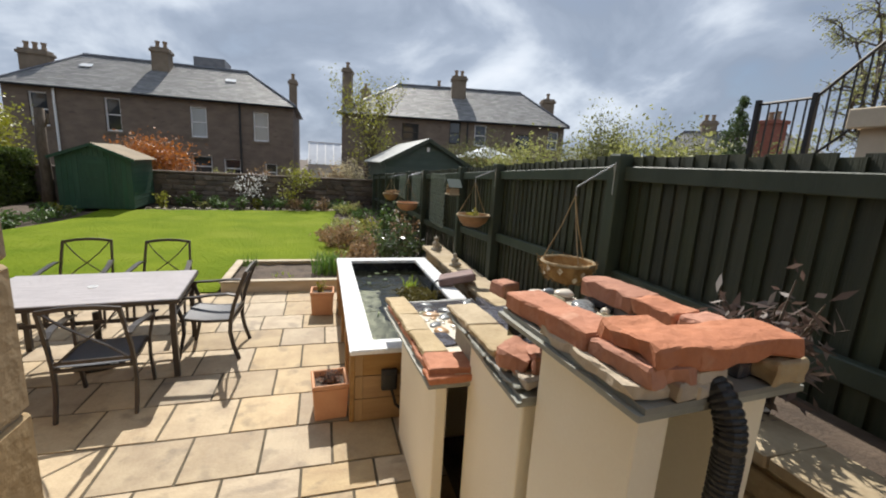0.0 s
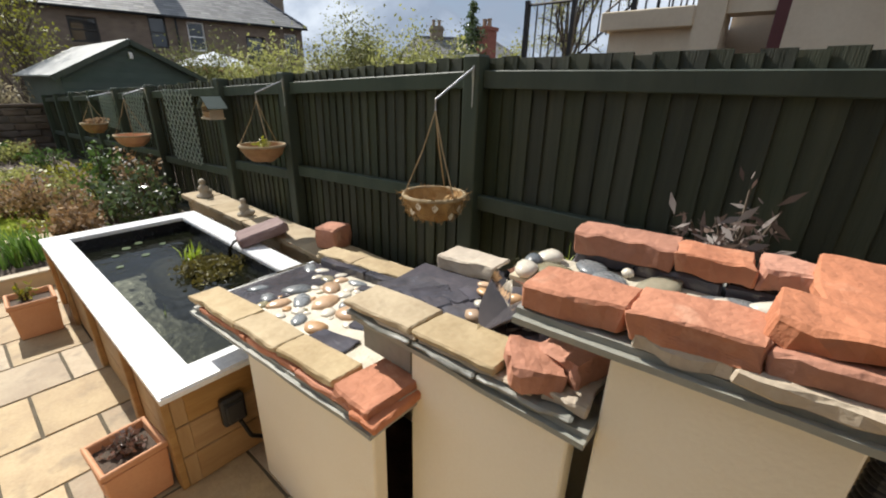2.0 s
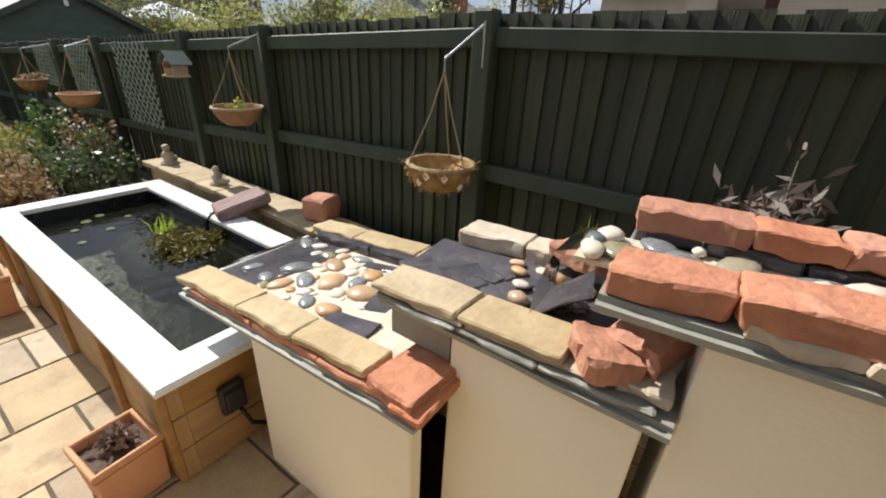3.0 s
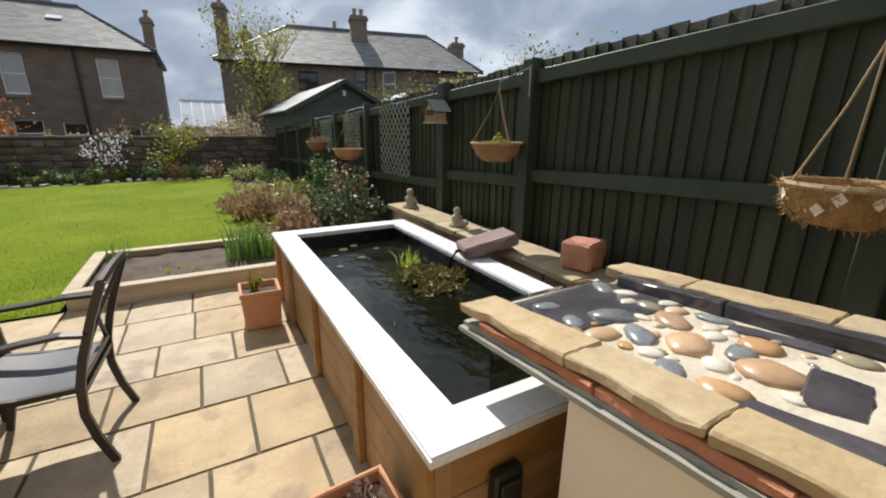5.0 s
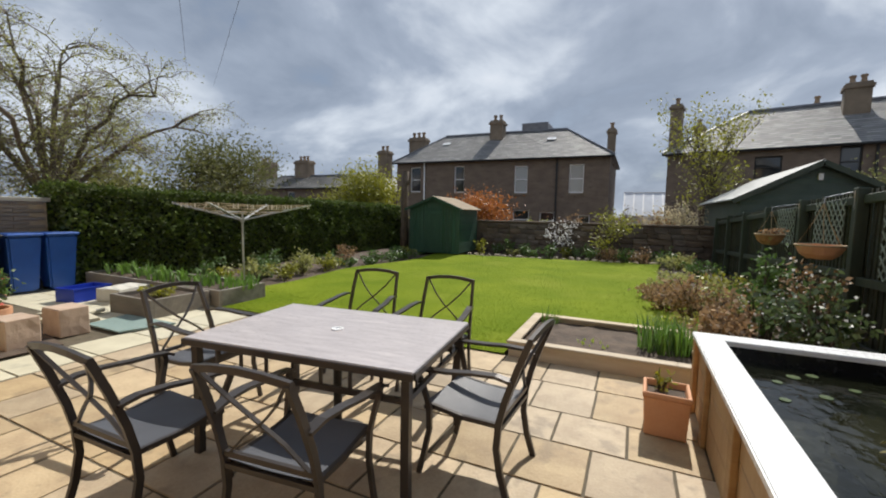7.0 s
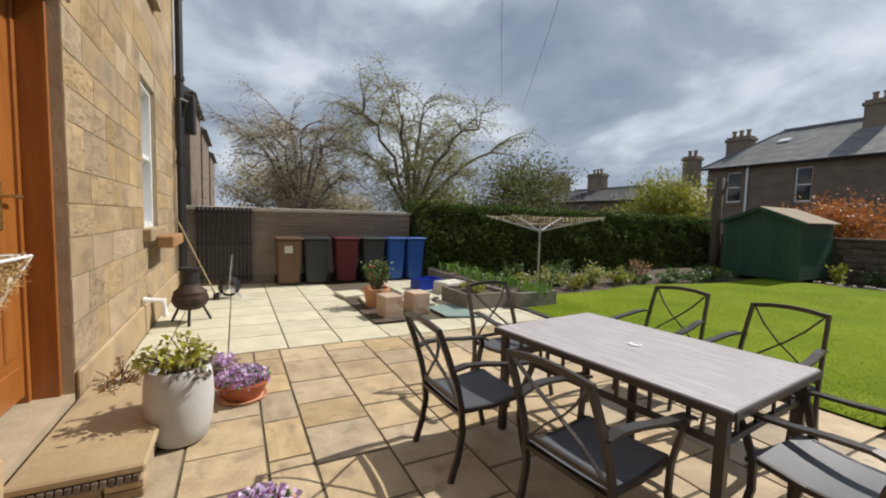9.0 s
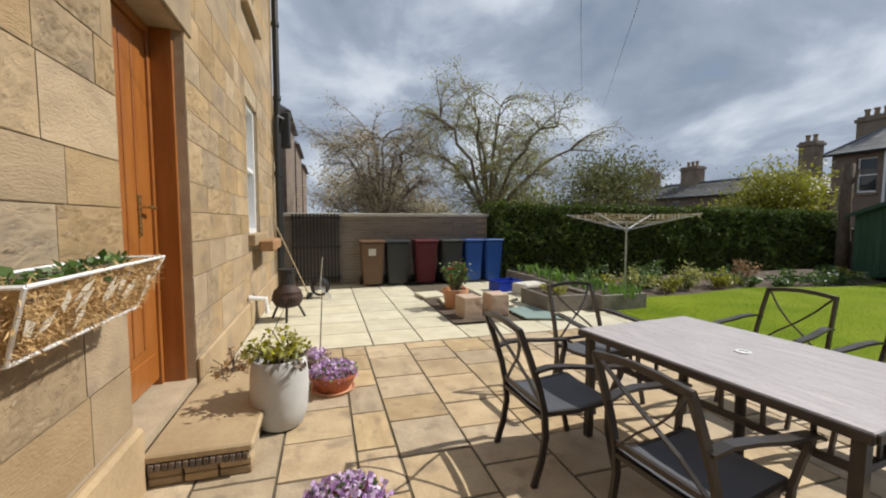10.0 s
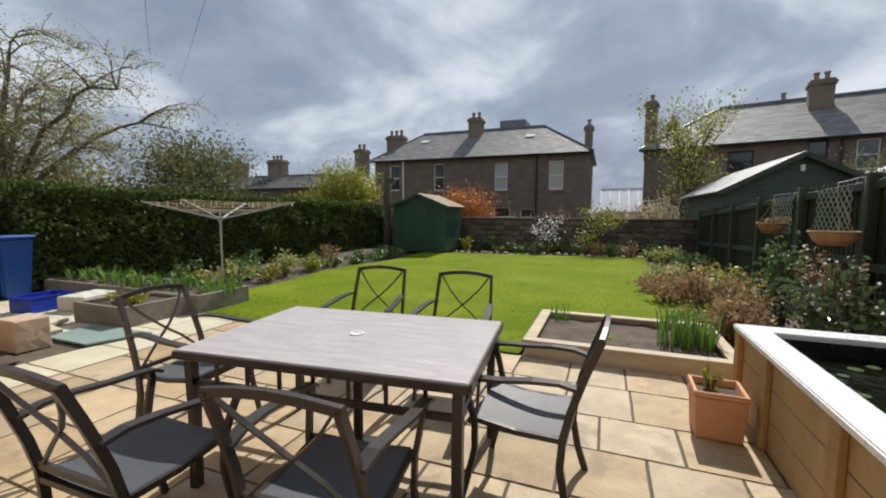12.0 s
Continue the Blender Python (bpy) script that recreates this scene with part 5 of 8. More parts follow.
# lowest box: buff edging with pebbles set in cream mortar, reaching over the pond
b3 = cascade_box("lowest cream cascade box with pebble channel over the pond", (1.50, 4.05, 0.975), (1.49, 5.50, 0.865), (2.47, 4.05, 0.975), (2.40, 5.50, 0.865), 0.062, wall_far=5.02)
row_of_stones(b3, "red_stone", (1.565, 5.40, .905), (1.575, 4.10, 1.005), [.5, .42, .4], .12, .032, M["redstone"], 91, .008)
row_of_stones(b3, "buff_stone", (1.585, 5.51, .932), (1.595, 4.27, 1.030), [.5, .36, .38], .15, .034, M["tanstone"], 95, .009)
put_stone(b3, "red_stone", (1.62, 4.155, 1.035), (.22, .19, .04), M["redstone"], -5, 0, 99, .012)
put_stone(b3, "red_stone", (1.62, 4.09, 1.008), (.25, .12, .034), M["redstone"], 2, 0, 101, .01)
put_stone(b3, "pale_stone", (1.63, 4.13, 1.022), (.24, .16, .02), M["palestone"], -3, 0, 103, .008)
row_of_stones(b3, "wet_wall_stone", (2.27, 5.42, .90), (2.31, 4.12, 1.0), [.4, .4, .4], .05, .075, M["wetslate"], 105, .006)
row_of_stones(b3, "buff_stone", (2.365, 5.52, .93), (2.40, 4.45, 1.0), [.4, .5, .3], .15, .05, M["tanstone"], 111, .009)
sheet(b3, "channel_bed", [(1.67, 4.24, 1.005), (2.26, 4.24, 1.005), (2.25, 5.32, .915), (1.67, 5.32, .915)], M["pebble_m"], .014, "cream mortar bed holding pebbles")
sheet(b3, "spill_slate", [(1.68, 5.18, .936), (2.26, 5.12, .94), (2.26, 5.52, .905), (1.68, 5.50, .905)], M["wetslate"], .012, "wet purple-grey spill slate")
sheet(b3, "spill_edge", [(1.66, 5.505, .895), (2.27, 5.525, .895), (2.27, 5.54, .895), (1.66, 5.52, .895)], M["white"], .02, "white plastic spill edge")
def bed_z(y):
    return 1.012 - .0833 * (y - 4.24)


def bed_pebbles(colour, spots, seed):
    """Flat pebbles half sunk in the mortar: x, y, half length, half width."""
    pebbles(b3, [(x, y, bed_z(y) + .010, a * 1.08, b * 1.08, min(a, b) * .42, colour) for x, y, a, b in spots], seed)


bed_pebbles("o", [(1.94, 4.92, .082, .06), (1.94, 4.71, .078, .062), (2.07, 5.05, .07, .05), (1.79, 5.11, .06, .042), (1.76, 4.73, .06, .045), (2.09, 4.80, .06, .048), (2.17, 5.10, .042, .032), (1.78, 5.02, .026, .022)], 121)
bed_pebbles("g", [(1.88, 5.04, .074, .044), (1.94, 5.19, .08, .05), (2.0, 4.81, .052, .038), (1.75, 4.86, .05, .036), (1.79, 5.23, .05, .036), (1.82, 5.39, .055, .036), (2.18, 5.43, .075, .034), (2.2, 4.98, .06, .028)], 131)
bed_pebbles("w", [(2.2, 5.33, .048, .03), (2.22, 5.16, .04, .026), (2.06, 4.91, .038, .03), (1.80, 4.95, .036, .03), (1.88, 4.81, .042, .036), (2.12, 4.95, .036, .024), (2.12, 5.26, .034, .026), (1.72, 4.98, .03, .022), (1.86, 4.63, .03, .022), (2.02, 5.13, .03, .02)], 151)
bed_pebbles("y", [(2.14, 5.18, .055, .034), (2.2, 4.62, .05, .034), (1.73, 5.17, .04, .028)], 161)
random_pebbles(b3, 1.69, 2.24, 4.66, 5.28, lambda y: bed_z(y) + .004, 26, (.016, .03), "oogwyw", 165, .5)
put_stone(b3, "slate_shard", (1.96, 4.585, bed_z(4.58) - .004), (.20, .12, .022), M["wetslate"], 12, 0, 171, .008, 3)
put_stone(b3, "slate_shard", (2.19, 4.80, bed_z(4.8) - .002), (.06, .26, .02), M["wetslate"], 8, -5, 172, .008, 3)
put_stone(b3, "slate_shard", (1.735, 4.57, bed_z(4.57) - .002), (.11, .25, .02), M["wetslate"], 6, -5, 173, .010, 3)
put_stone(b3, "slate_shard", (1.90, 4.36, bed_z(4.36) - .002), (.13, .08, .018), M["wetslate"], -20, -5, 174, .010, 3)
b1.matrix_basis = Matrix.Translation((2.035, 3.39, -.025)) @ Matrix.Rotation(radians(3.5), 4, "Z") @ Matrix.Translation((-2.0, -3.36, 0)) @ Matrix.Translation((0, 3.75, 0)) @ Matrix.Diagonal((1, .91, 1, 1)) @ Matrix.Translation((0, -3.75, 0))
b2.matrix_basis = Matrix.Translation((.01, 0, -.01))
b3.matrix_basis = Matrix.Translation((.05, .08, -.05))


def corrugated(path, r, pitch):
    """One ribbed pipe along a smooth path."""
    pts = [Vector(p) for p in path]
    fine = []
    for i in range(len(pts) - 1):
        p0, p1, p2, p3 = pts[max(i - 1, 0)], pts[i], pts[i + 1], pts[min(i + 2, len(pts) - 1)]
        n = max(2, int((p2 - p1).length / (pitch / 3)))
        for k in range(n):
            f = k / n
            fine.append(.5 * (2 * p1 + (p2 - p0) * f + (2 * p0 - 5 * p1 + 4 * p2 - p3) * f * f + (3 * p1 - p0 - 3 * p2 + p3) * f ** 3))
    bm = B()
    prev = None
    for i in range(1, len(fine) - 1):
        d = (fine[i + 1] - fine[i - 1]).normalized()
        u = Vector((1, 0, 0)); v = d.cross(u).normalized()
        rr = r * (1.0 if i % 3 else .89)
        cur = [bm.verts.new(fine[i] + u * math.cos(a * math.tau / 14) * rr + v * math.sin(a * math.tau / 14) * rr) for a in range(14)]
        if prev:
            for a in range(14):
                bm.faces.new((prev[a], prev[(a + 1) % 14], cur[(a + 1) % 14], cur[a]))
        prev = cur
    return bm


bm = corrugated([(2.0, 3.25, 1.50), (2.0, 3.16, 1.505), (2.0, 3.08, 1.495), (2.002, 3.03, 1.44), (2.005, 3.015, 1.35), (2.01, 3.02, 1.1), (2.0, 3.03, .7), (1.995, 3.04, .42), (1.995, 3.04, .05)], .036, .017)
tagged(part("hose", bm, M["black"], smooth=False), "black corrugated pump hose over the cascade edge", "hose")
# thin running water: over the spout stone and the cascade lips
def water_sheet(name, pts, w, label):
    bm = B()
    prev = None
    for i, p in enumerate(pts):
        j = .012 * math.sin(i * 2.1)
        cur = [bm.verts.new((p[0] - w / 2 + j, p[1], p[2])), bm.verts.new((p[0] + w / 2 + j, p[1] + .004, p[2]))]
        if prev:
            bm.faces.new((prev[0], prev[1], cur[1], cur[0]))
        prev = cur
    ob = part(name, bm, M["water"], smooth=True)
    ob.visible_shadow = False
    return tagged(ob, label, "water")


water_sheet("water_fall", [(1.96, 3.86, 1.503), (1.96, 3.92, 1.475), (1.96, 3.95, 1.36), (1.96, 3.96, 1.252)], .2, "thin clear water falling between cascade boxes")
water_sheet("water_fall", [(2.02, 5.58, .875), (2.02, 5.64, .86), (2.02, 5.67, .73), (2.02, 5.68, .49)], .5, "thin clear water spilling into the pond")

# ---- retaining ledges by the fence ----
def ledge(name, x0, x1, y0, y1, z, label, seed):
    t = thing(name, Matrix.Translation((0, 0, 0)), label, "wall", kind="structure")
    part("core", box(B(), x0 + .05, y0, -.05, x1, y1, z - .052), M["tanstone"], t)
    rng = random.Random(seed)
    n = 0
    for r in range(int((z - .06) / .11)):
        y = y0
        while y < y1 - .05:
            l_ = min(rng.uniform(.25, .5), y1 - y)
            put_stone(t, "stone", (x0 + .05, y + l_ / 2, .01 + r * .112), (.06, l_ - .01, .104), M["tanstone"], 0, 0, seed + n, .008, 1)
            y += l_; n += 1
    y = y0
    while y < y1 - .02:
        l_ = min(rng.uniform(.38, .55), y1 - y)
        put_stone(t, "cap_stone", ((x0 + x1) / 2 - .02, y + l_ / 2, z - .05), (x1 - x0 + .06, l_ - .008, .05), M["tanstone"], rng.uniform(-1.5, 1.5), 0, seed + 50 + n, .008, 2)
        y += l_; n += 1
    return t


ledge("ledge_wall", 2.74, 3.03, 3.95, 9.1, .64, "low buff sandstone ledge wall behind the pond", 200)
ledge("bed_wall", 2.50, 2.72, 1.4, 3.6, 1.13, "buff sandstone retaining wall of a raised bed", 300)
bm = B(); box(bm, 2.72, 1.4, 0, 3.15, 3.6, 1.05); tagged(part("bed_soil", bm, M["soil"]), "dark soil of the raised bed", "soil", kind="structure")


def rock(name, at, size, mat, label, rz=0, seed=0, rough=.02):
    ob = part(name, stone(size[0], size[1], size[2], rough, seed, 3, .018), mat)
    ob.matrix_basis = Matrix.Translation(at) @ Matrix.Rotation(radians(rz), 4, "Z")
    return tagged(ob, label, "stone")


rock("stone_block", (2.92, 6.23, .642), (.23, .21, .19), M["redstone"], "squared red sandstone block on the ledge", 18, 400, .014)
sp = part("spout_stone", stone(.42, .26, .09, .014, 410, 3, .015), material("purple_sandstone", (.20, .13, .125), (.27, .19, .175), 6, .8, .5, 40))
sp.matrix_basis = Matrix.Translation((2.60, 6.87, .655)) @ Matrix.Rotation(radians(-16), 4, "Z") @ Matrix.Rotation(radians(-13), 4, "Y")
tagged(sp, "purple-grey spout stone lying over the white pond rim", "stone")
bm = B(); tube(bm, [(2.41, 6.92, .66), (2.36, 6.93, .65), (2.32, 6.94, .59), (2.31, 6.94, .49)], .011, 6, .016)
o = part("spout_water", bm, M["water"], smooth=True); o.visible_shadow = False
tagged(o, "thin stream of clear water from the spout stone", "water")


def statue_at(x, y, z, h, rz, label):
    bm = B()
    lathe(bm, [(.001, 0), (h * .42, 0), (h * .40, h * .12), (h * .22, h * .2), (h * .26, h * .38), (h * .30, h * .5), (h * .16, h * .64), (h * .13, h * .68), (h * .19, h * .8), (h * .17, h * .93), (h * .07, h), (.001, h)], 16)
    bmesh.ops.create_icosphere(bm, subdivisions=2, radius=h * .26, matrix=Matrix.Translation((h * .35, 0, h * .2)) @ Matrix.Diagonal((1.3, .8, .7, 1)))
    for v in bm.verts:
        v.co += noise.noise_vector(v.co * 28) * h * .05
    ob = part("statue", bm, M["statue"], smooth=True)
    ob.matrix_basis = Matrix.Translation((x, y, z)) @ Matrix.Rotation(radians(rz), 4, "Z")
    return tagged(ob, label, "statue")


statue_at(2.82, 7.68, .64, .18, -60, "small weathered cast stone garden figure on the ledge")
statue_at(2.84, 8.75, .64, .22, 40, "weathered stone ornament at the ledge end")

# ---- pond life ----
tuft("water_plant", (2.10, 7.25, .40), .09, .24, 26, M["lime"], "bright lime green water plant in the pond", seed=5, w=.02, flop=.7)
shrub("water_moss", (2.08, 6.9, .44), .62, .14, M["moss"], 2200, .024, "low mossy plant mound at the water surface", "plant", 6, stems=20)
for i, (x, y, s) in enumerate(((1.66, 7.75, .03), (1.78, 7.9, .04), (1.9, 7.98, .035), (2.05, 7.8, .03), (1.62, 7.45, .03), (1.85, 7.6, .035))):
    bm = B()
    lathe(bm, [(s, 0), (s * .95, .004), (.001, .003)], 10)
    lp = tagged(part("lily_pad", bm, M["leaf_d"]), "small floating lily pad", "plant", "floating lily pads")
    lp.matrix_basis = Matrix.Translation((x, y, PZ - .128))
tuft("reed", (1.62, 6.35, .40), .03, .17, 6, M["lime"], "thin green shoots rising from the pond water", seed=9, w=.01, flop=.3)
bm = B(); bmesh.ops.create_icosphere(bm, subdivisions=3, radius=1, matrix=Matrix.Translation((2.04, 7.05, .26)) @ Matrix.Diagonal((.34, .6, .12, 1)))
for v in bm.verts:
    v.co += noise.noise_vector(v.co * 7) * .05
tagged(part("pond_rock", bm, material("algae_rock", (.045, .04, .008), (.10, .08, .02), 8, .6, .6, 40)), "submerged algae-covered rock in the pond", "rock")

# ---- garden table and chairs ----
table = thing("garden_table", Matrix.Translation((-.945, 6.68, 0)) @ Matrix.Rotation(radians(5.8), 4, "Z"), "rectangular grey-brown garden table on a dark metal frame", "table")
TW, TD, TH = 1.50, 1.0, .742
part("tabletop", box(B(), -TW / 2, -TD / 2, TH - .022, TW / 2, TD / 2, TH, .005), M["tabletop"], table)
bm = B()
for y in (-TD / 2, TD / 2):
    box(bm, -TW / 2 - .004, y - .012, TH - .045, TW / 2 + .004, y + .012, TH - .006, .004)
for x in (-TW / 2, TW / 2):
    box(bm, x - .012, -TD / 2 + .012, TH - .045, x + .012, TD / 2 - .012, TH - .006, .004)
part("rim", bm, M["frame"], table)
for x in (-1, 1):
    for y in (-1, 1):
        bm = B(); flat_bar(bm, [(x * (TW / 2 - .05), y * (TD / 2 - .05), TH - .03), (x * (TW / 2 - .055), y * (TD / 2 - .055), .4), (x * (TW / 2 - .05), y * (TD / 2 - .05), .001)], .045, .045, (1, 0, 0)); part("leg", bm, M["frame"], table)
for y in (-1, 1):
    yy = y * (TD / 2 - .06)
    part("stretcher", box(B(), -TW / 2 + .07, yy - .012, .545, TW / 2 - .07, yy + .012, .575), M["frame"], table)
    for k in range(7):
        x = -TW / 2 + .2 + k * (TW - .4) / 6
        part("spindle", box(B(), x - .009, yy - .006, .575, x + .009, yy + .006, TH - .045), M["frame"], table)
for x in (-1, 1):
    xx = x * (TW / 2 - .06)
    part("stretcher", box(B(), xx - .012, -TD / 2 + .07, .545, xx + .012, TD / 2 - .07, .575), M["frame"], table)
    for k in range(4):
        y = -TD / 2 + .2 + k * (TD - .4) / 3
        part("spindle", box(B(), xx - .006, y - .009, .575, xx + .006, y + .009, TH - .045), M["frame"], table)
bm = B(); lathe(bm, [(.028, TH), (.040, TH), (.040, TH + .006), (.026, TH + .006), (.026, TH + .001)], 20); part("parasol_ring", bm, M["white"], table, "white plastic parasol ring")
bm = B(); lathe(bm, [(.001, .0), (.20, .0), (.20, .03), (.06, .07), (.028, .09), (.028, .50), (.001, .50)], 20)
tagged(part("parasol_stand", bm, M["iron"]), "black parasol base standing under the table", "parasol base").matrix_basis = Matrix.Translation((-.945, 6.68, 0))


def garden_chair():
    """Origin between the rear feet, facing +y."""
    t = thing("garden_chair", Matrix.Identity(4), "dark brown metal garden armchair with cross back and grey sling seat", "chair", "chairs round the table")
    hw = .245
    for s in (-1, 1):
        x = s * hw
        bm = B(); flat_bar(bm, [(x, 0, .001), (x, .045, .14), (x, .07, .28), (x, .06, .42), (x * .99, .03, .55), (x * .96, -.03, .73), (x * .93, -.09, .885)], .022, .034, (1, 0, 0)); part("rear_leg", bm, M["frame"], t)
        bm = B(); flat_bar(bm, [(x, .54, .001), (x, .51, .12), (x, .475, .28), (x * 1.02, .475, .42), (x * 1.08, .505, .53), (x * 1.13, .53, .60), (x * 1.15, .525, .635)], .022, .03, (1, 0, 0)); part("front_leg", bm, M["frame"], t)
        bm = B(); flat_bar(bm, [(x * .98, -.005, .655), (x * 1.02, .08, .675), (x * 1.08, .2, .672), (x * 1.13, .34, .655), (x * 1.15, .46, .648), (x * 1.15, .54, .640), (x * 1.15, .575, .622)], .05, .016, (1, 0, 0)); part("armrest", bm, M["frame"], t)
        bm = B(); flat_bar(bm, [(x * .93, .06, .40), (x * .93, .28, .395), (x * .93, .50, .42)], .022, .025, (1, 0, 0)); part("seat_rail", bm, M["frame"], t)
    bm = B(); flat_bar(bm, [(-hw * .93 - .012, -.088, .88), (-.11, -.097, .9), (0, -.099, .906), (.11, -.097, .9), (hw * .93 + .012, -.088, .88)], .03, .022, (0, 0, 1)); part("top_rail", bm, M["frame"], t)
    bm = B(); flat_bar(bm, [(-hw, .055, .445), (hw, .055, .445)], .025, .02, (0, 0, 1)); part("back_rail", bm, M["frame"], t)
    for s in (-1, 1):
        bm = B()
        pts = [(s * (hw * .93 - .02), -.085, .87), (s * .125, -.035, .76), (s * .03, .005, .665), (-s * .10, .035, .56), (-s * (hw - .04), .055, .455)]
        flat_bar(bm, pts, .018, .010, (0, 1, .3)); part("cross_bar", bm, M["frame"], t)
    for y, z in ((.06, .385), (.50, .405)):
        bm = B(); flat_bar(bm, [(-hw, y, z), (hw, y, z)], .024, .024, (0, 0, 1)); part("cross_rail", bm, M["frame"], t)
    bm = B()
    n = 8
    rows = []
    for i in range(n + 1):
        f = i / n
        y = .06 + .45 * f
        z = .408 + .018 * f - .018 * math.sin(f * math.pi)
        rows.append([[bm.verts.new((x, y, z - .012 * math.cos(x / hw * 1.4) + dz)) for x in (-.222, -.11, 0, .11, .222)] for dz in (.012, .006)])
    for a, b in zip(rows, rows[1:]):
        for j in range(4):
            bm.faces.new((a[0][j], a[0][j + 1], b[0][j + 1], b[0][j])); bm.faces.new((a[1][j + 1], a[1][j], b[1][j], b[1][j + 1]))
    part("seat", bm, M["sling"], t, "dark grey woven sling seat", smooth=True)
    return t


def Zrot(x, y, a, z=0):
    return Matrix.Translation((x, y, z)) @ Matrix.Rotation(radians(a), 4, "Z")


ch = garden_chair()
ch.matrix_basis = Zrot(-.56, 5.71, 6)
for x, y, a in ((-1.445, 5.53, 1), (.27, 6.81, 87), (-2.42, 6.60, -85), (-1.61, 8.06, 189), (-.77, 8.03, 185)):
    copy_thing(ch, Zrot(x, y, a))


# ---- pots and beds by the pond ----
def square_pot(at, w, h, label, rz=0):
    t = thing("terracotta_pot", Matrix.Translation(at) @ Matrix.Rotation(radians(rz), 4, "Z"), label, "plant pot", "square terracotta pots")
    bm = B()
    a, b, r = w / 2 * .86, w / 2, .035

    def ring(h_, z):
        return [bm.verts.new((sx * h_, sy * h_, z)) for sx, sy in ((-1, -1), (1, -1), (1, 1), (-1, 1))]

    rs = [ring(a, 0), ring(b * .96, h - r), ring(b, h - r), ring(b, h), ring(b - .022, h), ring(b - .03, h - .05)]
    for p, q in zip(rs, rs[1:]):
        for k in range(4):
            bm.faces.new((p[k], p[(k + 1) % 4], q[(k + 1) % 4], q[k]))
    bm.faces.new(rs[0][::-1])
    bmesh.ops.bevel(bm, geom=[ed for ed in bm.edges if ed.calc_length() > h * .5], offset=.006, segments=1, affect="EDGES")
    part("body", bm, M["terra"], t)
    part("compost", box(B(), -b + .03, -b + .03, h - .06, b - .03, b - .03, h - .045), M["soil"], t)
    return t


square_pot((1.11, 5.49, 0), .28, .30, "square terracotta pot with a withered bronze plant", 4)
shrub("withered_plant", (1.11, 5.49, .255), .20, .09, M["leaf_r"], 160, .022, "low withered bronze seedlings in a terracotta pot", "plant", 21, stems=12)
square_pot((1.055, 7.80, 0), .30, .31, "square terracotta pot with a small yellow-green shoot", -2)
shrub("potted_shoot", (1.02, 7.83, .265), .13, .20, M["leaf_y"], 60, .028, "small yellow-green shoot in a terracotta pot", "plant", 22, stems=4)


def raised_bed(name, x0, x1, y0, y1, z, h, mat, label, th=.06, soil=.06, top=None):
    t = thing(name, Matrix.Translation((0, 0, z)), label, "raised bed")
    for q in ((x0, y0, x1, y0 + th), (x0, y1 - th, x1, y1), (x0, y0 + th, x0 + th, y1 - th), (x1 - th, y0 + th, x1, y1 - th)):
        bd = part("board", box(B(), q[0], q[1], -.05, q[2], q[3], h, .005), mat, t)
    if top:
        for q in ((x0 - .02, y0 - .02, x1 + .02, y0 + .10), (x0 - .02, y1 - .10, x1 + .02, y1 + .02), (x0 - .02, y0 + .10, x0 + .10, y1 - .10), (x1 - .10, y0 + .10, x1 + .02, y1 - .10)):
            part("cap_board", box(B(), q[0], q[1], h + .001, q[2], q[3], h + .03, .005), top, t)
    bm = B()
    n = 14
    vv = [[bm.verts.new((x0 + th + (x1 - x0 - 2 * th) * i / n, y0 + th + (y1 - y0 - 2 * th) * j / n, h - soil + .025 * noise.noise((i * .8, j * .8, x0)))) for i in range(n + 1)] for j in range(n + 1)]
    for j in range(n):
        for i in range(n):
            bm.faces.new((vv[j][i], vv[j][i + 1], vv[j + 1][i + 1], vv[j + 1][i]))
    part("soil", bm, M["soil"], t, smooth=True)
    return t


raised_bed("raised_bed", -.37, 1.48, 8.79, 10.15, 0, .135, M["palewood"], "pale timber raised bed of bare soil beside the lawn", .07, .04, M["palewood"])
tuft("daffodil_clump", (1.15, 9.45, .09), .26, .46, 170, M["reed"], "clump of green strap-leaved bulbs in the raised bed", seed=31, w=.016, flop=.85)
tuft("chive_clump", (-.15, 9.95, .09), .12, .26, 40, M["reed"], "thin grey-green chive clump in the raised bed", seed=32, w=.008, flop=.35)
tuft("seedling_row", (.45, 9.3, .09), .16, .07, 24, M["lime"], "small yellow-green seedlings in bare soil", seed=33, w=.014, flop=.8)
GB = gz(-5)
raised_bed("raised_bed", -6.0, -5.05, 7.86, 8.72, GB, .26, M["greywood"], "small grey weathered timber planter with seedlings", .05, .05)
raised_bed("raised_bed", -8.6, -4.88, 8.75, 9.62, GB, .26, M["greywood"], "long grey weathered timber vegetable bed", .05, .05)
shrub("vegetable_plant", (-5.5, 8.3, GB + .2), .8, .22, M["leaf_y"], 240, .04, "yellow-green young plants in a timber planter", "plant", 34, stems=20, depth=.6)
for i, x in enumerate((-8.1, -7.3, -6.5, -5.7, -5.0)):
    tuft("leek_clump", (x - .15, 9.18 + .12 * math.sin(i * 2), GB + .2), .32, .32, 60, M["reed"], "grey-green leafy vegetables in a timber bed", seed=36 + i, w=.035, flop=1.1)


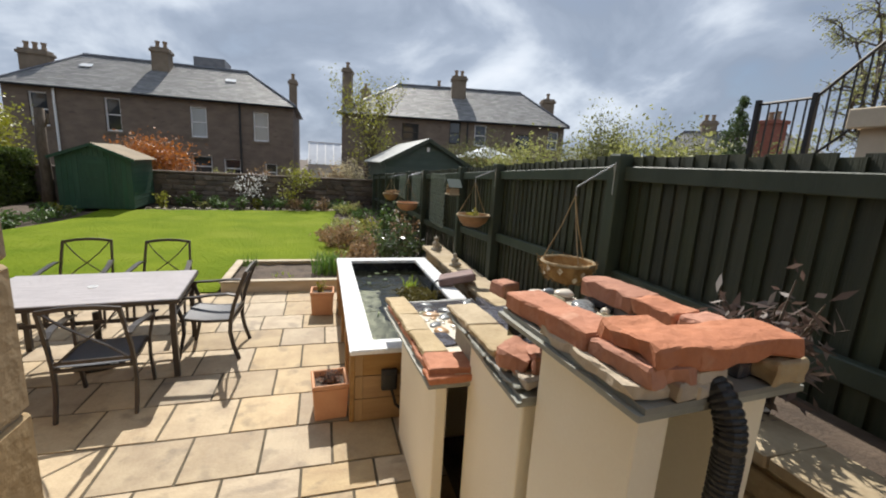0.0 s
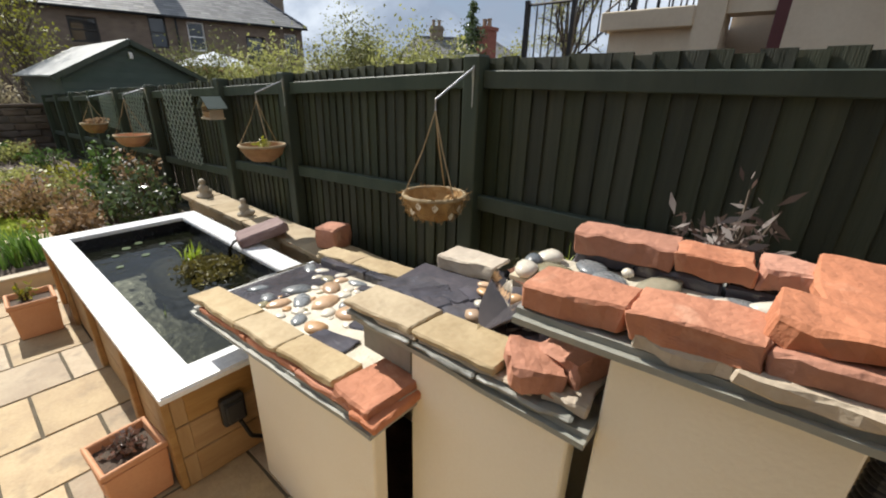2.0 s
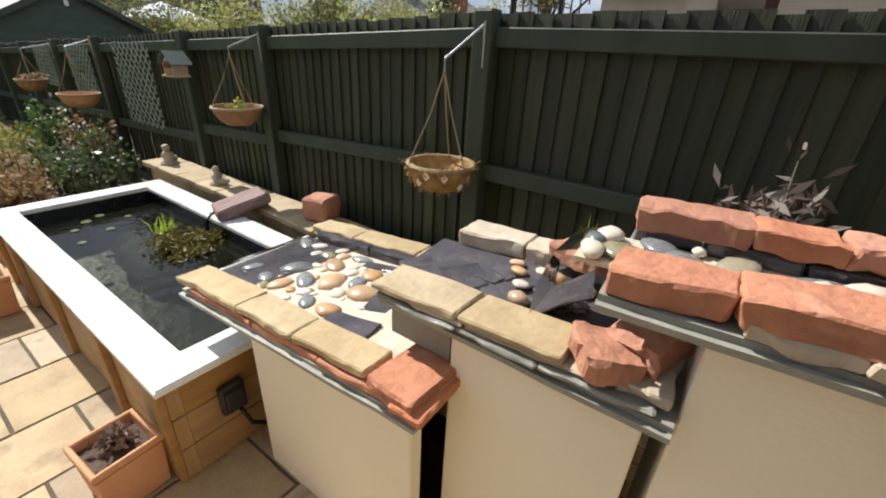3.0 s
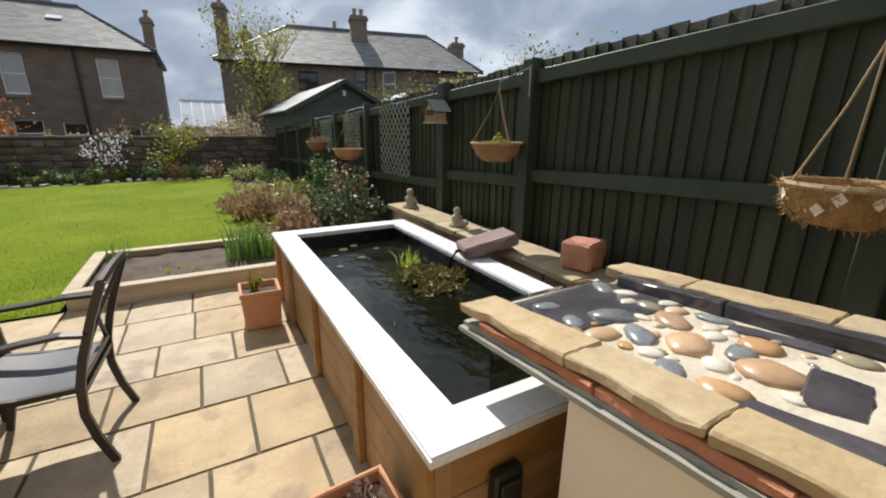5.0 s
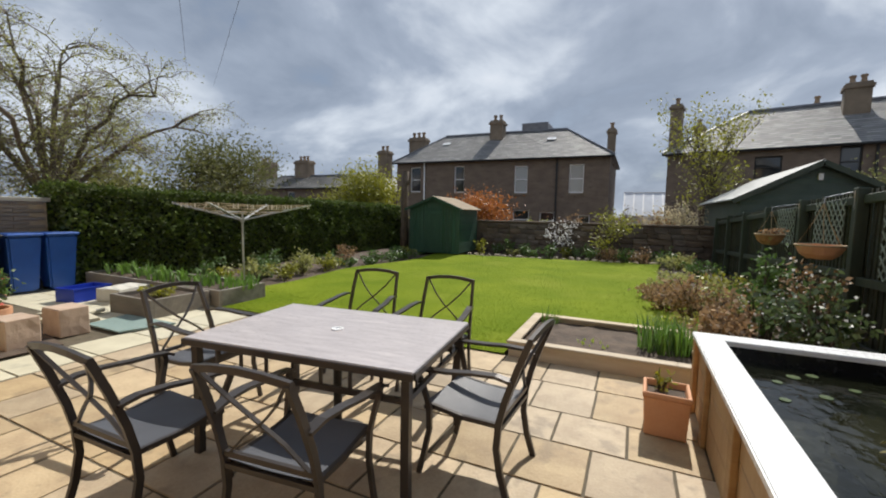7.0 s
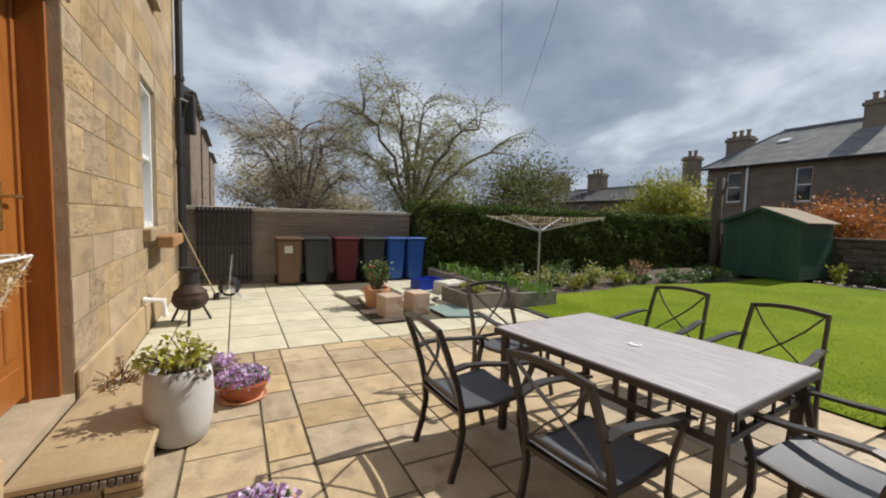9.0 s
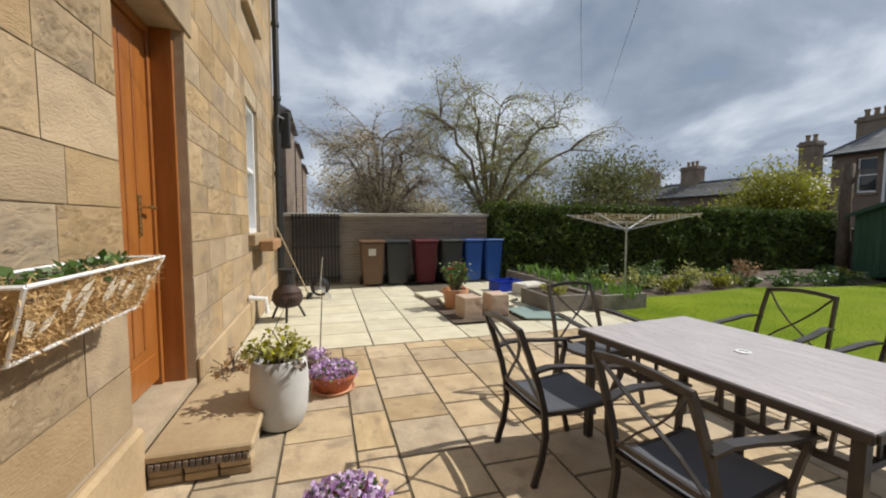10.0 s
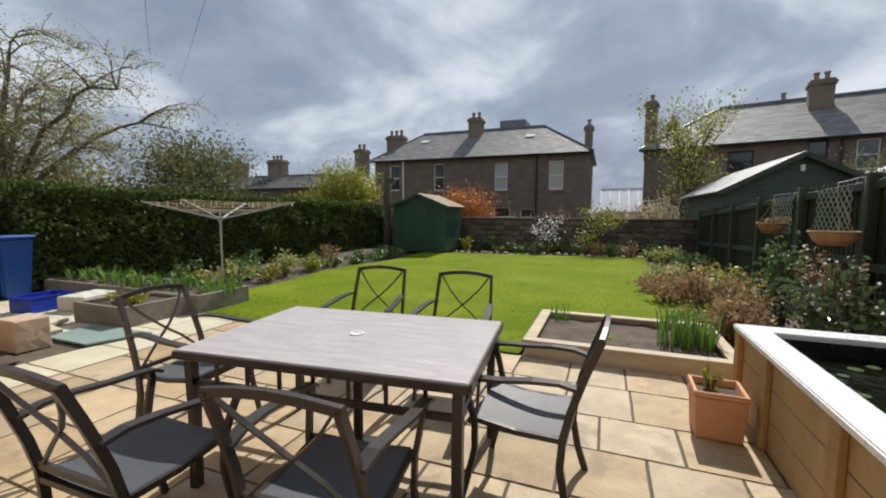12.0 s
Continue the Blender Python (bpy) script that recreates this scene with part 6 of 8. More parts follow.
# ---- house details ----
def ashlar():
    bm = B(); box(bm, -.5, -.5, -.5, .5, .5, .5); bmesh.ops.bevel(bm, geom=list(bm.edges), offset=.012, segments=1, affect="EDGES")
    me = bpy.data.meshes.new("ashlar_block"); bm.to_mesh(me); bm.free(); me.materials.append(M["sand"])
    bm = B(); bmesh.ops.create_cube(bm, size=1); bmesh.ops.subdivide_edges(bm, edges=list(bm.edges), cuts=11, use_grid_fill=True)
    for v in bm.verts:
        if v.co.y > .4 and max(abs(v.co.x), abs(v.co.z)) < .49:
            v.co.y += 1.1 * noise.noise(v.co * 9) + .7 * noise.noise(v.co * 23)
    me2 = bpy.data.meshes.new("rough_ashlar_block"); bm.to_mesh(me2); bm.free(); me2.materials.append(M["sand"]); me2.polygons.foreach_set("use_smooth", [True] * len(me2.polygons))
    rng = random.Random(17)
    n = 0
    z = .36
    holes = [DOOR, WIN, UPWIN]
    while z < 6.95:
        hh = rng.choice((.24, .28, .33)) if z < 3.4 else .45
        hh = min(hh, 7.0 - z)
        x = HX1
        while x > HX0 + .02:
            w = rng.uniform(.28, .68) if z < 3.4 else rng.uniform(.6, 1.2)
            x2 = max(HX0, x - w)
            if x2 - HX0 < .2:
                x2 = HX0
            for h in holes:
                if z + hh > h[2] + .01 and z < h[3] - .01:
                    if x > h[1] and x2 < h[1]:
                        x2 = h[1]
                    elif h[0] < x <= h[1]:
                        x = h[0]; x2 = max(HX0, x - w)
            if x - x2 > .03:
                rough_one = rng.random() < .3 and z < 3
                piece("ashlar_block", me2 if rough_one else me, house, Matrix.Translation(((x + x2) / 2, WY - .011, z + hh / 2)) @ Matrix.Diagonal((x - x2 - .007, .010 + rng.uniform(0, .005), hh - .007, 1)))
            x = x2
        z += hh
    # tall quoins at the corner and a chamfered base course
    part("base_course", box(B(), DOOR[1], WY - .01, -.3, HX1 + .03, WY + .05, .355, .02), M["sand"], house)
    part("base_course", box(B(), HX0, WY - .01, -.4, DOOR[0], WY + .03, .355, .015), M["sand"], house)
    for i in range(20):
        part("quoin", box(B(), HX1 - .012, WY - (.55 if i % 2 else .3), .0 + i * .35, HX1 + .010, WY + .010, .34 + i * .35, .008), M["sand"], house)
    part("lintel", box(B(), DOOR[0] - .15, WY - .011, DOOR[3] + .004, DOOR[1] + .15, WY + .014, DOOR[3] + .36, .008), M["sand"], house)


ashlar()
door = part("door", box(B(), DOOR[0] + .07, WY - .30, DOOR[2] + .05, DOOR[1] - .07, WY - .25, DOOR[3] - .08, .004), M["door"], house, "orange stained wooden back door")
for k in range(5):
    x = DOOR[0] + .18 + k * .17
    part("groove_board", box(B(), x, WY - .251, DOOR[2] + .35, x + .15, WY - .238, DOOR[3] - .2, .006), M["door"], door)
part("bottom_panel", box(B(), DOOR[0] + .16, WY - .251, DOOR[2] + .10, DOOR[1] - .16, WY - .236, DOOR[2] + .28, .006), M["door"], door)
bm = B(); box(bm, DOOR[0] + .30, WY - .25, 1.36, DOOR[0] + .335, WY - .228, 1.66, .004); tube(bm, [(DOOR[0] + .318, WY - .232, 1.57), (DOOR[0] + .318, WY - .18, 1.57), (DOOR[0] + .20, WY - .175, 1.565)], .012, 8)
part("handle", bm, M["brass"], door, "brass lever handle")
bm = B(); box(bm, DOOR[0], WY - .32, DOOR[2], DOOR[0] + .07, WY - .23, DOOR[3], .004); box(bm, DOOR[1] - .07, WY - .32, DOOR[2], DOOR[1], WY - .23, DOOR[3], .004); box(bm, DOOR[0] + .07, WY - .32, DOOR[3] - .07, DOOR[1] - .07, WY - .23, DOOR[3], .004)
part("door_frame", bm, M["door"], house)
part("door_lining", box(B(), DOOR[0] - .001, WY - .229, DOOR[2], DOOR[0] + .03, WY - .08, DOOR[3] - .002, .004), M["door"], house)
for wd in (WIN, UPWIN):
    wi = part("window", box(B(), wd[0] + .07, WY - .25, wd[2] + .07, wd[1] - .07, WY - .24, wd[3] - .07), M["blind"], house)
    bm = B(); f = .07; y0, y1 = WY - .28, WY - .06
    box(bm, wd[0], y0, wd[2], wd[0] + f, y1, wd[3]); box(bm, wd[1] - f, y0, wd[2], wd[1], y1, wd[3]); box(bm, wd[0] + f, y0, wd[2], wd[1] - f, y1, wd[2] + f); box(bm, wd[0] + f, y0, wd[3] - f, wd[1] - f, y1, wd[3]); box(bm, wd[0] + f, y0 + .02, (wd[2] + wd[3]) / 2 - .03, wd[1] - f, y1 - .02, (wd[2] + wd[3]) / 2 + .03)
    part("frame", bm, M["white"], wi)
    part("sill", box(B(), wd[0] - .1, WY - .2, wd[2] - .16, wd[1] + .1, WY + .09, wd[2] - .003, .01), M["sand"], wi)
# rainwater pipes near the far corner
bm = B()
for x, r in ((-8.75, .065), (-8.5, .05)):
    tube(bm, [(x, WY + .1, 7.0 if r > .055 else 3.6), (x, WY + .1, gz(-9))], r, 10)
    for z in (.9, 2.4, 4.0, 5.5):
        if z < 3.5 or r > .055:
            tube(bm, [(x, WY + .1, z), (x, WY + .1, z + .08)], r + .018, 10)
tube(bm, [(-8.75, WY + .1, 3.3), (-8.6, WY + .2, 3.6), (-8.5, WY + .1, 3.6)], .05, 8)
box(bm, -9.1, WY + .03, 3.05, -8.85, WY + .34, 3.8, .03)
part("downpipe", bm, M["black"], house, "black cast rainwater pipe")
bm = B(); tube(bm, [(-5.3, WY + .01, .42), (-5.3, WY + .22, .40), (-5.3, WY + .24, .2)], .035, 8); part("waste_pipe", bm, M["white"], house, "white plastic waste pipe")

# door step and raised side path
st = thing("door_step", Matrix.Translation((0, 0, 0)), "worn buff sandstone door step with crumbling brick edge", "step", kind="structure")
part("tread", box(B(), -3.25, WY + .03, .14, -1.76, 4.03, .19, .012), M["riven"], st)
for k in range(15):
    part("brick", box(B(), -1.80, WY + .06 + k * .034, .095, -1.755, WY + .088 + k * .034, .139, .004), M["rubble"], st)
for r in range(2):
    for k in range(3):
        part("stone", box(B(), -1.85, WY + .05 + k * .18, .002 + r * .05, -1.78, WY + .22 + k * .18, .048 + r * .05, .006), M["sand"], st)
part("fill", box(B(), -3.22, WY + .05, 0, -1.86, 4.0, .139), M["mortar"], st)
sidep = thing("side_path", Matrix.Translation((0, 0, 0)), "raised stone side path with two steps down to the patio", "path", kind="structure")
part("upper_landing", box(B(), HX1 + .03, -3.0, -.1, 2.5, 3.52, .42, .01), M["riven"], sidep)
part("step", box(B(), HX1 + .04, 3.52, -.1, 1.68, 3.94, .21, .012), M["riven"], sidep)
bm = B(); box(bm, 1.7, -3.2, -.1, 3.1, -3.0, 3.0); box(bm, HX1, -3.2, -.1, 1.7, -3.0, 3.0); tagged(part("wall_south", bm, M["mortar"]), "plain rendered wall closing the side path", "wall", kind="structure")


# ---- things along the house wall ----
def trough():
    t = thing("wall_trough", Matrix.Translation((-1.53, WY + .012, 1.30)), "white wire wall trough with coir liner and pale leaves", "planter")
    L_, D, H = .97, .25, .23
    bm = B(); v = [(0, 0, 0), (L_, 0, 0), (L_, D, 0), (0, D, 0), (.08, 0, -H), (L_ - .08, 0, -H), (L_ - .08, D * .6, -H), (.08, D * .6, -H)]
    for a, b in ((0, 1), (1, 2), (2, 3), (3, 0), (4, 5), (5, 6), (6, 7), (7, 4), (0, 4), (1, 5), (2, 6), (3, 7)):
        tube(bm, [v[a], v[b]], .007, 6)
    for k in range(1, 3):
        f = k / 3
        tube(bm, [lerp3(v[3], v[2], f), lerp3(v[7], v[6], f)], .0025, 5)
    part("wire_frame", bm, M["white"], t)
    bm = B(); q = [bm.verts.new((p[0] + (.012 if p[0] < .3 else -.012), max(.004, p[1] - .014), p[2] - .008 if p[2] > -.1 else p[2] + .01)) for p in v]
    for f in ((4, 5, 6, 7), (0, 1, 5, 4), (1, 2, 6, 5), (2, 3, 7, 6), (3, 0, 4, 7)):
        bm.faces.new([q[i] for i in f])
    bmesh.ops.subdivide_edges(bm, edges=list(bm.edges), cuts=7, use_grid_fill=True)
    for p in bm.verts:
        p.co += noise.noise_vector(p.co * 18) * .011
    part("liner", bm, M["coir"], t)
    rng = random.Random(8)
    fb = []
    for k in range(3600):
        f = rng.random()
        fb.append((rng.uniform(.01 + .06 * f, L_ - .01 - .06 * f), D * (1 - .4 * f) - .012 + .02 * math.sin(f * 3.1) + rng.gauss(0, .004), -H * f))
    for k in range(900):
        f = rng.random()
        fb.append((.06 * f + .006, rng.uniform(.01, D * (1 - .4 * f)), -H * f)); fb.append((L_ - .06 * f - .006, rng.uniform(.01, D * (1 - .4 * f)), -H * f))
    leaf_cloud("fibre_mat", fb, .0035, M["coir"], t, rng=rng, long=11.0, droop=0)
    for k in range(13):
        x, f = rng.uniform(.06, L_ - .06), rng.uniform(.12, .8)
        bm = B(); s = .034
        pv = [bm.verts.new(p) for p in ((0, 0, -s * 1.5), (s * .7, .004, 0), (0, .006, s * 1.5), (-s * .7, .004, 0))]
        bm.faces.new(pv)
        o_ = part("pressed_leaf", bm, M["coir_leaf"], t); o_.matrix_basis = Matrix.Translation((x, D * (1 - .4 * f) + .016, -H * f)) @ Matrix.Rotation(radians(-22), 4, "X") @ Matrix.Rotation(rng.uniform(-1, 1), 4, "Y")
    part("compost", box(B(), .03, .02, -.05, L_ - .03, D - .03, -.035), M["soil"], t)
    return t


trough()
shrub("trough_plant", (-1.05, WY + .13, 1.265), .85, .07, M["leaf"], 420, .028, "low green bedding plants with a dark pansy", "plant", 44, depth=.18, stems=18)
tp = thing("tall_planter", Matrix.Translation((-2.36, 4.12, 0)), "tall rounded pale grey concrete planter", "planter")
bm = B(); lathe(bm, [(.001, 0), (.135, 0), (.16, .02), (.188, .13), (.2, .28), (.196, .40), (.184, .495), (.176, .5), (.164, .495), (.172, .42), (.12, .41), (.001, .41)], 32); part("body", bm, M["concrete"], tp, smooth=True)
bm = B(); lathe(bm, [(.001, .425), (.168, .42)], 20); part("compost", bm, M["soil"], tp)
shrub("planter_shrub", (-2.36, 4.12, .42), .48, .34, M["leaf_y"], 420, .028, "small yellow-green leafy shrub in a grey planter", "shrub", 45, stems=14)
shrub("silver_plant", (-2.27, 4.22, .42), .32, .18, M["twig"], 160, .024, "silvery grey trailing plant in a grey planter", "plant", 46, stems=9)
shrub("wall_plant", (-3.05, 3.68, .0), .45, .42, M["leaf_br"], 200, .03, "straggly brown stems against the house wall", "plant", 47, stems=14)


def bowl(at, r, h, label, seed):
    t = thing("flower_bowl", Matrix.Translation(at), label, "plant pot", "flower bowls")
    bm = B(); lathe(bm, [(.001, 0), (r * .62, 0), (r * .68, .01), (r * .9, h * .6), (r * .97, h * .85), (r * 1.03, h * .86), (r * 1.03, h), (r * .95, h), (r * .9, h * .7), (.001, h * .7)], 28); part("bowl", bm, M["terra_red"], t, smooth=False)
    bm = B(); lathe(bm, [(.001, -.001), (r * .86, 0), (r * .95, .025), (r * .9, .025), (r * .8, .012)], 28); part("saucer", bm, M["terra"], t)
    rng = random.Random(seed)
    pts, fp = [], []
    for i in range(800):
        th, q = rng.uniform(0, math.tau), math.sqrt(rng.random()) * r * 1.02
        z = h + .10 * (1 - (q / r) ** 2) * rng.uniform(.4, 1)
        (fp if rng.random() < .72 else pts).append((q * math.cos(th), q * math.sin(th), z + (.02 if rng.random() < .6 else -.02)))
    leaf_cloud("foliage", pts, .022, M["leaf"], t, rng=rng)
    leaf_cloud("blossom", fp, .03, M["petal_p"], t, "purple and white pansy flowers", rng=rng, long=1.0, droop=-.5)
    return t


bowl((-2.89, 4.5, 0), .20, .15, "red plastic bowl of purple and white pansies", 51)
bowl((-1.13, 4.52, 0), .20, .15, "red bowl of pale purple pansies on the paving", 52)
bm = B(); box(bm, -3.40, 4.22, 0, -3.16, 4.47, .17, .008); tagged(part("trough_pot", bm, M["rubble"]), "dark square trough pot beside the pansies", "plant pot")
leaf_cloud("trough_flowers", [(-3.28 + R.gauss(0, .06), 4.35 + R.gauss(0, .06), .19 + R.uniform(0, .06)) for i in range(150)], .022, M["petal_p"])
tagged(bpy.data.objects["trough_flowers"], "purple pansy flowers in a dark trough pot", "flowers", kind="stuff")

cm = thing("chiminea", Matrix.Translation((-5.75, 3.9, 0)) @ Matrix.Diagonal((1.35, 1.35, .78, 1)), "dark rusty iron chiminea stove on a low stand", "stove")
bm = B(); lathe(bm, [(.001, .24), (.09, .24), (.135, .29), (.165, .38), (.16, .47), (.145, .52), (.15, .53), (.15, .55), (.10, .62), (.085, .68), (.001, .68)], 20); part("firebowl", bm, M["rust"], cm, smooth=True)
bm = B(); lathe(bm, [(.085, .675), (.08, .92), (.10, .93), (.10, .97), (.06, .97)], 16); part("flue", bm, M["iron"], cm)
for k in range(3):
    a = k * math.tau / 3
    bm = B(); tube(bm, [(.12 * math.cos(a), .12 * math.sin(a), .27), (.2 * math.cos(a), .2 * math.sin(a), 0)], .014, 6); part("leg", bm, M["iron"], cm)
bm = B()
for k in range(7):
    x = -.12 + k * .04
    tube(bm, [(.158, x * .7, .33), (.158, x * .7, .46)], .006, 5)
part("door_grille", bm, M["iron"], cm)
bm = B(); box(bm, -6.75, WY + .095, 1.02, -5.75, WY + .3, 1.18, .02); tagged(part("window_box", bm, M["wicker"]), "woven brown window box under the sill", "window box")
mop = thing("broom", Matrix.Translation((-7.4, 3.6, gz(-7.4))) @ Matrix.Rotation(radians(0), 4, "Z"), "broom with a pale wooden handle leaning on the wall", "broom")
bm = B(); tube(bm, [(0, .55, .04), (0, 0, 1.35)], .013, 7); part("handle", bm, M["rope"], mop)
bm = B(); box(bm, -.14, .5, 0, .14, .6, .09, .01); part("head", bm, M["black"], mop)
hr = thing("hose_reel", Matrix.Translation((-7.4, 4.35, gz(-7.6))), "black garden hose reel on a small trolley", "hose reel")
bm = B()
for k in range(5):
    lr = .17 - k * .012
    tube(bm, [(-.08 + k * .04, lr * math.cos(a * math.tau / 18), .2 + lr * math.sin(a * math.tau / 18)) for a in range(19)], .014, 6)
part("hose_coil", bm, M["black"], hr)
bm = B()
for x in (-.13, .13):
    tube(bm, [(x, -.2, 0.01), (x, 0, .2), (x, .05, .75)], .012, 6); tube(bm, [(x, 0, .2), (x, .2, .01)], .012, 6)
tube(bm, [(-.13, .05, .75), (.13, .05, .75)], .012, 6)
part("stand", bm, M["steel"], hr)

# tall iron side gate by the corner
gate = thing("side_gate", Matrix.Translation((-8.97, 3.72, 0)), "tall black slatted iron side gate, closed", "gate")
for k in range(14):
    part("slat", box(B(), 0, .03 + k * .075, .06, .02, .07 + k * .075, 1.62), M["iron"], gate)
for z in (.15, .85, 1.5):
    part("rail", box(B(), .021, .02, z, .04, 1.08, z + .05), M["iron"], gate)


# ---- wheeled bins ----
def wheelie(y, mat, label, x=-8.64, s=1.0, sticker=False):
    t = thing("wheelie_bin", Matrix.Translation((x, y, gz(x))), label, "bin", "wheelie bins")
    w, d, h = .52 * s, .56 * s, .98
    bm = B(); lo = [(-d / 2 * .72, -w / 2 * .78), (d / 2 * .72, -w / 2 * .78), (d / 2 * .72, w / 2 * .78), (-d / 2 * .72, w / 2 * .78)]
    hi = [(-d / 2, -w / 2), (d / 2, -w / 2), (d / 2, w / 2), (-d / 2, w / 2)]
    a = [bm.verts.new((*p, .04)) for p in lo]; b = [bm.verts.new((*p, h)) for p in hi]
    bm.faces.new(a[::-1]); bm.faces.new(b)
    for k in range(4):
        bm.faces.new((a[k], a[(k + 1) % 4], b[(k + 1) % 4], b[k]))
    bmesh.ops.bevel(bm, geom=list(bm.edges), offset=.03, segments=2, affect="EDGES")
    part("body", bm, M[mat], t)
    bm = B(); box(bm, -d / 2 - .03, -w / 2 - .02, h + .002, d / 2 + .04, w / 2 + .02, h + .05, .02); box(bm, d / 2 - .02, -w / 2 + .06, h + .04, d / 2 + .02, w / 2 - .06, h + .06, .008); part("lid", bm, M[mat], t)
    bm = B(); tube(bm, [(-d / 2 - .05, -w / 2 + .03, h - .02), (-d / 2 - .05, w / 2 - .03, h - .02)], .016, 8); part("handle", bm, M[mat], t)
    for sy in (-1, 1):
        bm = B(); tube(bm, [(-d / 2 + .06, sy * w / 2 * .82, .1), (-d / 2 + .06, sy * w / 2 * .98, .1)], .1, 14); part("wheel", bm, M["black"], t)
    if sticker:
        part("sticker", box(B(), d / 2 - .03, -.1, .70, d / 2 + .0, .06, .85), M["polystyrene"], t, "pale paper sticker")
    return t


for y, m_, l_, s_ in ((5.47, "bin_brown", "brown wheelie bin with a pale sticker", True), (6.03, "bin_grey", "dark charcoal plastic wheelie bin by the wall", False), (6.69, "bin_red", "maroon plastic wheelie bin by the wall", False), (7.30, "bin_grey", "dark charcoal plastic wheelie bin by the wall", False), (7.86, "bin_blue", "bright blue plastic wheelie bin by the wall", False), (8.36, "bin_blue", "bright blue plastic wheelie bin by the wall", False)):
    wheelie(y, m_, l_, sticker=s_, s=.86 if m_ == "bin_blue" else 1.0)
# odds and ends on the pale paving
G6 = gz(-6)
cr = thing("crate", Matrix.Translation((-7.25, 8.12, 0)) @ Matrix.Rotation(radians(10), 4, "Z"), "bright blue plastic crate with garden tools", "crate")
bm = B(); x, y, h = .20, .28, .20
for q in ((-x, -y, x, -y + .012), (-x, y - .012, x, y), (-x, -y + .012, -x + .012, y - .012), (x - .012, -y + .012, x, y - .012)):
    box(bm, q[0], q[1], .012, q[2], q[3], h)
box(bm, -x, -y, 0, x, y, .012); part("tub", bm, M["crate_blue"], cr)
bm = B()
for q in ((-x - .01, -y - .01, x + .01, -y + .015), (-x - .01, y - .015, x + .01, y + .01), (-x - .01, -y + .015, -x + .015, y - .015), (x - .015, -y + .015, x + .01, y - .015)):
    box(bm, q[0], q[1], h + .001, q[2], q[3], h + .02)
part("rim", bm, M["crate_blue"], cr)
bm = B(); box(bm, -.22, -.3, 0, .22, .3, .21, .012); tagged(part("storage_box", bm, M["polystyrene"]), "off-white insulated box on the paving", "box").matrix_basis = Zrot(-6.75, 8.45, 15, 0)
for x, y, a in ((-5.12, 6.54, 6), (-5.24, 7.04, 3)):
    tagged(part("stone_block", stone(.34, .30, .33, .006, int(y * 10), 2, .01), M["block"]), "pinkish cut stone block on the paving", "stone", "cut stone blocks").matrix_basis = Zrot(x, y, a, gz(x))
rp = thing("flower_pot", Matrix.Translation((-5.8, 6.54, gz(-5.6))), "round terracotta plant pot", "plant pot")
bm = B(); lathe(bm, [(.001, 0), (.15, 0), (.20, .26), (.225, .26), (.225, .33), (.20, .33), (.19, .28), (.001, .28)], 24); part("body", bm, M["terra"], rp)
shrub("potted_rose", (-5.8, 6.54, gz(-5.6) + .28), .5, .72, M["leaf"], 420, .035, "bushy green pot plant with orange-red flowers", "shrub", 61, (M["petal_red"], 50, .035), 14)
sheet(None, "paving_board", [(-5.4, 7.3, .012), (-4.7, 7.3, .012), (-4.5, 7.85, .012), (-5.5, 7.82, .012)], M["mat_blue"], .02)
tagged(bpy.data.objects["paving_board"], "thin blue-green board lying on the paving", "board")
sheet(None, "weed_membrane", [(-7.4, 6.2, .003), (-4.75, 6.2, .006), (-4.75, 6.8, .006), (-7.3, 7.2, .003)], M["soil"], .012)
tagged(bpy.data.objects["weed_membrane"], "strip of bare dark ground where slabs are lifted", "soil", kind="structure")
for i, (x, y, a) in enumerate(((-6.9, 6.4, 8), (-6.2, 6.65, -5), (-6.2, 7.5, 12), (-5.8, 7.3, -9))):
    tagged(part("loose_slab", box(B(), -.28, -.24, 0, .28, .24, .045, .006), M["pale"]), "loose concrete slab lying on bare ground", "slab", "loose slabs").matrix_basis = Zrot(x, y, a, gz(x) + .017)

# ---- rotary clothes dryer ----
dz = gz(-6.8)
dry = thing("rotary_dryer", Matrix.Translation((-6.35, 10.4, dz)), "open galvanised rotary clothes dryer with pegs on its lines", "clothes dryer")
bm = B(); tube(bm, [(0, 0, 0), (0, 0, 1.42)], .02, 8); part("post", bm, M["steel"], dry)
arms = []
for k in range(4):
    a = radians(28 + 90 * k)
    tip = Vector((1.35 * math.cos(a), 1.35 * math.sin(a), 1.60))
    arms.append(tip)
    bm = B(); tube(bm, [(0, 0, 1.28), tuple(tip)], .019, 6); part("arm", bm, M["steel"], dry)
    bm = B(); tube(bm, [(0, 0, 1.44), tuple(tip * .5 + Vector((0, 0, .64)))], .009, 5); part("strut", bm, M["steel"], dry)
bm = B(); tube(bm, [(0, 0, 1.24), (0, 0, 1.34)], .04, 8); part("hub", bm, M["steel"], dry)
for f in (.45, .6, .75, .9, 1.0):
    for k in range(4):
        p, q = arms[k] * f, arms[(k + 1) % 4] * f
        p = Vector((p.x, p.y, 1.28 + .32 * f)); q = Vector((q.x, q.y, 1.28 + .32 * f))
        mid = p.lerp(q, .5) - Vector((0, 0, .03))
        bm = B(); tube(bm, [p, mid, q], .006, 4); part("washing_line", bm, M["rope"], dry)
bm = B(); rng = random.Random(3)
for i in range(34):
    k = rng.randint(0, 3); f = rng.random()
    p = arms[k].lerp(arms[(k + 1) % 4], f); p = Vector((p.x, p.y, 1.60 - .03 * (1 - abs(2 * f - 1))))
    box(bm, p.x - .006, p.y - .006, p.z - .07, p.x + .006, p.y + .006, p.z + .01)
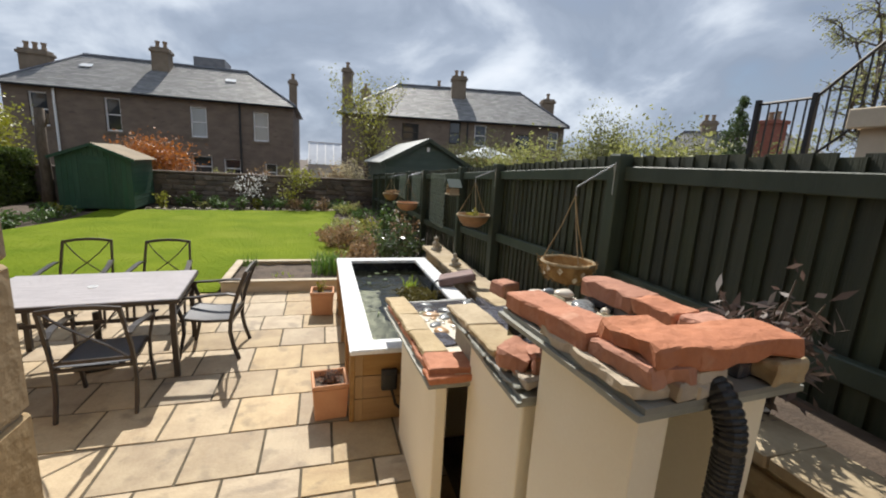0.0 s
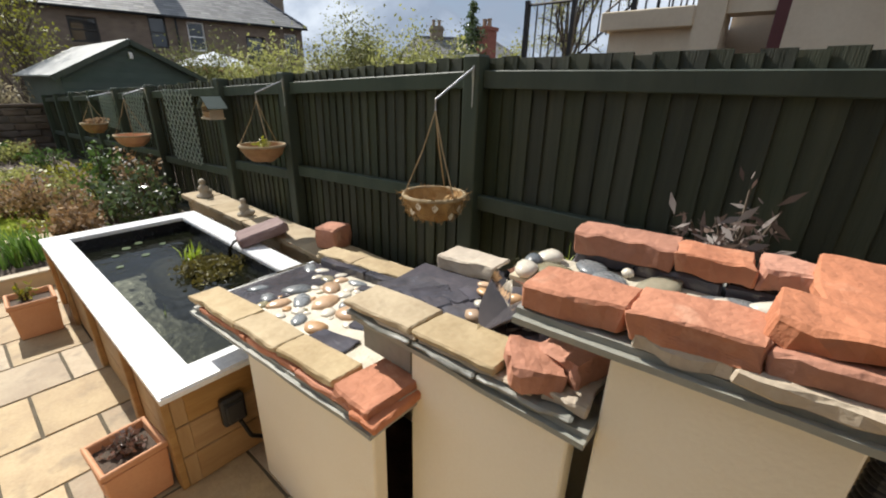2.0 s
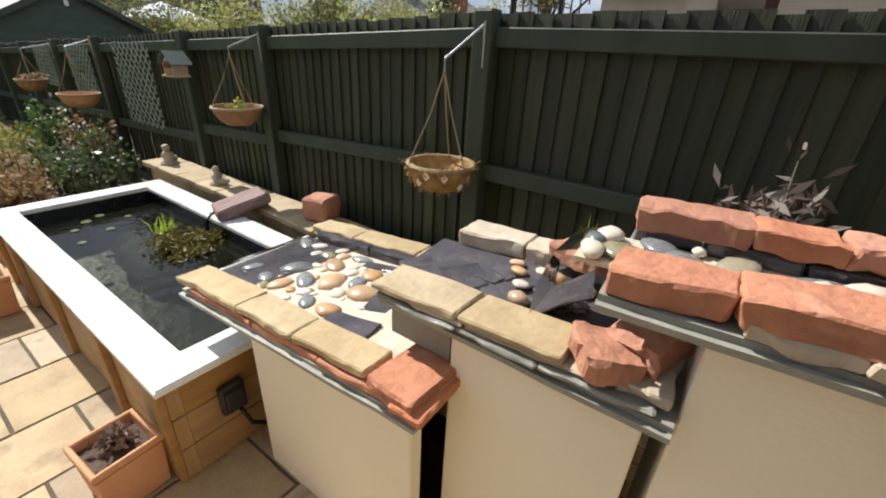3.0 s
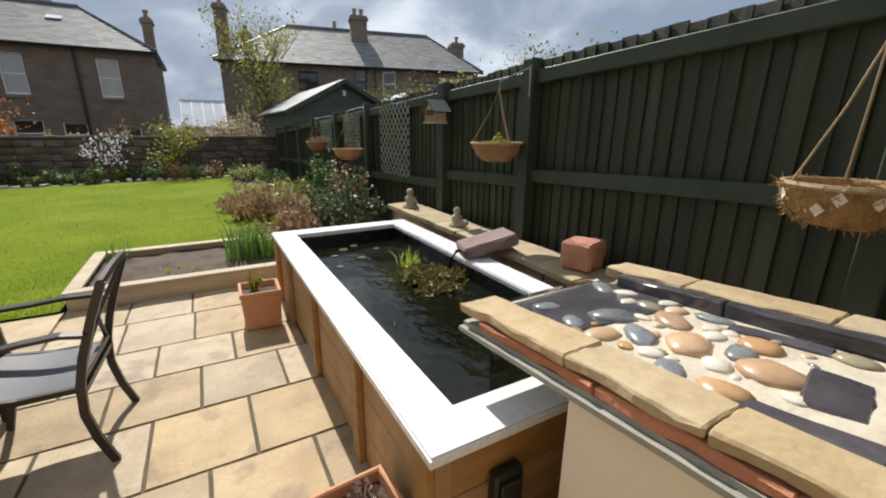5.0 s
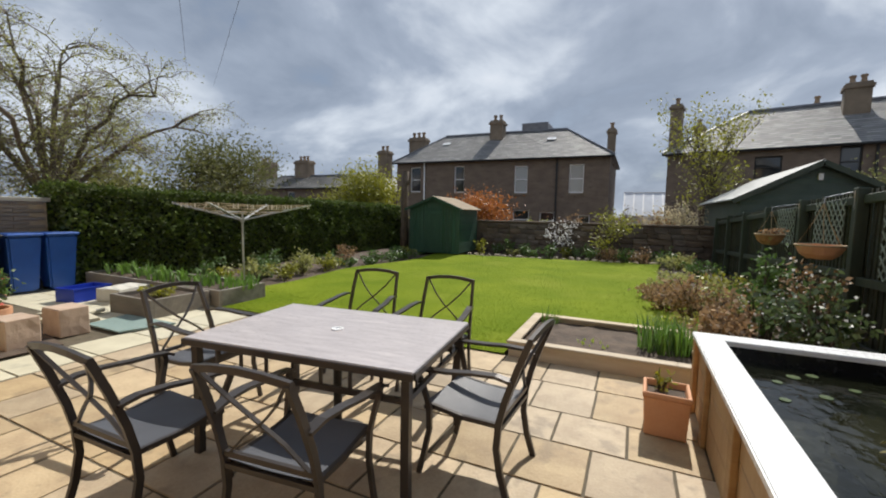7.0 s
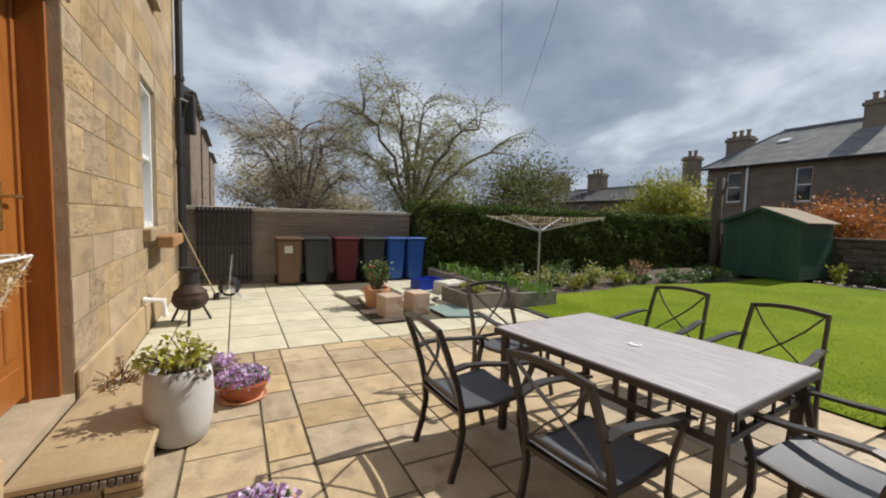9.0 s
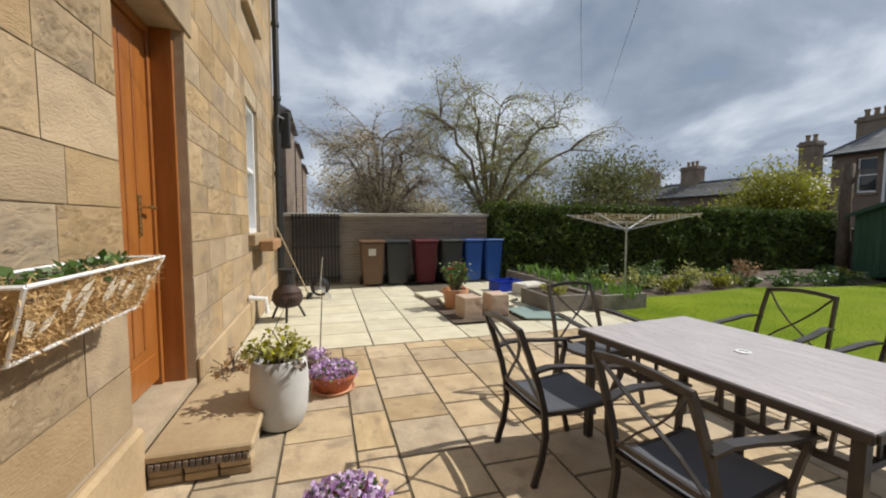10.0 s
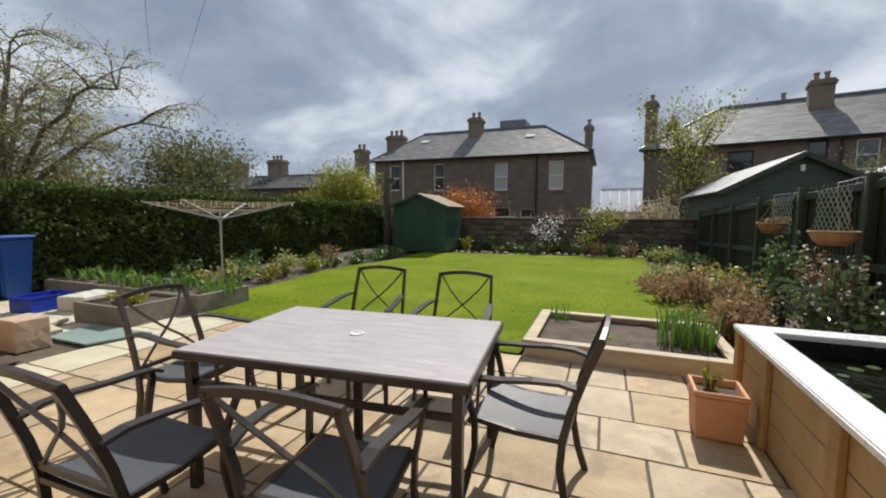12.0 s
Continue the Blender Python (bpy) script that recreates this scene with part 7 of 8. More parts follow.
tagged(part("peg_row", bm, M["coir_leaf"], dry), kind="stuff")


# ---- hanging baskets, trellis and bird house on the fence ----
def basket(at, r, h, label, mat, post_y, hook_z, rope="rope", plant=None, seed=1, leaves=False):
    t = thing("hanging_basket", Matrix.Translation(at), label, "hanging basket", "hanging baskets")
    bm = B(); lathe(bm, [(.001, -h), (r * .5, -h * .96), (r * .82, -h * .6), (r * .97, -h * .15), (r, 0), (r * .93, .008), (r * .88, -h * .15), (r * .7, -h * .5), (.001, -h * .55)], 26)
    for v in bm.verts:
        v.co += noise.noise_vector(v.co * 30 + Vector((seed, 0, 0))) * r * .05
    part("liner", bm, mat, t)
    bm = B(); tube(bm, [(r * 1.0 * math.cos(a * math.tau / 24), r * 1.0 * math.sin(a * math.tau / 24), .004) for a in range(25)], .012, 6); part("rim", bm, M[rope], t)
    if leaves:
        rng = random.Random(seed)
        fb = []
        for k in range(1100):
            a, f = rng.uniform(0, math.tau), rng.random()
            rr = r * (1.0 - .45 * f ** 2.2) + .004
            fb.append((rr * math.cos(a), rr * math.sin(a), -h * f + .01))
        leaf_cloud("fibre_mat", fb, .005, M["coir_dark"], t, rng=rng, long=7.0)
        bm = B()
        for k in range(90):
            a, z = rng.uniform(0, math.tau), rng.uniform(-.02, .02)
            p = Vector((r * math.cos(a), r * math.sin(a), z))
            tube(bm, [p, p + Vector((rng.uniform(-.05, .05), rng.uniform(-.05, .05), rng.uniform(-.02, .03)))], .002, 3)
        tagged(part("fibre_fringe", bm, M["coir_dark"], t), kind="stuff")
        for k in range(13):
            a = k * math.tau / 13 + rng.uniform(-.2, .2); f = rng.uniform(.2, .65)
            bm = B(); s = .022; bm.faces.new([bm.verts.new(p) for p in ((0, -s, 0), (s * 1.2, 0, .003), (0, s, 0), (-s * 1.2, 0, .003))])
            o_ = part("pressed_leaf", bm, M["coir_leaf"], t)
            rr = r * (1.005 - .25 * f ** 2)
            o_.matrix_basis = Matrix.Translation((rr * math.cos(a), rr * math.sin(a), -h * f)) @ Matrix.Rotation(a, 4, "Z") @ Matrix.Rotation(radians(90 + 25 * f), 4, "Y")
    top = Vector((0, 0, hook_z - at[2]))
    for k in range(3):
        a = radians(20) + k * math.tau / 3
        bm = B(); tube(bm, [(r * math.cos(a), r * math.sin(a), 0), tuple(top * .55 + Vector((r * .38 * math.cos(a), r * .38 * math.sin(a), 0))), tuple(top)], .0045, 5); part("cord", bm, M[rope], t)
    return t


def bracket(at_y, z, hook):
    bm = B(); tube(bm, [(FX - .11, at_y, z), (FX - .13, at_y, z + .12), (hook[0], hook[1], hook[2] + .06), (hook[0], hook[1], hook[2])], .007, 6); tube(bm, [(FX - .11, at_y, z - .12), (FX - .115, at_y, z + .14)], .008, 6)
    return tagged(part("bracket", bm, M["steel"]), "galvanised hanging bracket screwed to a fence post", "bracket")


basket((2.81, 4.98, 1.345), .19, .15, "empty coir hanging basket on jute cords", M["coir_dark"], 4.94, 1.84, seed=3, leaves=True)
bracket(4.90, 1.95, (2.81, 4.98, 1.84))
basket((2.84, 7.13, 1.42), .20, .14, "wicker hanging basket with a small green plant", M["wicker"], 6.88, 1.82, seed=4)
bracket(7.03, 1.86, (2.84, 7.13, 1.82))
shrub("basket_plant", (2.84, 7.13, 1.38), .18, .12, M["leaf_y"], 140, .022, "small yellow-green plant in a hanging basket", "plant", 71, stems=8)
basket((2.70, 10.58, 1.22), .22, .15, "terracotta-brown hanging basket by the trellis", M["terra"], 10.5, 1.7, seed=5)
basket((2.60, 12.1, 1.28), .18, .15, "wicker hanging basket with dry growth", M["wicker"], 12.3, 1.62, seed=6)
shrub("basket_plant", (2.60, 12.1, 1.24), .36, .2, M["leaf_br"], 160, .03, "dry brown growth in a hanging basket", "plant", 72, stems=9)
bracket(10.85, 1.72, (2.70, 10.58, 1.7)); bracket(12.6, 1.62, (2.60, 12.1, 1.62))


def trellis(y0, y1, z0, z1, label):
    t = thing("trellis", Matrix.Translation((FX - .075, 0, 0)), label, "trellis", "trellis panels")
    w, h, st_ = y1 - y0, z1 - z0, .13
    for s in (0, 1):
        k = -h
        while k < w:
            a = max(0, -k)
            p0 = (k + a, a); b = min(h, w - k); p1 = (k + b, b)
            if b - a > .05:
                ys = [y0 + q[0] if s == 0 else y1 - q[0] for q in (p0, p1)]
                bm = B(); flat_bar(bm, [(s * .008, ys[0], z0 + p0[1]), (s * .008, ys[1], z0 + p1[1])], .007, .02, (1, 0, 0)); part("lath", bm, M["lath"], t)
            k += st_
    return t


trellis(9.3, 10.3, .9, 1.84, "green diamond trellis fixed to the fence")
trellis(11.2, 12.1, 1.1, 1.75, "pale diamond trellis fixed to the fence")
trellis(12.9, 13.8, 1.1, 1.68, "diamond trellis panel on the fence")
bh = thing("bird_house", Matrix.Translation((FX - .25, 8.29, 1.58)) @ Matrix.Scale(.78, 4), "small rustic wooden bird house on a fence post", "bird house")
part("floor", box(B(), -.12, -.14, 0, .10, .14, .02), M["palewood"], bh)
for y in (-.12, .11):
    part("side", box(B(), -.09, y, .021, .09, y + .012, .17), M["palewood"], bh)
part("front", box(B(), -.09, -.107, .021, -.078, .109, .10), M["wicker"], bh)
part("back", box(B(), .078, -.107, .021, .09, .109, .17), M["palewood"], bh)
for s in (-1, 1):
    bm = B(); flat_bar(bm, [(0, 0, .29), (0, s * .19, .14)], .26, .015, (1, 0, 0)); part("roof", bm, M["nshed"], bh)
for sx in (-1,):
    bm = B(); bm.faces.new([bm.verts.new(p) for p in ((-.085, -.12, .17), (-.085, .12, .17), (-.085, 0, .275))]); part("gable", bm, M["palewood"], bh)


# ---- planting ----
shrub("photinia", (2.68, 3.43, 1.06), .46, .72, M["bronze"], 520, .021, "bronze-leaved shrub in the raised bed by the fence", "shrub", 81, (M["petal_w"], 3, .05), 18, long=4.0)
tuft("day_lily", (2.80, 4.06, .98), .10, .28, 22, M["lime"], "yellow-green strappy plant behind the cascade", seed=82, w=.016, flop=.8)
bm = B(); box(bm, 2.68, 3.62, 0, 3.15, 3.94, .98); tagged(part("bed_soil", bm, M["soil"]), "dark soil heaped between ledges", "soil", kind="structure")
bm = B(); box(bm, 2.55, 3.75, 0, 2.67, 4.3, .985); tagged(part("bed_edge", bm, M["tanstone"]), "buff stone edge of the raised bed", "wall", kind="structure")
k = 0
for x, y, w, h, m_, n, s, lab, fl in (
    (2.35, 9.35, .95, 1.2, "leaf_d", 1200, .045, "dark glossy evergreen shrub with pale blossom", ("petal_w", 150, .032)),
    (1.75, 9.75, .8, .75, "leaf_br", 800, .04, "straggly brown shrub with small pale blossom", ("petal_w", 50, .03)),
    (2.2, 10.4, .8, 1.55, "leaf", 900, .042, "upright rose bush with fresh leaves", ("petal_w", 40, .035)),
    (1.55, 10.8, 1.1, .85, "leaf_br", 900, .04, "reddish-brown low shrub in the border", None),
    (2.3, 11.6, 1.0, .7, "leaf_br", 600, .045, "brown dry perennial clump by the fence", None),
    (1.6, 9.95, .8, .55, "leaf_br", 500, .04, "russet shrub edging the lawn", None),
    (1.9, 11.1, 1.0, .75, "leaf_sp", 600, .045, "pale leafy perennial by the lawn", None),
    (1.5, 12.2, 1.0, .5, "leaf_br", 500, .045, "low russet border plants", None),
    (2.2, 13.0, 1.1, .6, "leaf_y", 500, .045, "yellow-green border clump by the fence", None),
    (1.6, 13.9, 1.0, .45, "leaf_sp", 450, .045, "pale spring border plants", None),
    (2.3, 15.0, 1.0, .6, "leaf", 450, .045, "green border shrub by the fence", None),
    (1.9, 16.6, 1.2, .6, "leaf_sp", 450, .05, "pale green corner planting", None),
    (1.25, 11.4, .9, .5, "leaf_br", 600, .04, "russet clump edging the lawn", None),
    (1.35, 12.9, .9, .45, "leaf_sp", 500, .04, "pale leafy edging by the lawn", None),
    (1.1, 12.2, .8, .4, "leaf_br", 450, .04, "low brown clump edging the lawn", None),
    (1.45, 10.2, .7, .5, "leaf_y", 450, .035, "yellow-green clump edging the lawn", None),
    (2.55, 10.1, .7, 1.5, "leaf_br", 500, .04, "tall brown shrub stems with pale blossom", ("petal_w", 110, .03)),
    (2.75, 8.85, .5, .5, "leaf_br", 350, .035, "dry flower heads at the ledge end", None),
):
    k += 1
    shrub("border_shrub", (x + .1, y + .35 + max(0, y - 10) * .2, -.04), w, h, M[m_], n, s, lab, "shrub", 200 + k, (M[fl[0]], fl[1], fl[2]) if fl else None, 16)
rng = random.Random(77)
for i in range(17):
    x = -4.4 + i * .42 + rng.uniform(-.1, .1)
    m_ = rng.choice(("leaf", "leaf_sp", "leaf_y", "leaf_br", "leaf"))
    shrub("border_plant", (x, 19.0 + rng.uniform(-.15, .9), -.04), rng.uniform(.5, .9), rng.uniform(.3, .75), M[m_], 230, .05, {"leaf": "green border plant before the stone wall", "leaf_sp": "pale spring border plant before the stone wall", "leaf_y": "yellow-green border plant before the stone wall", "leaf_br": "brown twiggy border plant before the stone wall"}[m_], "plant", 300 + i, (M["petal_w"], 20, .04) if i % 4 == 1 else None, 9)
for i in range(13):
    y = 10.9 + i * .6 + rng.uniform(-.1, .1)
    m_ = rng.choice(("leaf", "leaf_sp", "leaf_y", "leaf"))
    x = lawn_edge(y)[0] - rng.uniform(.3, 1.2)
    shrub("border_plant", (x, y, gz(x) - .06), rng.uniform(.5, .9), rng.uniform(.22, .6), M[m_], 230, .05, {"leaf": "green border plant before the hedge", "leaf_sp": "pale green border plant before the hedge", "leaf_y": "yellow-green border plant before the hedge"}[m_], "plant", 330 + i, (M["petal_w"], 24, .045) if i % 3 == 0 else None, 9)
rng = random.Random(9)
for i in range(26):
    y = 18.35 + rng.uniform(-.1, .25); x = -4.6 + i * .25
    rock("edging_stone", (x, y + .9 * max(0, (x + 5.5) / 7.0) * .9, gz(x) - .06), (rng.uniform(.1, .22), rng.uniform(.1, .18), rng.uniform(.08, .14)), M["palestone"], "rounded pale edging stone round the lawn", rng.uniform(0, 90), 500 + i, .02)

# ---- trees ----
arching_tree("cherry_tree", (-14.5, 10.7, -.3), 6.55, 4.1, M["leaf_sp"], 26000, .034, "large spreading cherry tree in pale spring leaf", seed=12, limbs=12, sprays=16, cloud=.1, twigs="twig")
arching_tree("cherry_tree", (-15.0, 6.6, -.3), 5.2, 3.1, M["haze"], 17000, .036, "bare twiggy tree just coming into bud", seed=14, limbs=11, fork=1.1, r0=.11, sprays=16, cloud=.12, twigs="twig")
tree("hawthorn", (-17.6, 6.2, -.3), 2.9, .9, 3, M["haze"], 8000, .06, "pale twiggy thorn tree behind the boundary wall", seed=41, kids=(5, 7), cloud=.4, up=.3, start=.25)
tree("hawthorn", (-18.2, 9.3, -.3), 3.0, .9, 3, M["haze"], 8000, .06, "pale twiggy thorn tree behind the boundary wall", seed=42, kids=(5, 7), cloud=.4, up=.3, start=.25)
shrub("willow_scrub", (2.1, 23.0, -.1), 2.6, 2.6, M["haze"], 2600, .05, "pale dry scrub behind the rubble wall", "shrub", 43, stems=60, twigmat=M["twig"], long=3.0)
tree("hawthorn", (-14.7, 15.0, -.3), 3.1, .9, 3, M["olive"], 13000, .07, "dense green tree behind the hedge", seed=15, kids=(5, 7), cloud=.48, up=.3, start=.3)
tree("hawthorn", (-15.6, 12.5, -.3), 2.3, .95, 3, M["leaf_sp"], 6500, .08, "leafy pale green tree behind the hedge", seed=16, kids=(5, 7), cloud=.48, up=.3, start=.3)
tree("hawthorn", (-17.5, 17.2, -.3), 1.5, .9, 3, M["olive"], 10000, .07, "green tree behind the hedge", seed=17, kids=(5, 7), cloud=.4, up=.3, start=.3)
tree("hawthorn", (-18.8, 20.6, -.3), 1.2, .9, 3, M["leaf_sp"], 5200, .085, "pale green tree behind the hedge", seed=37, kids=(5, 7), cloud=.4, up=.3, start=.3)
tree("forsythia", (-12.5, 22.0, -.3), 3.1, 1.05, 3, M["leaf_y"], 17000, .08, "rounded golden-yellow flowering shrub tree", seed=18, kids=(6, 8), cloud=.42, up=.35, start=.2)
tree("maple", (-5.9, 23.0, -.3), 1.6, .8, 3, M["leaf_o"], 4600, .07, "orange-leaved maple beyond the wall", seed=19, kids=(6, 7), cloud=.38, up=.4, start=.4)
tree("birch", (3.0, 24.0, -.3), 4.1, .4, 3, M["leaf_y"], 3000, .065, "slender young birch in yellow-green leaf", seed=20, kids=(6, 7), cloud=.2, up=.6, r0=.07, start=.25)
tree("apple_tree", (-1.8, 19.7, -.05), 1.0, .9, 3, M["petal_w"], 380, .04, "small fruit tree in white blossom", seed=22, kids=(3, 4), cloud=.14, up=.4, r0=.04)
tree("apple_tree", (.18, 19.7, -.05), 1.15, .9, 3, M["leaf_y"], 700, .055, "small fruit tree with pale young leaves", seed=23, kids=(3, 4), cloud=.16, up=.4, r0=.045)
for i, (x, y, h, m_) in enumerate(((-1.5, 22, 2.1, "leaf_br"), (.4, 22.5, 2.5, "twig"), (1.5, 22.5, 2.5, "leaf_br"), (-3.2, 22.4, 1.9, "leaf_sp"))):
    shrub("garden_shrub", (x, y, -.3), 1.9, h, M[m_], 1100, .065, "tangled spring shrub beyond the stone wall", "shrub", 400 + i, None, 30)
for i, (x, y, h, w) in enumerate(((8.8, 17.5, 4.1, 3.8), (10.0, 14.6, 4.6, 3.6), (13.2, 19.0, 5.6, 4.4), (10.2, 12.2, 4.2, 3.2), (16.5, 16.5, 5.4, 4.8), (9.7, 10.4, 3.8, 2.6), (14.2, 11.2, 4.3, 3.0), (8.0, 20.5, 4.4, 3.8))):
    shrub("garden_shrub", (x, y, -.3), w, h, M[("leaf_sp", "olive", "leaf_sp", "leaf_sp", "olive", "leaf_sp", "leaf_sp", "olive")[i]], 13000, .062, "billowing pale green bushes beyond the fence", "shrub", 420 + i, None, 60)
def conifer(at, h, w, label, seed):
    """A narrow spire of drooping tiers of short boughs."""
    rng = random.Random(seed)
    t = thing("conifer", Matrix.Translation(at), label, "tree")
    bm = B(); tube(bm, [(0, 0, 0), (.03, 0, h * .5), (0, 0, h)], .09, 7, .01)
    pts = []
    for i in range(110):
        f = rng.random() ** .8
        z = h * (.25 + .73 * f)
        ln = w / 2 * (1.05 - f) * rng.uniform(.6, 1.15)
        a = rng.uniform(0, math.tau)
        tip = Vector((math.cos(a) * ln, math.sin(a) * ln, z - ln * .2))
        tube(bm, [(0, 0, z), tip], .012, 4, .004)
        for q in range(46):
            g = rng.uniform(.15, 1.0)
            pts.append(Vector((0, 0, z)).lerp(tip, g) + Vector((rng.gauss(0, .05), rng.gauss(0, .05), rng.gauss(0, .05))))
    part("trunk", bm, M["bark"], t)
    leaf_cloud("crown", pts, .055, M["leaf_d"], t, rng=rng, droop=.2)


conifer((14.0, 13.1, -.3), 5.05, 2.9, "dark narrow conifer beyond the fence", 26)
arching_tree("ash_tree", (12.8, 8.9, -.3), 6.9, 2.0, M["leaf_sp"], 4600, .034, "tall open tree in first pale leaf", seed=27, limbs=8, fork=2.6, r0=.09, sprays=9)
stump = thing("dead_trunk", Matrix.Translation((-7.15, 18.2, -.05)), "old bare upright tree trunk beside the green shed", "tree trunk")
bm = B(); tube(bm, [(0, 0, 0), (.02, 0, 1.0), (-.01, 0, 2.0), (.04, 0, 3.05)], .17, 10, .12)
for v in bm.verts:
    v.co += noise.noise_vector(v.co * 4) * .03
part("trunk", bm, M["bark"], stump, smooth=True)
bm = B(); tube(bm, [(.02, 0, 2.3), (.22, -.05, 2.65), (.27, -.05, 2.9)], .06, 7, .035); part("stub_branch", bm, M["bark"], stump)


for i, (x, y, w, h, m_) in enumerate(((-6.4, 10.0, .7, .55, "leaf_y"), (-6.6, 10.8, .8, .6, "leaf_sp"), (-6.3, 11.4, .7, .45, "leaf_y"), (-6.5, 12.1, .8, .6, "leaf_sp"), (-6.4, 13.0, .8, .5, "leaf_y"), (-7.3, 10.4, .8, .6, "leaf"), (-7.2, 11.8, .9, .7, "leaf"), (-6.9, 14.2, .9, .7, "leaf_br"))):
    shrub("border_plant", (x, y, gz(x) - .04), w, h, M[m_], 360, .045, {"leaf": "green leafy plant under the hedge", "leaf_sp": "pale green leafy border plant under the hedge", "leaf_y": "yellow-green clump edging the lawn by the hedge", "leaf_br": "pinkish-brown twiggy shrub by the green shed"}[m_], "plant", 520 + i, None, 12)


# ---- neighbour's steps, railing and building beyond the fence ----
nb = thing("neighbour_house", Matrix.Translation((0, 0, 0)), "pale rendered neighbour building with maroon panel and brown posts", "house", kind="structure")
part("wall", box(B(), 6.15, 4.45, -.3, 9.5, 5.3, 2.58), M["stair"], nb)
part("coping", box(B(), 6.05, 4.45, 2.582, 9.5, 5.38, 2.77, .01), M["stair"], nb)
part("pier", box(B(), 6.08, 4.19, -.3, 6.45, 4.449, 3.6), M["stair"], nb)
part("porch_post", box(B(), 6.1, 3.70, -.3, 6.22, 3.80, 3.6), M["maroon"], nb)
part("fascia", box(B(), 6.0, -2.0, 3.602, 7.6, 5.0, 4.0, .01), M["maroon"], nb)
part("lintel", box(B(), 6.12, 3.801, 2.68, 6.4, 4.189, 3.6), M["stair"], nb)
part("back_wall", box(B(), 8.2, -2.0, -.3, 9.5, 4.449, 3.6), M["stair"], nb)
part("front_wall", box(B(), 6.1, -2.0, -.3, 6.4, 3.699, 3.6), M["stair"], nb)
rl = thing("iron_railing", Matrix.Translation((0, 0, 0)), "black iron railing climbing the neighbour's steps", "railing")
for k in range(13):
    y = 6.32 - k * .1
    up = max(0, (5.74 - y) * .92)
    part("baluster", box(B(), 6.1, y - .007, 2.2 + up * .9, 6.114, y + .007, 2.92 + up), M["iron"], rl)
for z, r in ((2.93, .018), (2.25, .014)):
    bm = B(); tube(bm, [(6.108, 6.36, z), (6.108, 5.74, z), (6.108, 5.06, z + .6)], r, 6); part("handrail", bm, M["iron"], rl)
for y, z, z0 in ((6.36, 2.98, -.3), (5.74, 2.98, -.3), (5.06, 3.58, 2.77)):
    part("newel", box(B(), 6.085, y - .025, z0, 6.135, y + .025, z), M["iron"], rl)
for k in range(6):
    y = 4.94 - k * .13
    part("baluster", box(B(), 6.1, y - .008, 2.77, 6.116, y + .008, 3.53), M["iron"], rl)
bm = B(); tube(bm, [(6.108, 5.06, 3.54), (6.108, 4.2, 3.54)], .016, 6); part("handrail", bm, M["iron"], rl)
for k in range(7):
    y = 5.2 - k * .14
    part("baluster", box(B(), 7.4, y - .008, 2.77, 7.416, y + .008, 3.5), M["iron"], rl)
bm = B(); tube(bm, [(7.408, 5.9, 2.95), (7.408, 5.2, 3.5), (7.408, 4.3, 3.5)], .016, 6); part("handrail", bm, M["iron"], rl)
part("stair_wall", box(B(), 6.16, 5.381, -.3, 7.0, 6.4, 2.1), M["stair"], rl)
shrub("yellow_flowers", (6.05, 6.2, 2.02), .4, .22, M["petal_y"], 260, .03, "bright yellow spring flowers in a tub", "flowers", 441, None, 10)
bm = B(); lathe(bm, [(.12, -.9), (.2, .0), (.17, .0), (.15, -.03), (.001, -.03)], 16); o = tagged(part("flower_tub", bm, M["terra"]), "terracotta tub of yellow flowers on a pillar", "plant pot"); o.matrix_basis = Matrix.Translation((6.05, 6.2, 2.03))
bm = B(); box(bm, 5.9, 6.05, -.3, 6.2, 6.35, 1.13); tagged(part("pillar", bm, M["stair"]), "pale rendered garden pillar", "pillar", kind="structure")
um = thing("parasol", Matrix.Translation((8.85, 22, -.12)), "pale blue garden parasol with orange valance", "parasol")
bm = B(); lathe(bm, [(1.68, 2.55), (.95, 2.85), (.05, 3.13), (.001, 3.15)], 10); part("canopy", bm, M["parasol"], um)
bm = B(); lathe(bm, [(1.68, 2.55), (1.70, 2.36), (1.66, 2.36)], 10); part("valance", bm, M["pebble_o"], um)
bm = B(); tube(bm, [(0, 0, 0), (0, 0, 3.1)], .03, 8); part("pole", bm, M["palewood"], um)
gh = thing("greenhouse", Matrix.Translation((-.1, 40, -.3)), "distant white-framed conservatory between the villas", "greenhouse")
part("body", box(B(), 0, 0, 0, 3.6, 3, 1.75), M["white"], gh)
def pitched(x0, x1, lift):
    """A sloping panel of the conservatory roof."""
    bm = B()
    lo, hi = 1.76 + lift, 3.6 + lift
    a = [bm.verts.new(p) for p in ((x0, -.1, lo), (x1, -.1, lo), (x1, 2.6, hi), (x0, 2.6, hi), (x0, -.1, lo + .05), (x1, -.1, lo + .05), (x1, 2.6, hi + .05), (x0, 2.6, hi + .05))]
    for f in ((3, 2, 1, 0), (4, 5, 6, 7), (0, 1, 5, 4), (1, 2, 6, 5), (2, 3, 7, 6), (3, 0, 4, 7)):
        bm.faces.new([a[q] for q in f])
    return bm
for k in range(5):
    part("roof_panel", pitched(.06 + k * .7, .68 + k * .7, 0), M["parasol"], gh, "pale translucent roof panel")
for k in range(6):
    part("bar", pitched(k * .7 - .02, k * .7 + .05, .03), M["white"], gh)
    part("bar", box(B(), k * .7, -.06, 0, k * .7 + .1, -.001, 1.75), M["white"], gh)
part("back_wall", box(B(), -.05, 2.62, 1.76, 3.65, 3, 3.75), M["white"], gh)
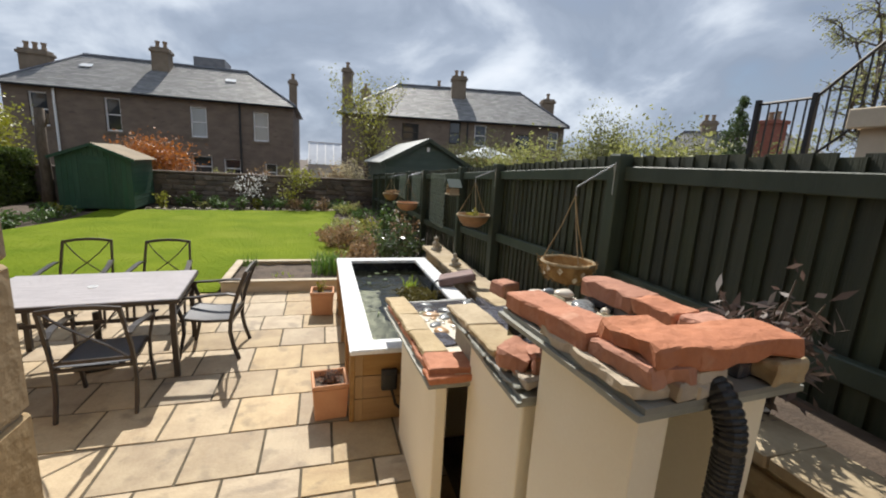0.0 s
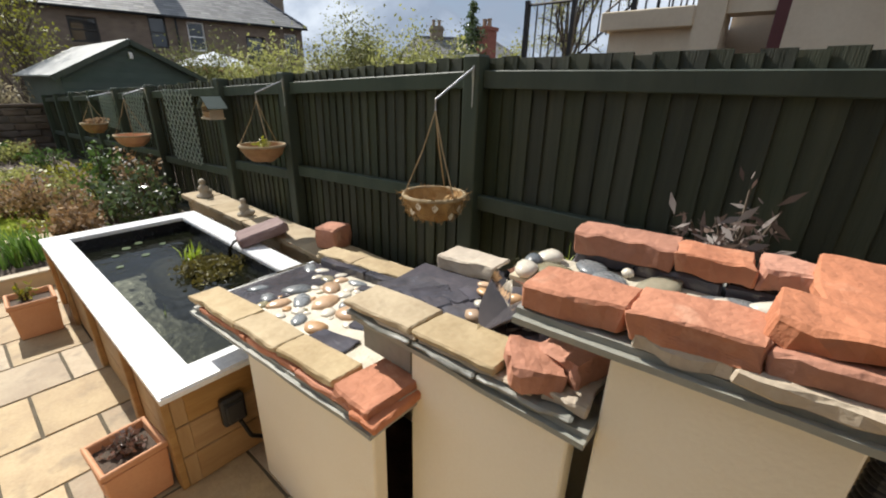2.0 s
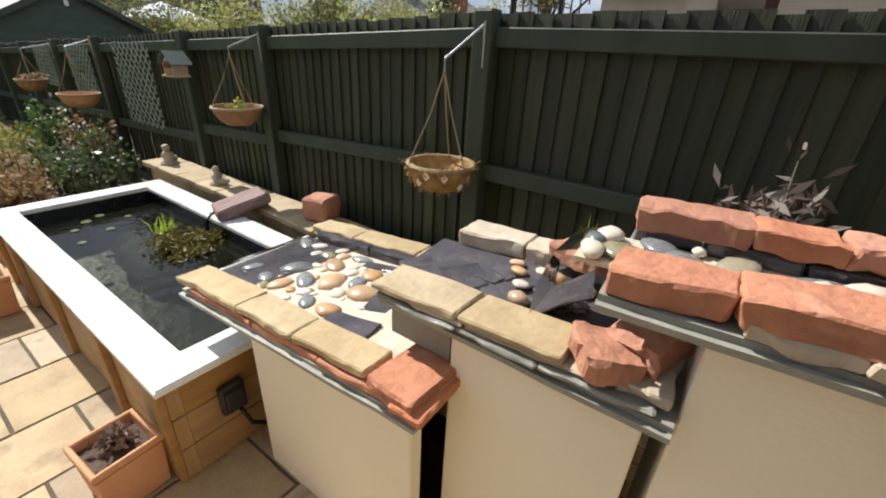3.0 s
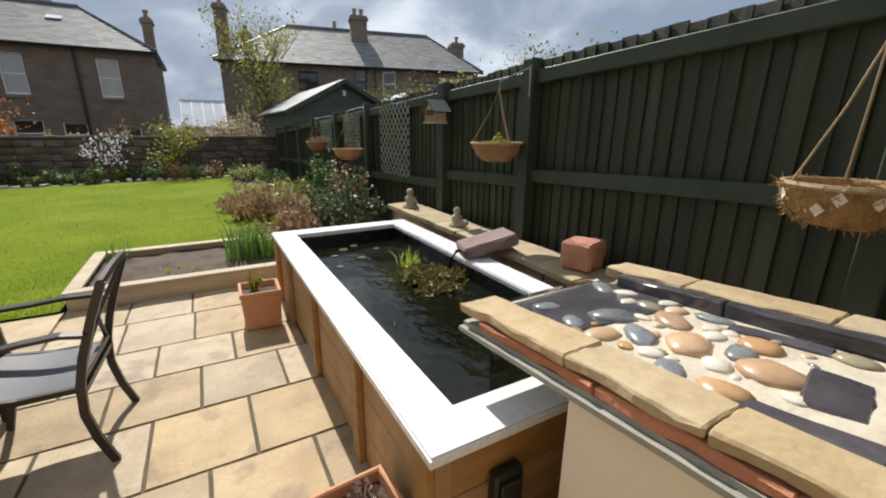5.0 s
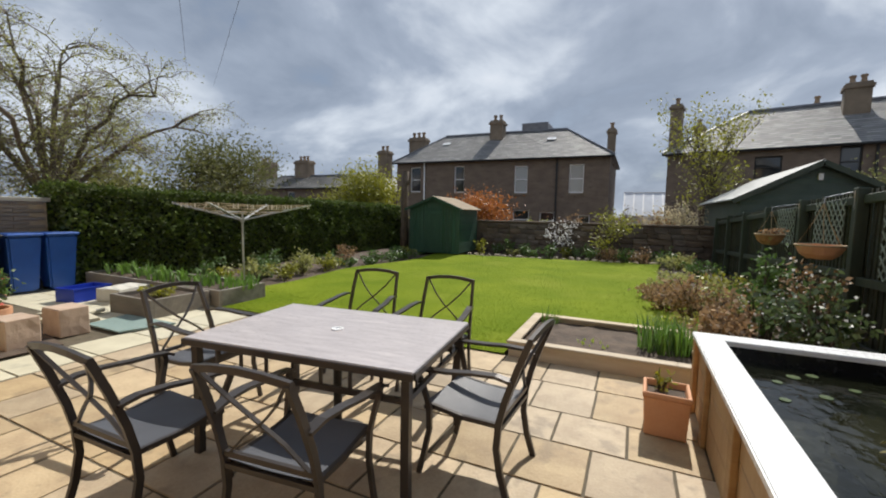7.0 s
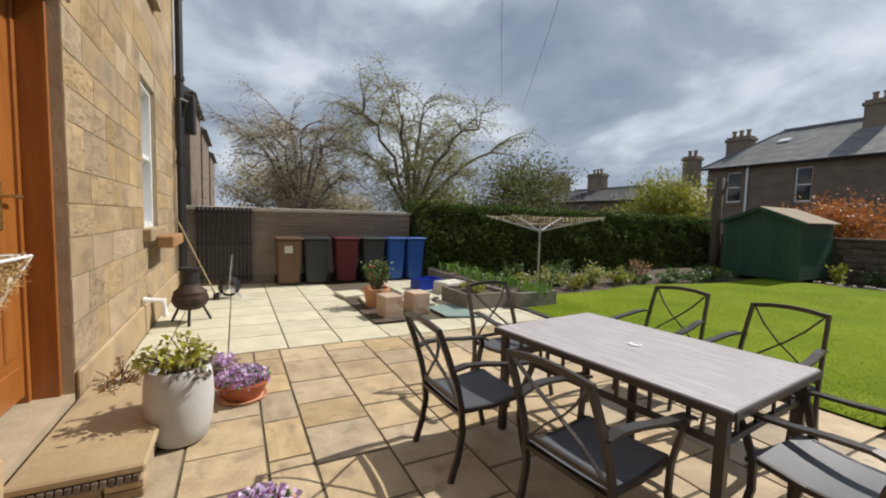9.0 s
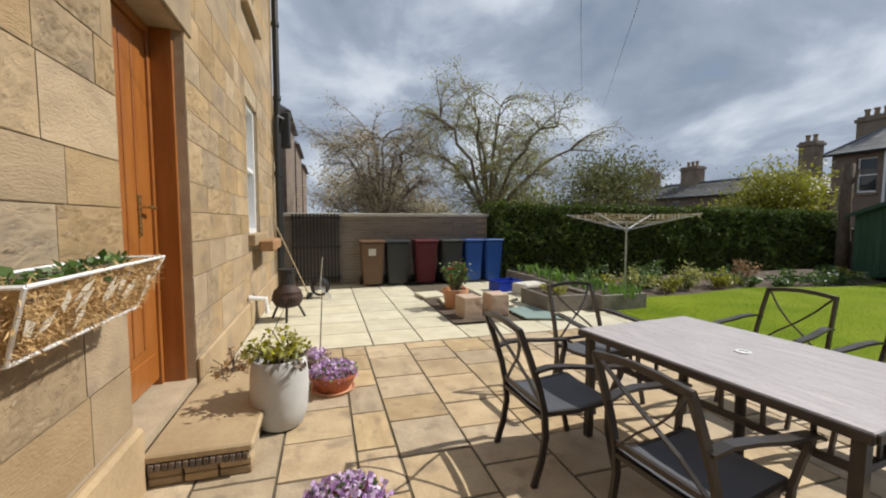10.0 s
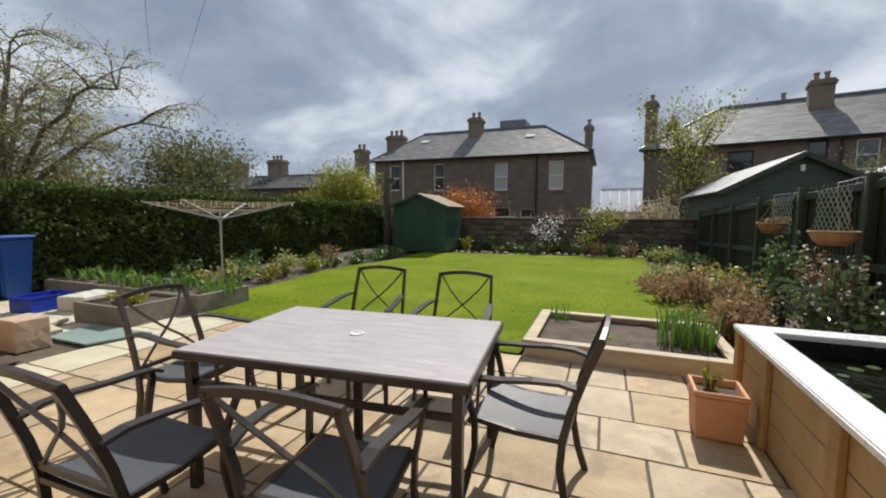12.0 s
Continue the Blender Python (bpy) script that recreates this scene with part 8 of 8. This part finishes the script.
# terrace beyond the west wall, its side just seen past the house corner
te = thing("terrace_house", Matrix.Translation((0, 0, 0)), "dark sandstone terrace beyond the side gate", "house", kind="structure")
for i, (x, w) in enumerate(((-16, 5), (-22, 5.5), (-29, 6))):
    part("wall", box(B(), x - w, -4, -.5, x, 3.1, 5.6 - i * .2), M["brownstone"], te)
    bm = B(); a = [bm.verts.new(p) for p in ((x - w, -4.2, 5.6 - i * .2), (x, -4.2, 5.6 - i * .2), (x, 3.3, 5.6 - i * .2), (x - w, 3.3, 5.6 - i * .2), (x - w, -.5, 7.6 - i * .2), (x, -.5, 7.6 - i * .2))]
    for f in ((0, 1, 5, 4), (2, 3, 4, 5), (1, 2, 5), (3, 0, 4), (3, 2, 1, 0)):
        bm.faces.new([a[j] for j in f])
    part("roof", bm, M["slate"], te)
    part("chimney", box(B(), x - .9, -1, 6.8 - i * .2, x - .1, .2, 8.8 - i * .2), M["chimney"], te)
stack = thing("brick_chimney", Matrix.Translation((24.0, 19.5, -.3)), "red brick chimney stack rising beyond the bushes", "chimney")
part("shaft", box(B(), -.45, -.45, 0, .45, .45, 5.4, .01), M["brick"], stack)
part("cap", box(B(), -.52, -.52, 5.401, .52, .52, 5.6, .01), M["brick"], stack)
for k in (-.17, .17):
    bm = B(); lathe(bm, [(.14, 5.601), (.12, 5.95), (.15, 5.97), (.15, 6.05), (.10, 6.05)], 10, (0, k, 0)); part("chimney_pot", bm, M["clay"], stack)
far_house("villa", 0, 9, 6, 3.6, 5.3, 1.5, 1.5, [(2, 2.8, 1.5, 3, 2)], [(3.0, 3, 4.6, .9, .8, 1.5, 2)],
          Matrix.Translation((23, 26, 0)) @ Matrix.Rotation(radians(-40), 4, "Z"), "distant slate-roofed house behind the bushes")
# overhead cables to the house
bm = B(); tube(bm, [(7.7, .2, 4.35), (.6, 4.5, 5.6), (-9, 11.0, 6.6), (-23, 20.6, 8.8)], .006, 4); tagged(part("cable", bm, M["black"]), "thin black overhead cable", "cable")
bm = B(); tube(bm, [(7.7, 1.5, 4.35), (1.5, 5.2, 5.6), (-8, 11.9, 6.7), (-23, 22.2, 8.9)], .006, 4); tagged(part("cable", bm, M["black"]), "thin black overhead cable", "cable")

# ---- paving slabs ----
def slab_mesh(mat, th, seed, nx=4, ny=4):
    bm = B()
    vv = [[bm.verts.new((i / nx - .5, j / ny - .5, th + .0035 * noise.noise((i * 1.1 + seed * 7, j * 1.1, seed)))) for i in range(nx + 1)] for j in range(ny + 1)]
    for j in range(ny):
        for i in range(nx):
            bm.faces.new((vv[j][i], vv[j][i + 1], vv[j + 1][i + 1], vv[j + 1][i]))
    edge = [vv[0][i] for i in range(nx + 1)] + [vv[j][nx] for j in range(1, ny + 1)] + [vv[ny][i] for i in range(nx - 1, -1, -1)] + [vv[j][0] for j in range(ny - 1, 0, -1)]
    low = [bm.verts.new((v.co.x * 1.0, v.co.y * 1.0, -.02)) for v in edge]
    for v in edge:
        v.co.z -= .005; v.co.x *= .992; v.co.y *= .992
        v.co.x += .006 * noise.noise((v.co.x * 9, v.co.y * 9, seed)); v.co.y += .006 * noise.noise((v.co.y * 9, v.co.x * 9, seed + 4))
    for k in range(len(edge)):
        j = (k + 1) % len(edge)
        bm.faces.new((low[k], low[j], edge[j], edge[k]))
    me = bpy.data.meshes.new("slab"); bm.to_mesh(me); bm.free(); me.materials.append(mat)
    return me


slabs = [slab_mesh(M["riven"], .0, s) for s in range(6)]
rng = random.Random(23)
rows_y = [8.79, 8.28, 7.74, 7.29, 6.81, 6.29, 5.82, 5.35, 4.88, 4.62, 4.16, 3.72, 3.46]
starts = [.55, .10, .35, .14, .38, .17, -.07, .18, .45, .30, .12, .4]
for ya, yb, s0 in zip(rows_y, rows_y[1:], starts):
    xs = [1.86] + sorted({round(s0 + .47 * i + (rng.choice((0, 0, .06, -.05)) if s0 + .47 * i < -.9 else 0), 3) for i in range(-10, 4) if -3.85 < s0 + .47 * i < 1.7}, reverse=True) + [-4.08]
    for a, b in zip(xs, xs[1:]):
        if a - b < .05 or (b < -.2 and ya < 3.5):
            continue
        piece("slab", rng.choice(slabs), patio, Matrix.Translation(((a + b) / 2, (ya + yb) / 2, rng.uniform(-.002, .002))) @ Matrix.Diagonal((a - b - .016, ya - yb - .016, 1, 1)) @ Matrix.Rotation(math.pi * rng.randint(0, 1), 4, "Z"))
pslabs = [slab_mesh(M["pale"], .0, s + 20) for s in range(3)]
for i in range(8):
    for j in range(10):
        x1, y0 = -4.10 - i * .61, 3.155 + j * .61
        if i > 0 and 6.1 < y0 < 6.9:
            continue
        ya, yb = max(y0, WY + .035), y0 + .61
        piece("slab", pslabs[(i * 3 + j) % 3], pale_patio, Matrix.Translation((x1 - .305, (ya + yb) / 2, 0)) @ Matrix.Diagonal((.596, yb - ya - .014, 1, 1)))
